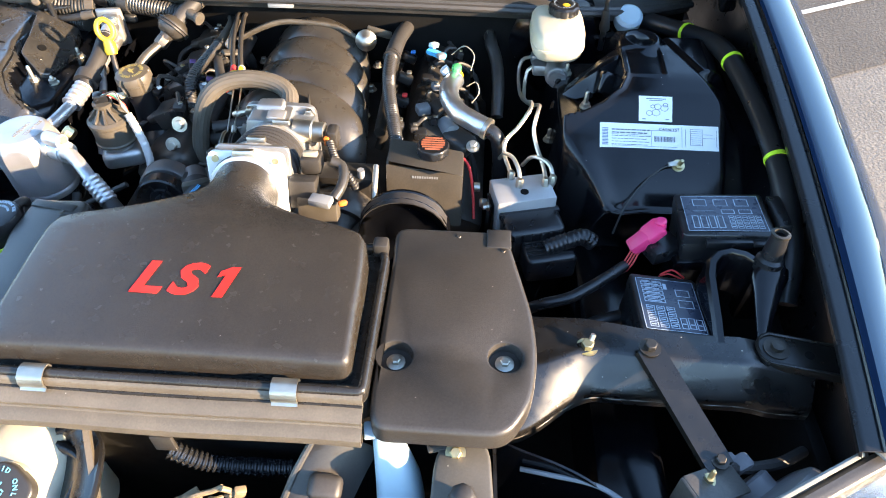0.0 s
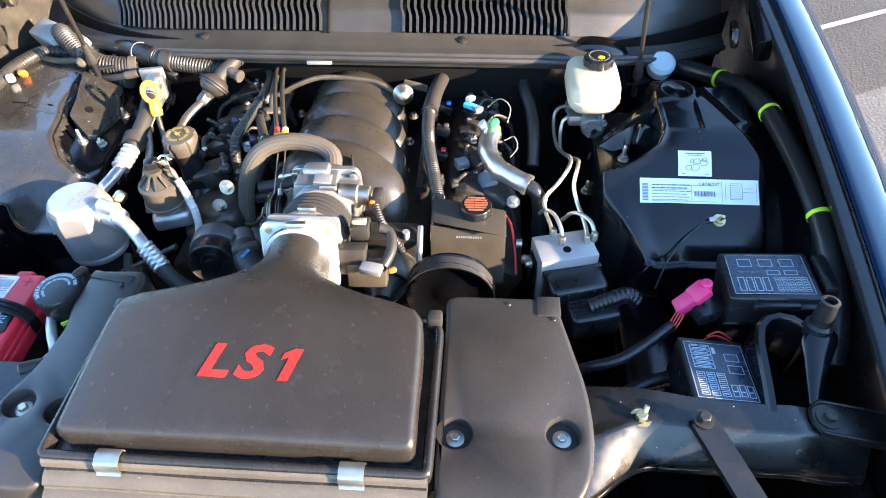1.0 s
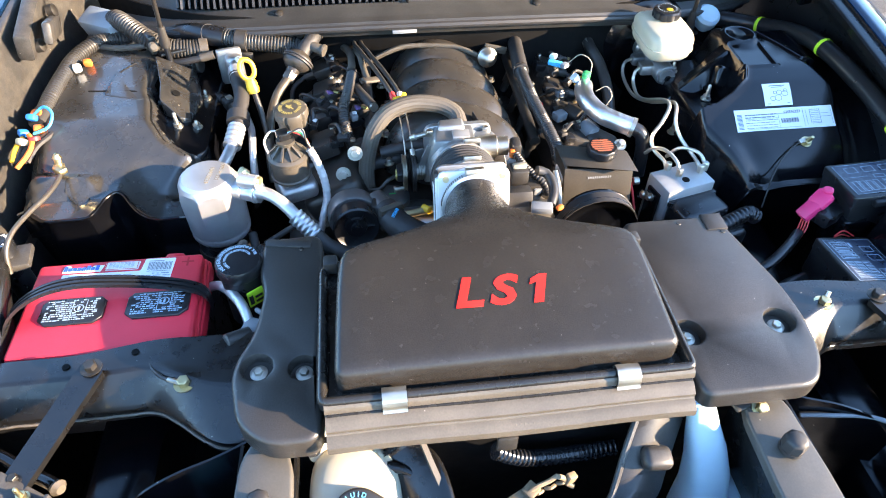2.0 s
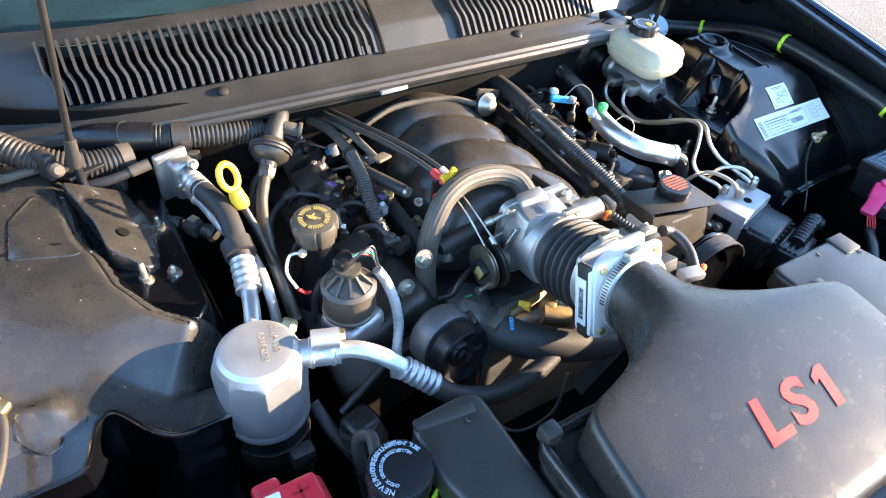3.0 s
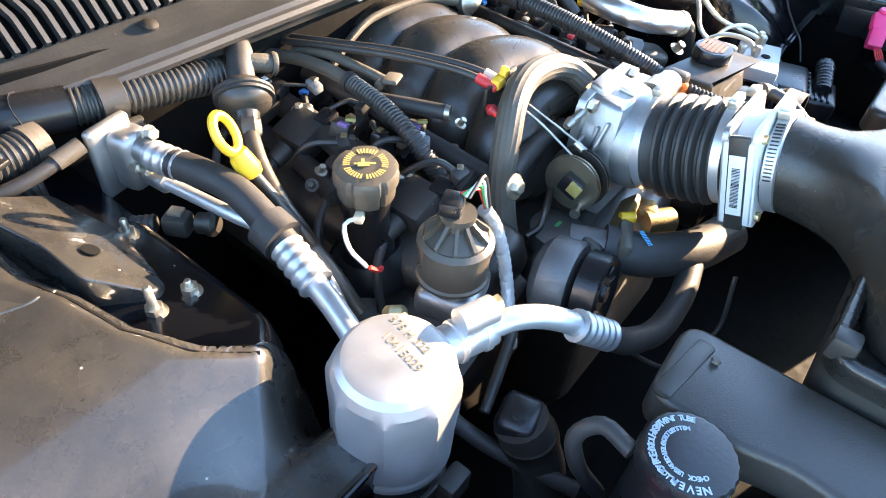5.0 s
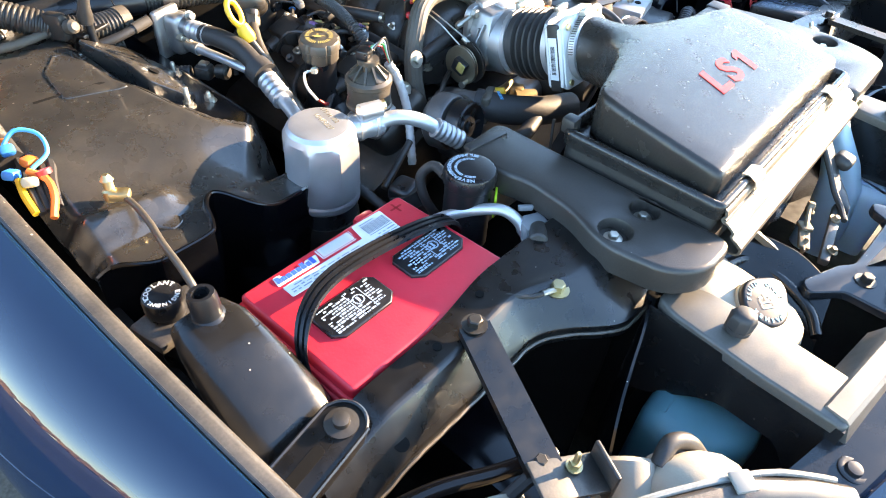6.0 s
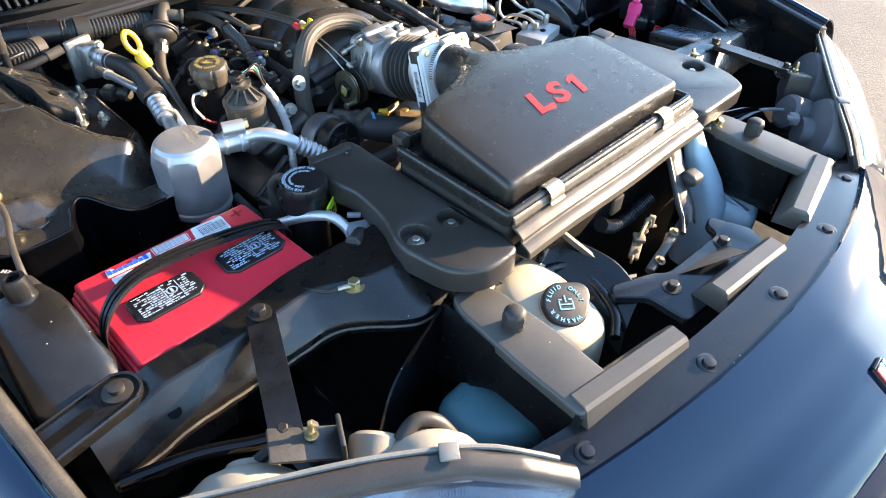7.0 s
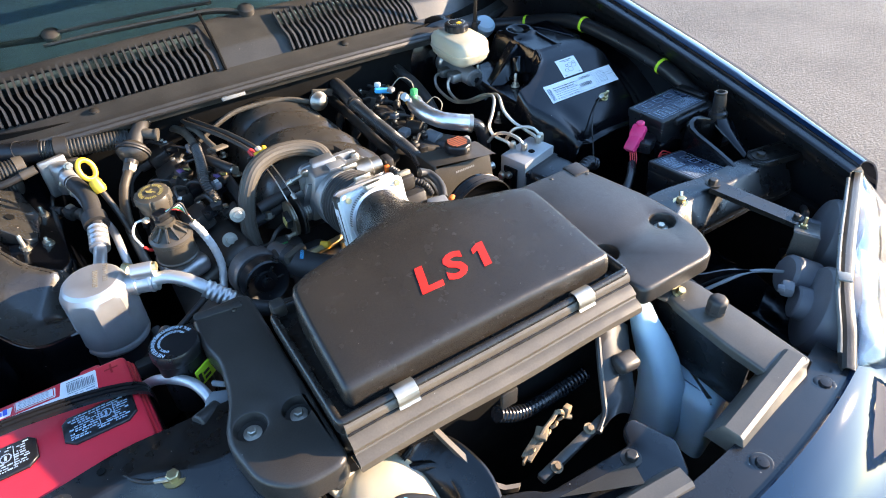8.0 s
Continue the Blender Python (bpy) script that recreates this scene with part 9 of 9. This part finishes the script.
part("sensor_plug", box((0.165, 0.525, 0.812), (0.026, 0.022, 0.018), (0, 0, 25), 0.004), GREYPL, sn)
part("sensor_bolt", hexbolt((0.262, 0.430, 0.802), (0, -0.5, 1), 0.007, 0.012), STEEL, sn)
rc = hose("red_cable", [(0.245, 0.400, 0.800), (0.258, 0.385, 0.790), (0.266, 0.350, 0.765), (0.27, 0.32, 0.73)], 0.0025, REDWIRE, "thin red cable dropping beside the reservoir", "cable")
part("cable_eye", lathe([(0.008, 0), (0.008, 0.01)], (0.268, 0.352, 0.775), (1, 0, 0), 12), STEEL, rc)


def build_steering_reservoir():
    s = thing("steering_reservoir", "black power steering reservoir with a round cap", "fluid reservoir", (0.185, 0.33, 0.72))
    x0, x1 = 0.122, 0.248
    prof = ((0.405, 0.735), (0.405, 0.828), (0.400, 0.835), (0.334, 0.838), (0.329, 0.835), (0.326, 0.826), (0.300, 0.742), (0.300, 0.730))
    secs = []
    for x, k in ((x0, 0.97), (x0 + 0.004, 1.0), (x1 - 0.004, 1.0), (x1, 0.97)):
        t = (x - x0) / (x1 - x0)
        secs.append([(x, 0.335 + (y - 0.335) * k - 0.030 * t * (y > 0.33) , 0.785 + (z - 0.785) * k) for y, z in prof])
    part("tank", loft(secs), mat("sun_browned_tank", (0.050, 0.043, 0.034), 0.36, grain=0.12, bump=0.06, bscale=400, dust=0.08), s)
    part("front_label_bar", bars([(0.004 * i, 0, 0.0028, 0.004) for i in range(11)], pose(0.165, 0.3215, 0.8140, 73, 0, 0)), GREYPL, s)
    tag = plate(fillet([(-0.024, -0.0105), (0.024, -0.0105), (0.024, 0.0105), (-0.024, 0.0105)], 0.0095), 0, 0.0008, 0)
    bmesh.ops.transform(tag, matrix=pose(0.1206, 0.352, 0.803, 90, 0, 90), verts=tag.verts)
    part("side_label", tag, PAPER, s, "pale oval label")
    part("cap_collar", lathe([(0.022, 0), (0.022, 0.012)], (0.197, 0.362, 0.832), (0, 0, 1), 26), PLASTIC, s)
    cap = part("cap", lathe([(0.026, 0), (0.027, 0.002), (0.027, 0.013), (0.025, 0.016), (0.0, 0.0165)], (0.197, 0.362, 0.838), (0, 0, 1), 40, (4, 0.04)), CAPBLACK, s, "black cap with orange print")
    rows = []
    for i in range(6):
        y = -0.016 + 0.006 * i
        w = math.sqrt(max(0, 0.021 ** 2 - y * y))
        rows += [(-w + 0.001, y, w * 0.8, 0.0040), (-w * 0.12, y, w * 1.05, 0.0040)]
    part("orange_print", bars(rows, pose(0.197, 0.362, 0.8546)), ORANGEINK, cap)


build_steering_reservoir()


# ---- driver's side corner: fuse boxes, connector, big hose, labels ----
def build_fuse_box(name, m, w, h, label, seed, rails):
    f = thing(name, label, "fuse box", m.translation - Vector((0, 0, 0.06)), group="fuse boxes")

    def put(bm):
        bmesh.ops.transform(bm, matrix=m, verts=bm.verts)
        return bm
    part("lower_case", put(box((0, 0, -0.042), (w * 0.98, h * 0.96, 0.05), (0, 0, 0), 0.004)), CAPBLACK, f)
    lid = part("lid", put(plate(fillet([(-w / 2, -h / 2), (w / 2, -h / 2), (w / 2, h / 2), (-w / 2, h / 2)], 0.007), -0.018, 0, 0.003)), CAPBLACK, f, "black lid with a pale fuse chart")
    part("lid_step", put(box((0, -h / 2 - 0.004, -0.012), (w * 0.5, 0.012, 0.012), (0, 0, 0), 0.003)), CAPBLACK, f)
    part("lid_tab", put(box((w * 0.36, -h / 2 - 0.006, -0.010), (0.030, 0.014, 0.006), (0, 0, 0), 0.002)), CAPBLACK, f)
    if rails:
        part("case_flange", put(box((w / 2 + 0.016, 0.008, -0.008), (0.020, h * 0.75, 0.018), (0, 0, 0), 0.003)), CAPBLACK, f)
    iw, ih = w * 0.86, h * 0.84
    part("chart_panel", put(bars([(-iw / 2, -ih / 2, iw, ih)], Matrix.Translation((0, 0, 0.0002)))), mat("blue_grey_film", (0.020, 0.030, 0.055), 0.25), lid)
    rows = []

    def outline(x, y, ww, hh, t=0.0011):
        rows.extend([(x, y, ww, t), (x, y + hh - t, ww, t), (x, y, t, hh), (x + ww - t, y, t, hh)])
    outline(-iw / 2, -ih / 2, iw, ih, 0.0008)
    rng = random.Random(seed)
    if seed == 1:
        for k in range(3):
            outline(-iw * 0.36 + k * iw * 0.27, ih * 0.20, iw * 0.18, ih * 0.20)
        for k in range(2):
            outline(-iw * 0.02 + k * iw * 0.22, -ih * 0.02, iw * 0.17, ih * 0.12)
        for k in range(4):
            outline(-iw * 0.42 + k * iw * 0.105, -ih * 0.42, iw * 0.085, ih * 0.34)
        for a in range(5):
            for b in range(3):
                outline(iw * 0.05 + a * iw * 0.085, -ih * 0.43 + b * ih * 0.125, iw * 0.070, ih * 0.105, 0.0009)
                rows.append((iw * 0.065 + a * iw * 0.085, -ih * 0.39 + b * ih * 0.125, iw * 0.04, 0.0016))
    else:
        for k in range(5):
            outline(-iw * 0.42, ih * 0.02 + k * ih * 0.085, iw * 0.36, ih * 0.07)
            rows.append((-iw * 0.36, ih * 0.04 + k * ih * 0.085, iw * 0.24, 0.0018))
        outline(iw * 0.15, ih * 0.18, iw * 0.24, ih * 0.14)
        outline(iw * 0.15, -ih * 0.04, iw * 0.26, ih * 0.15)
        for a in range(3):
            for b in range(4):
                outline(-iw * 0.42 + a * iw * 0.17, -ih * 0.45 + b * ih * 0.105, iw * 0.14, ih * 0.085, 0.0010)
                rows.append((-iw * 0.40 + a * iw * 0.17, -ih * 0.415 + b * ih * 0.105, iw * 0.09, 0.0018))
        for a in range(3):
            outline(iw * 0.10 + a * iw * 0.13, -ih * 0.44 + 0.01 * (a % 2) * ih, iw * 0.11, ih * 0.20)
            rows.append((iw * 0.125 + a * iw * 0.13, -ih * 0.36, iw * 0.06, 0.0018))
        rows.append((-iw * 0.04, ih * 0.30, iw * 0.06, ih * 0.12))
    for k in range(8):
        rows.append((-iw * 0.42 + rng.random() * iw * 0.3, ih * (0.05 if seed == 1 else 0.44), 0.006, 0.0012))
    part("chart_print", put(bars(rows, Matrix.Translation((0, 0, 0.0005)))), PALEINK, lid)
    return f


build_fuse_box("fuse_box", pose(0.633, 0.221, 0.858, -6, -6, -3), 0.126, 0.101, "black fuse box with a pale fuse chart on its lid", 1, True)
build_fuse_box("fuse_box", pose(0.5410, 0.0755, 0.8175, -7, 4, -1), 0.094, 0.119, "smaller black fuse box tilted beside the duct", 2, False)

d = thing("intake_duct", "curved black duct panel behind the fuse box", "duct", (0.63, 0.12, 0.68))


arch = [Vector(q) for q in ((0.593, 0.008, 0.829), (0.594, 0.040, 0.838), (0.594, 0.075, 0.847), (0.595, 0.104, 0.853), (0.600, 0.124, 0.857), (0.611, 0.136, 0.860), (0.626, 0.140, 0.862), (0.642, 0.136, 0.862), (0.655, 0.126, 0.860))]
secs = []
for k, p in enumerate(arch):
    q = arch[min(k + 1, len(arch) - 1)] - arch[max(k - 1, 0)]
    o = Vector((-q.y, q.x, 0)).normalized()
    secs.append([p + o * 0.010 + Vector((0, 0, -0.004)), p + o * 0.006, p - o * 0.002, p - o * 0.004 + Vector((0, 0, -0.004)), p - o * 0.004 + Vector((0, 0, -0.075)), p + o * 0.014 + Vector((0, 0, -0.075))])
part("arched_wall", loft(secs), SHEET, d)
part("duct_shelf", box((0.610, 0.190, 0.775), (0.09, 0.05, 0.07), (0, 0, 4), 0.01), SHEET, d)
part("red_wires", tube([(0.545, 0.150, 0.796), (0.562, 0.155, 0.802), (0.580, 0.148, 0.794)], 0.0014, 8), REDWIRE, d)
part("red_wires", tube([(0.540, 0.146, 0.792), (0.556, 0.150, 0.799), (0.584, 0.144, 0.790)], 0.0012, 8), REDWIRE, d)

pk = thing("pink_connector", "bright pink capped connector with red leads", "connector", (0.53, 0.19, 0.80))
part("body", join(box((0.520, 0.199, 0.814), (0.036, 0.024, 0.020), (0, -46, 14), 0.004), box((0.536, 0.204, 0.832), (0.030, 0.030, 0.018), (0, -40, 22), 0.005), lathe([(0.0085, 0), (0.0085, 0.014), (0.006, 0.016)], (0.546, 0.208, 0.836), (-0.2, 0.0, 1), 16)), PINK, pk, "bright pink plastic")
for i in range(4):
    part("lead", tube([(0.510 + 0.003 * i, 0.195 - 0.002 * i, 0.804), (0.503 + 0.003 * i, 0.186 - 0.003 * i, 0.793), (0.490 + 0.004 * i, 0.168, 0.780)], 0.0013, 6), REDWIRE, pk)
part("socket", box((0.552, 0.196, 0.806), (0.050, 0.040, 0.026), (0, 0, 25), 0.005), CAPBLACK, pk)
hose("wiring_loom", [(0.500, 0.176, 0.784), (0.460, 0.142, 0.784), (0.415, 0.115, 0.776), (0.375, 0.108, 0.765), (0.34, 0.11, 0.74)], 0.0085, CAPBLACK, "black taped wiring loom below the pink connector", "wiring", None, "looms")
hose("wiring_loom", [(0.50, 0.11, 0.745), (0.455, 0.095, 0.742), (0.41, 0.07, 0.738), (0.37, 0.06, 0.73)], 0.012, CAPBLACK, "black wiring deep beside the rail", "wiring", None, "looms")

fh = thing("fender_hose", "thick black sleeved harness with lime tape bands", "wiring", (0.71, 0.55, 0.88))
pts = [(0.500, 0.870, 0.852), (0.560, 0.845, 0.856), (0.630, 0.800, 0.860), (0.679, 0.750, 0.868), (0.706, 0.660, 0.894), (0.716, 0.574, 0.905), (0.730, 0.450, 0.893), (0.736, 0.335, 0.875), (0.736, 0.250, 0.850), (0.732, 0.180, 0.822), (0.72, 0.12, 0.78)]
part("sleeve", tube(pts, 0.0175, 18), mat("glossy_black_sleeve", (0.012, 0.012, 0.013), 0.30, bump=0.05), fh)
path = smooth_path(pts, 0.004)
for target in ((0.679, 0.750), (0.716, 0.574), (0.736, 0.335)):
    i = min(range(1, len(path) - 1), key=lambda k: (path[k].x - target[0]) ** 2 + (path[k].y - target[1]) ** 2)
    ax = (path[i + 1] - path[i - 1]).normalized()
    part("tape_band", lathe([(0.0190, -0.0035), (0.0190, 0.0035)], path[i], ax, 22), LIME, fh, "lime tape band")


def build_labels():
    """Two paper labels on the sloping face of the wheel house."""
    a, b, c = Vector((0.474, 0.420, 0.0)), Vector((0.674, 0.395, 0.0)), None

    def label(name, x0, x1, y0, y1, lab):
        t = thing(name, lab, "label", ((x0 + x1) / 2, (y0 + y1) / 2, 0.8), group="paper labels")

        def fn(u, v, up=0.0):
            x = x0 + (x1 - x0) * u
            y = y0 + (y1 - y0) * v
            n = Vector((0, -0.65, 0.76))
            return Vector((x, y, tower_z(x - CX, y, 0.893))) + n * (0.0012 + up)
        part("paper", sheet(fn, 20, 10, 0.0006), PAPER, t)

        def ink(rows, material, nm):
            bm = bmesh.new()
            for x, y, w, h in rows:
                vs = [bm.verts.new(fn(p, q, 0.0005)) for p, q in ((x, y), (x + w, y), (x + w, y + h), (x, y + h))]
                bm.faces.new(vs)
            part(nm, bm, material, t)
        return t, fn, ink
    rng = random.Random(4)
    t, fn, ink = label("emissions_label", 0.476, 0.674, 0.400, 0.437, "white emissions label with a barcode and small print")
    rows = [(0.02, 0.10 + 0.06 * k, 0.05, 0.035) for k in range(12)]
    ink(rows, mat("blue_grey_print", (0.10, 0.14, 0.22), 0.5), "side_bars")
    rows = []
    for k in range(6):
        x = 0.10
        while x < (0.40 if k != 1 else 0.42):
            w = rng.uniform(0.01, 0.05)
            rows.append((x, 0.12 + 0.12 * k, w, 0.028 if k < 4 else 0.05))
            x += w + 0.008
    rows += [(0.46 + 0.009 * i, 0.30, 0.004 if i % 3 else 0.007, 0.22) for i in range(20)]
    rows += [(0.10, 0.08, 0.55, 0.012), (0.10, 0.74, 0.55, 0.012), (0.10, 0.55, 0.33, 0.012), (0.435, 0.10, 0.003, 0.64), (0.69, 0.08, 0.003, 0.84)]
    rows += [(0.72, 0.15, 0.003, 0.7), (0.98, 0.15, 0.003, 0.7), (0.76, 0.20, 0.10, 0.015), (0.76, 0.84, 0.10, 0.015), (0.76, 0.2, 0.004, 0.65), (0.86, 0.2, 0.004, 0.65), (0.87, 0.5, 0.10, 0.015), (0.87, 0.65, 0.08, 0.015)]
    rows += [(0.765, 0.26 + 0.085 * i, 0.09, 0.012) for i in range(7)]
    ink(rows, mat("dark_grey_print", (0.10, 0.11, 0.13), 0.5), "small_print")
    z = fn(0.585, 0.80, 0.0006)
    lettering("CATALYST", 0.0072, Matrix.Translation(z) @ pose(0, 0, 0, 40, 0, 0), INK, t, "heading", 0.0002)
    t, fn, ink = label("belt_label", 0.541, 0.597, 0.441, 0.478, "small white label with a belt routing sketch")
    rows = [(0.2, 0.86, 0.6, 0.04), (0.3, 0.79, 0.4, 0.03), (0.1, 0.07, 0.1, 0.03), (0.8, 0.07, 0.1, 0.03)]
    for cx, cy, r in ((0.3, 0.3, 0.09), (0.5, 0.32, 0.12), (0.55, 0.55, 0.10), (0.75, 0.5, 0.11), (0.78, 0.62, 0.07), (0.4, 0.55, 0.06)):
        for k in range(30):
            q = 2 * math.pi * k / 30
            rows.append((cx + r * math.cos(q), cy + r * math.sin(q), 0.020, 0.020))
    ink(rows, mat("thin_grey_print", (0.12, 0.14, 0.18), 0.5), "belt_sketch")


build_labels()
g = thing("ground_stud", "ground stud with a thin black lead", "bolt", (0.606, 0.374, 0.83))
zz = tower_z(0.606 - CX, 0.374, 0.893)
part("stud", stud((0.606, 0.376, zz), (0, -0.5, 0.85), 0.0042, 0.022), BOLT, g)
part("lead", tube([(0.602, 0.374, zz + 0.006), (0.578, 0.366, zz + 0.001), (0.548, 0.346, 0.806), (0.524, 0.320, 0.788), (0.512, 0.302, 0.775), (0.502, 0.285, 0.745)], 0.0015, 6), LOOM, g)
part("lug", box((0.596, 0.372, zz + 0.007), (0.018, 0.008, 0.004), (30, 0, 12), 0.001), STEEL, g)
r = thing("white_cap", "round white plastic cap on a hose tee", "fitting", (0.57, 0.79, 0.86))
part("cap", lathe([(0.026, 0), (0.028, 0.006), (0.028, 0.024), (0.022, 0.030)], (0.566, 0.795, 0.862), (0.0, -0.5, 0.85), 28), BLUEWHITE, r)
part("stem", lathe([(0.014, 0), (0.014, 0.030)], (0.578, 0.812, 0.838), (0, -0.4, 0.9), 18), BLUEWHITE, r)
hg = thing("hinge_bracket", "black hood hinge in the shade of the fender", "hinge", (0.72, 0.78, 0.9))
part("arm", box((0.728, 0.800, 0.985), (0.030, 0.24, 0.050), (10, -12, -8), 0.008), SHEET, hg)
part("link", box((0.690, 0.780, 0.950), (0.014, 0.14, 0.036), (-18, -10, -14), 0.006), SHEET, hg)
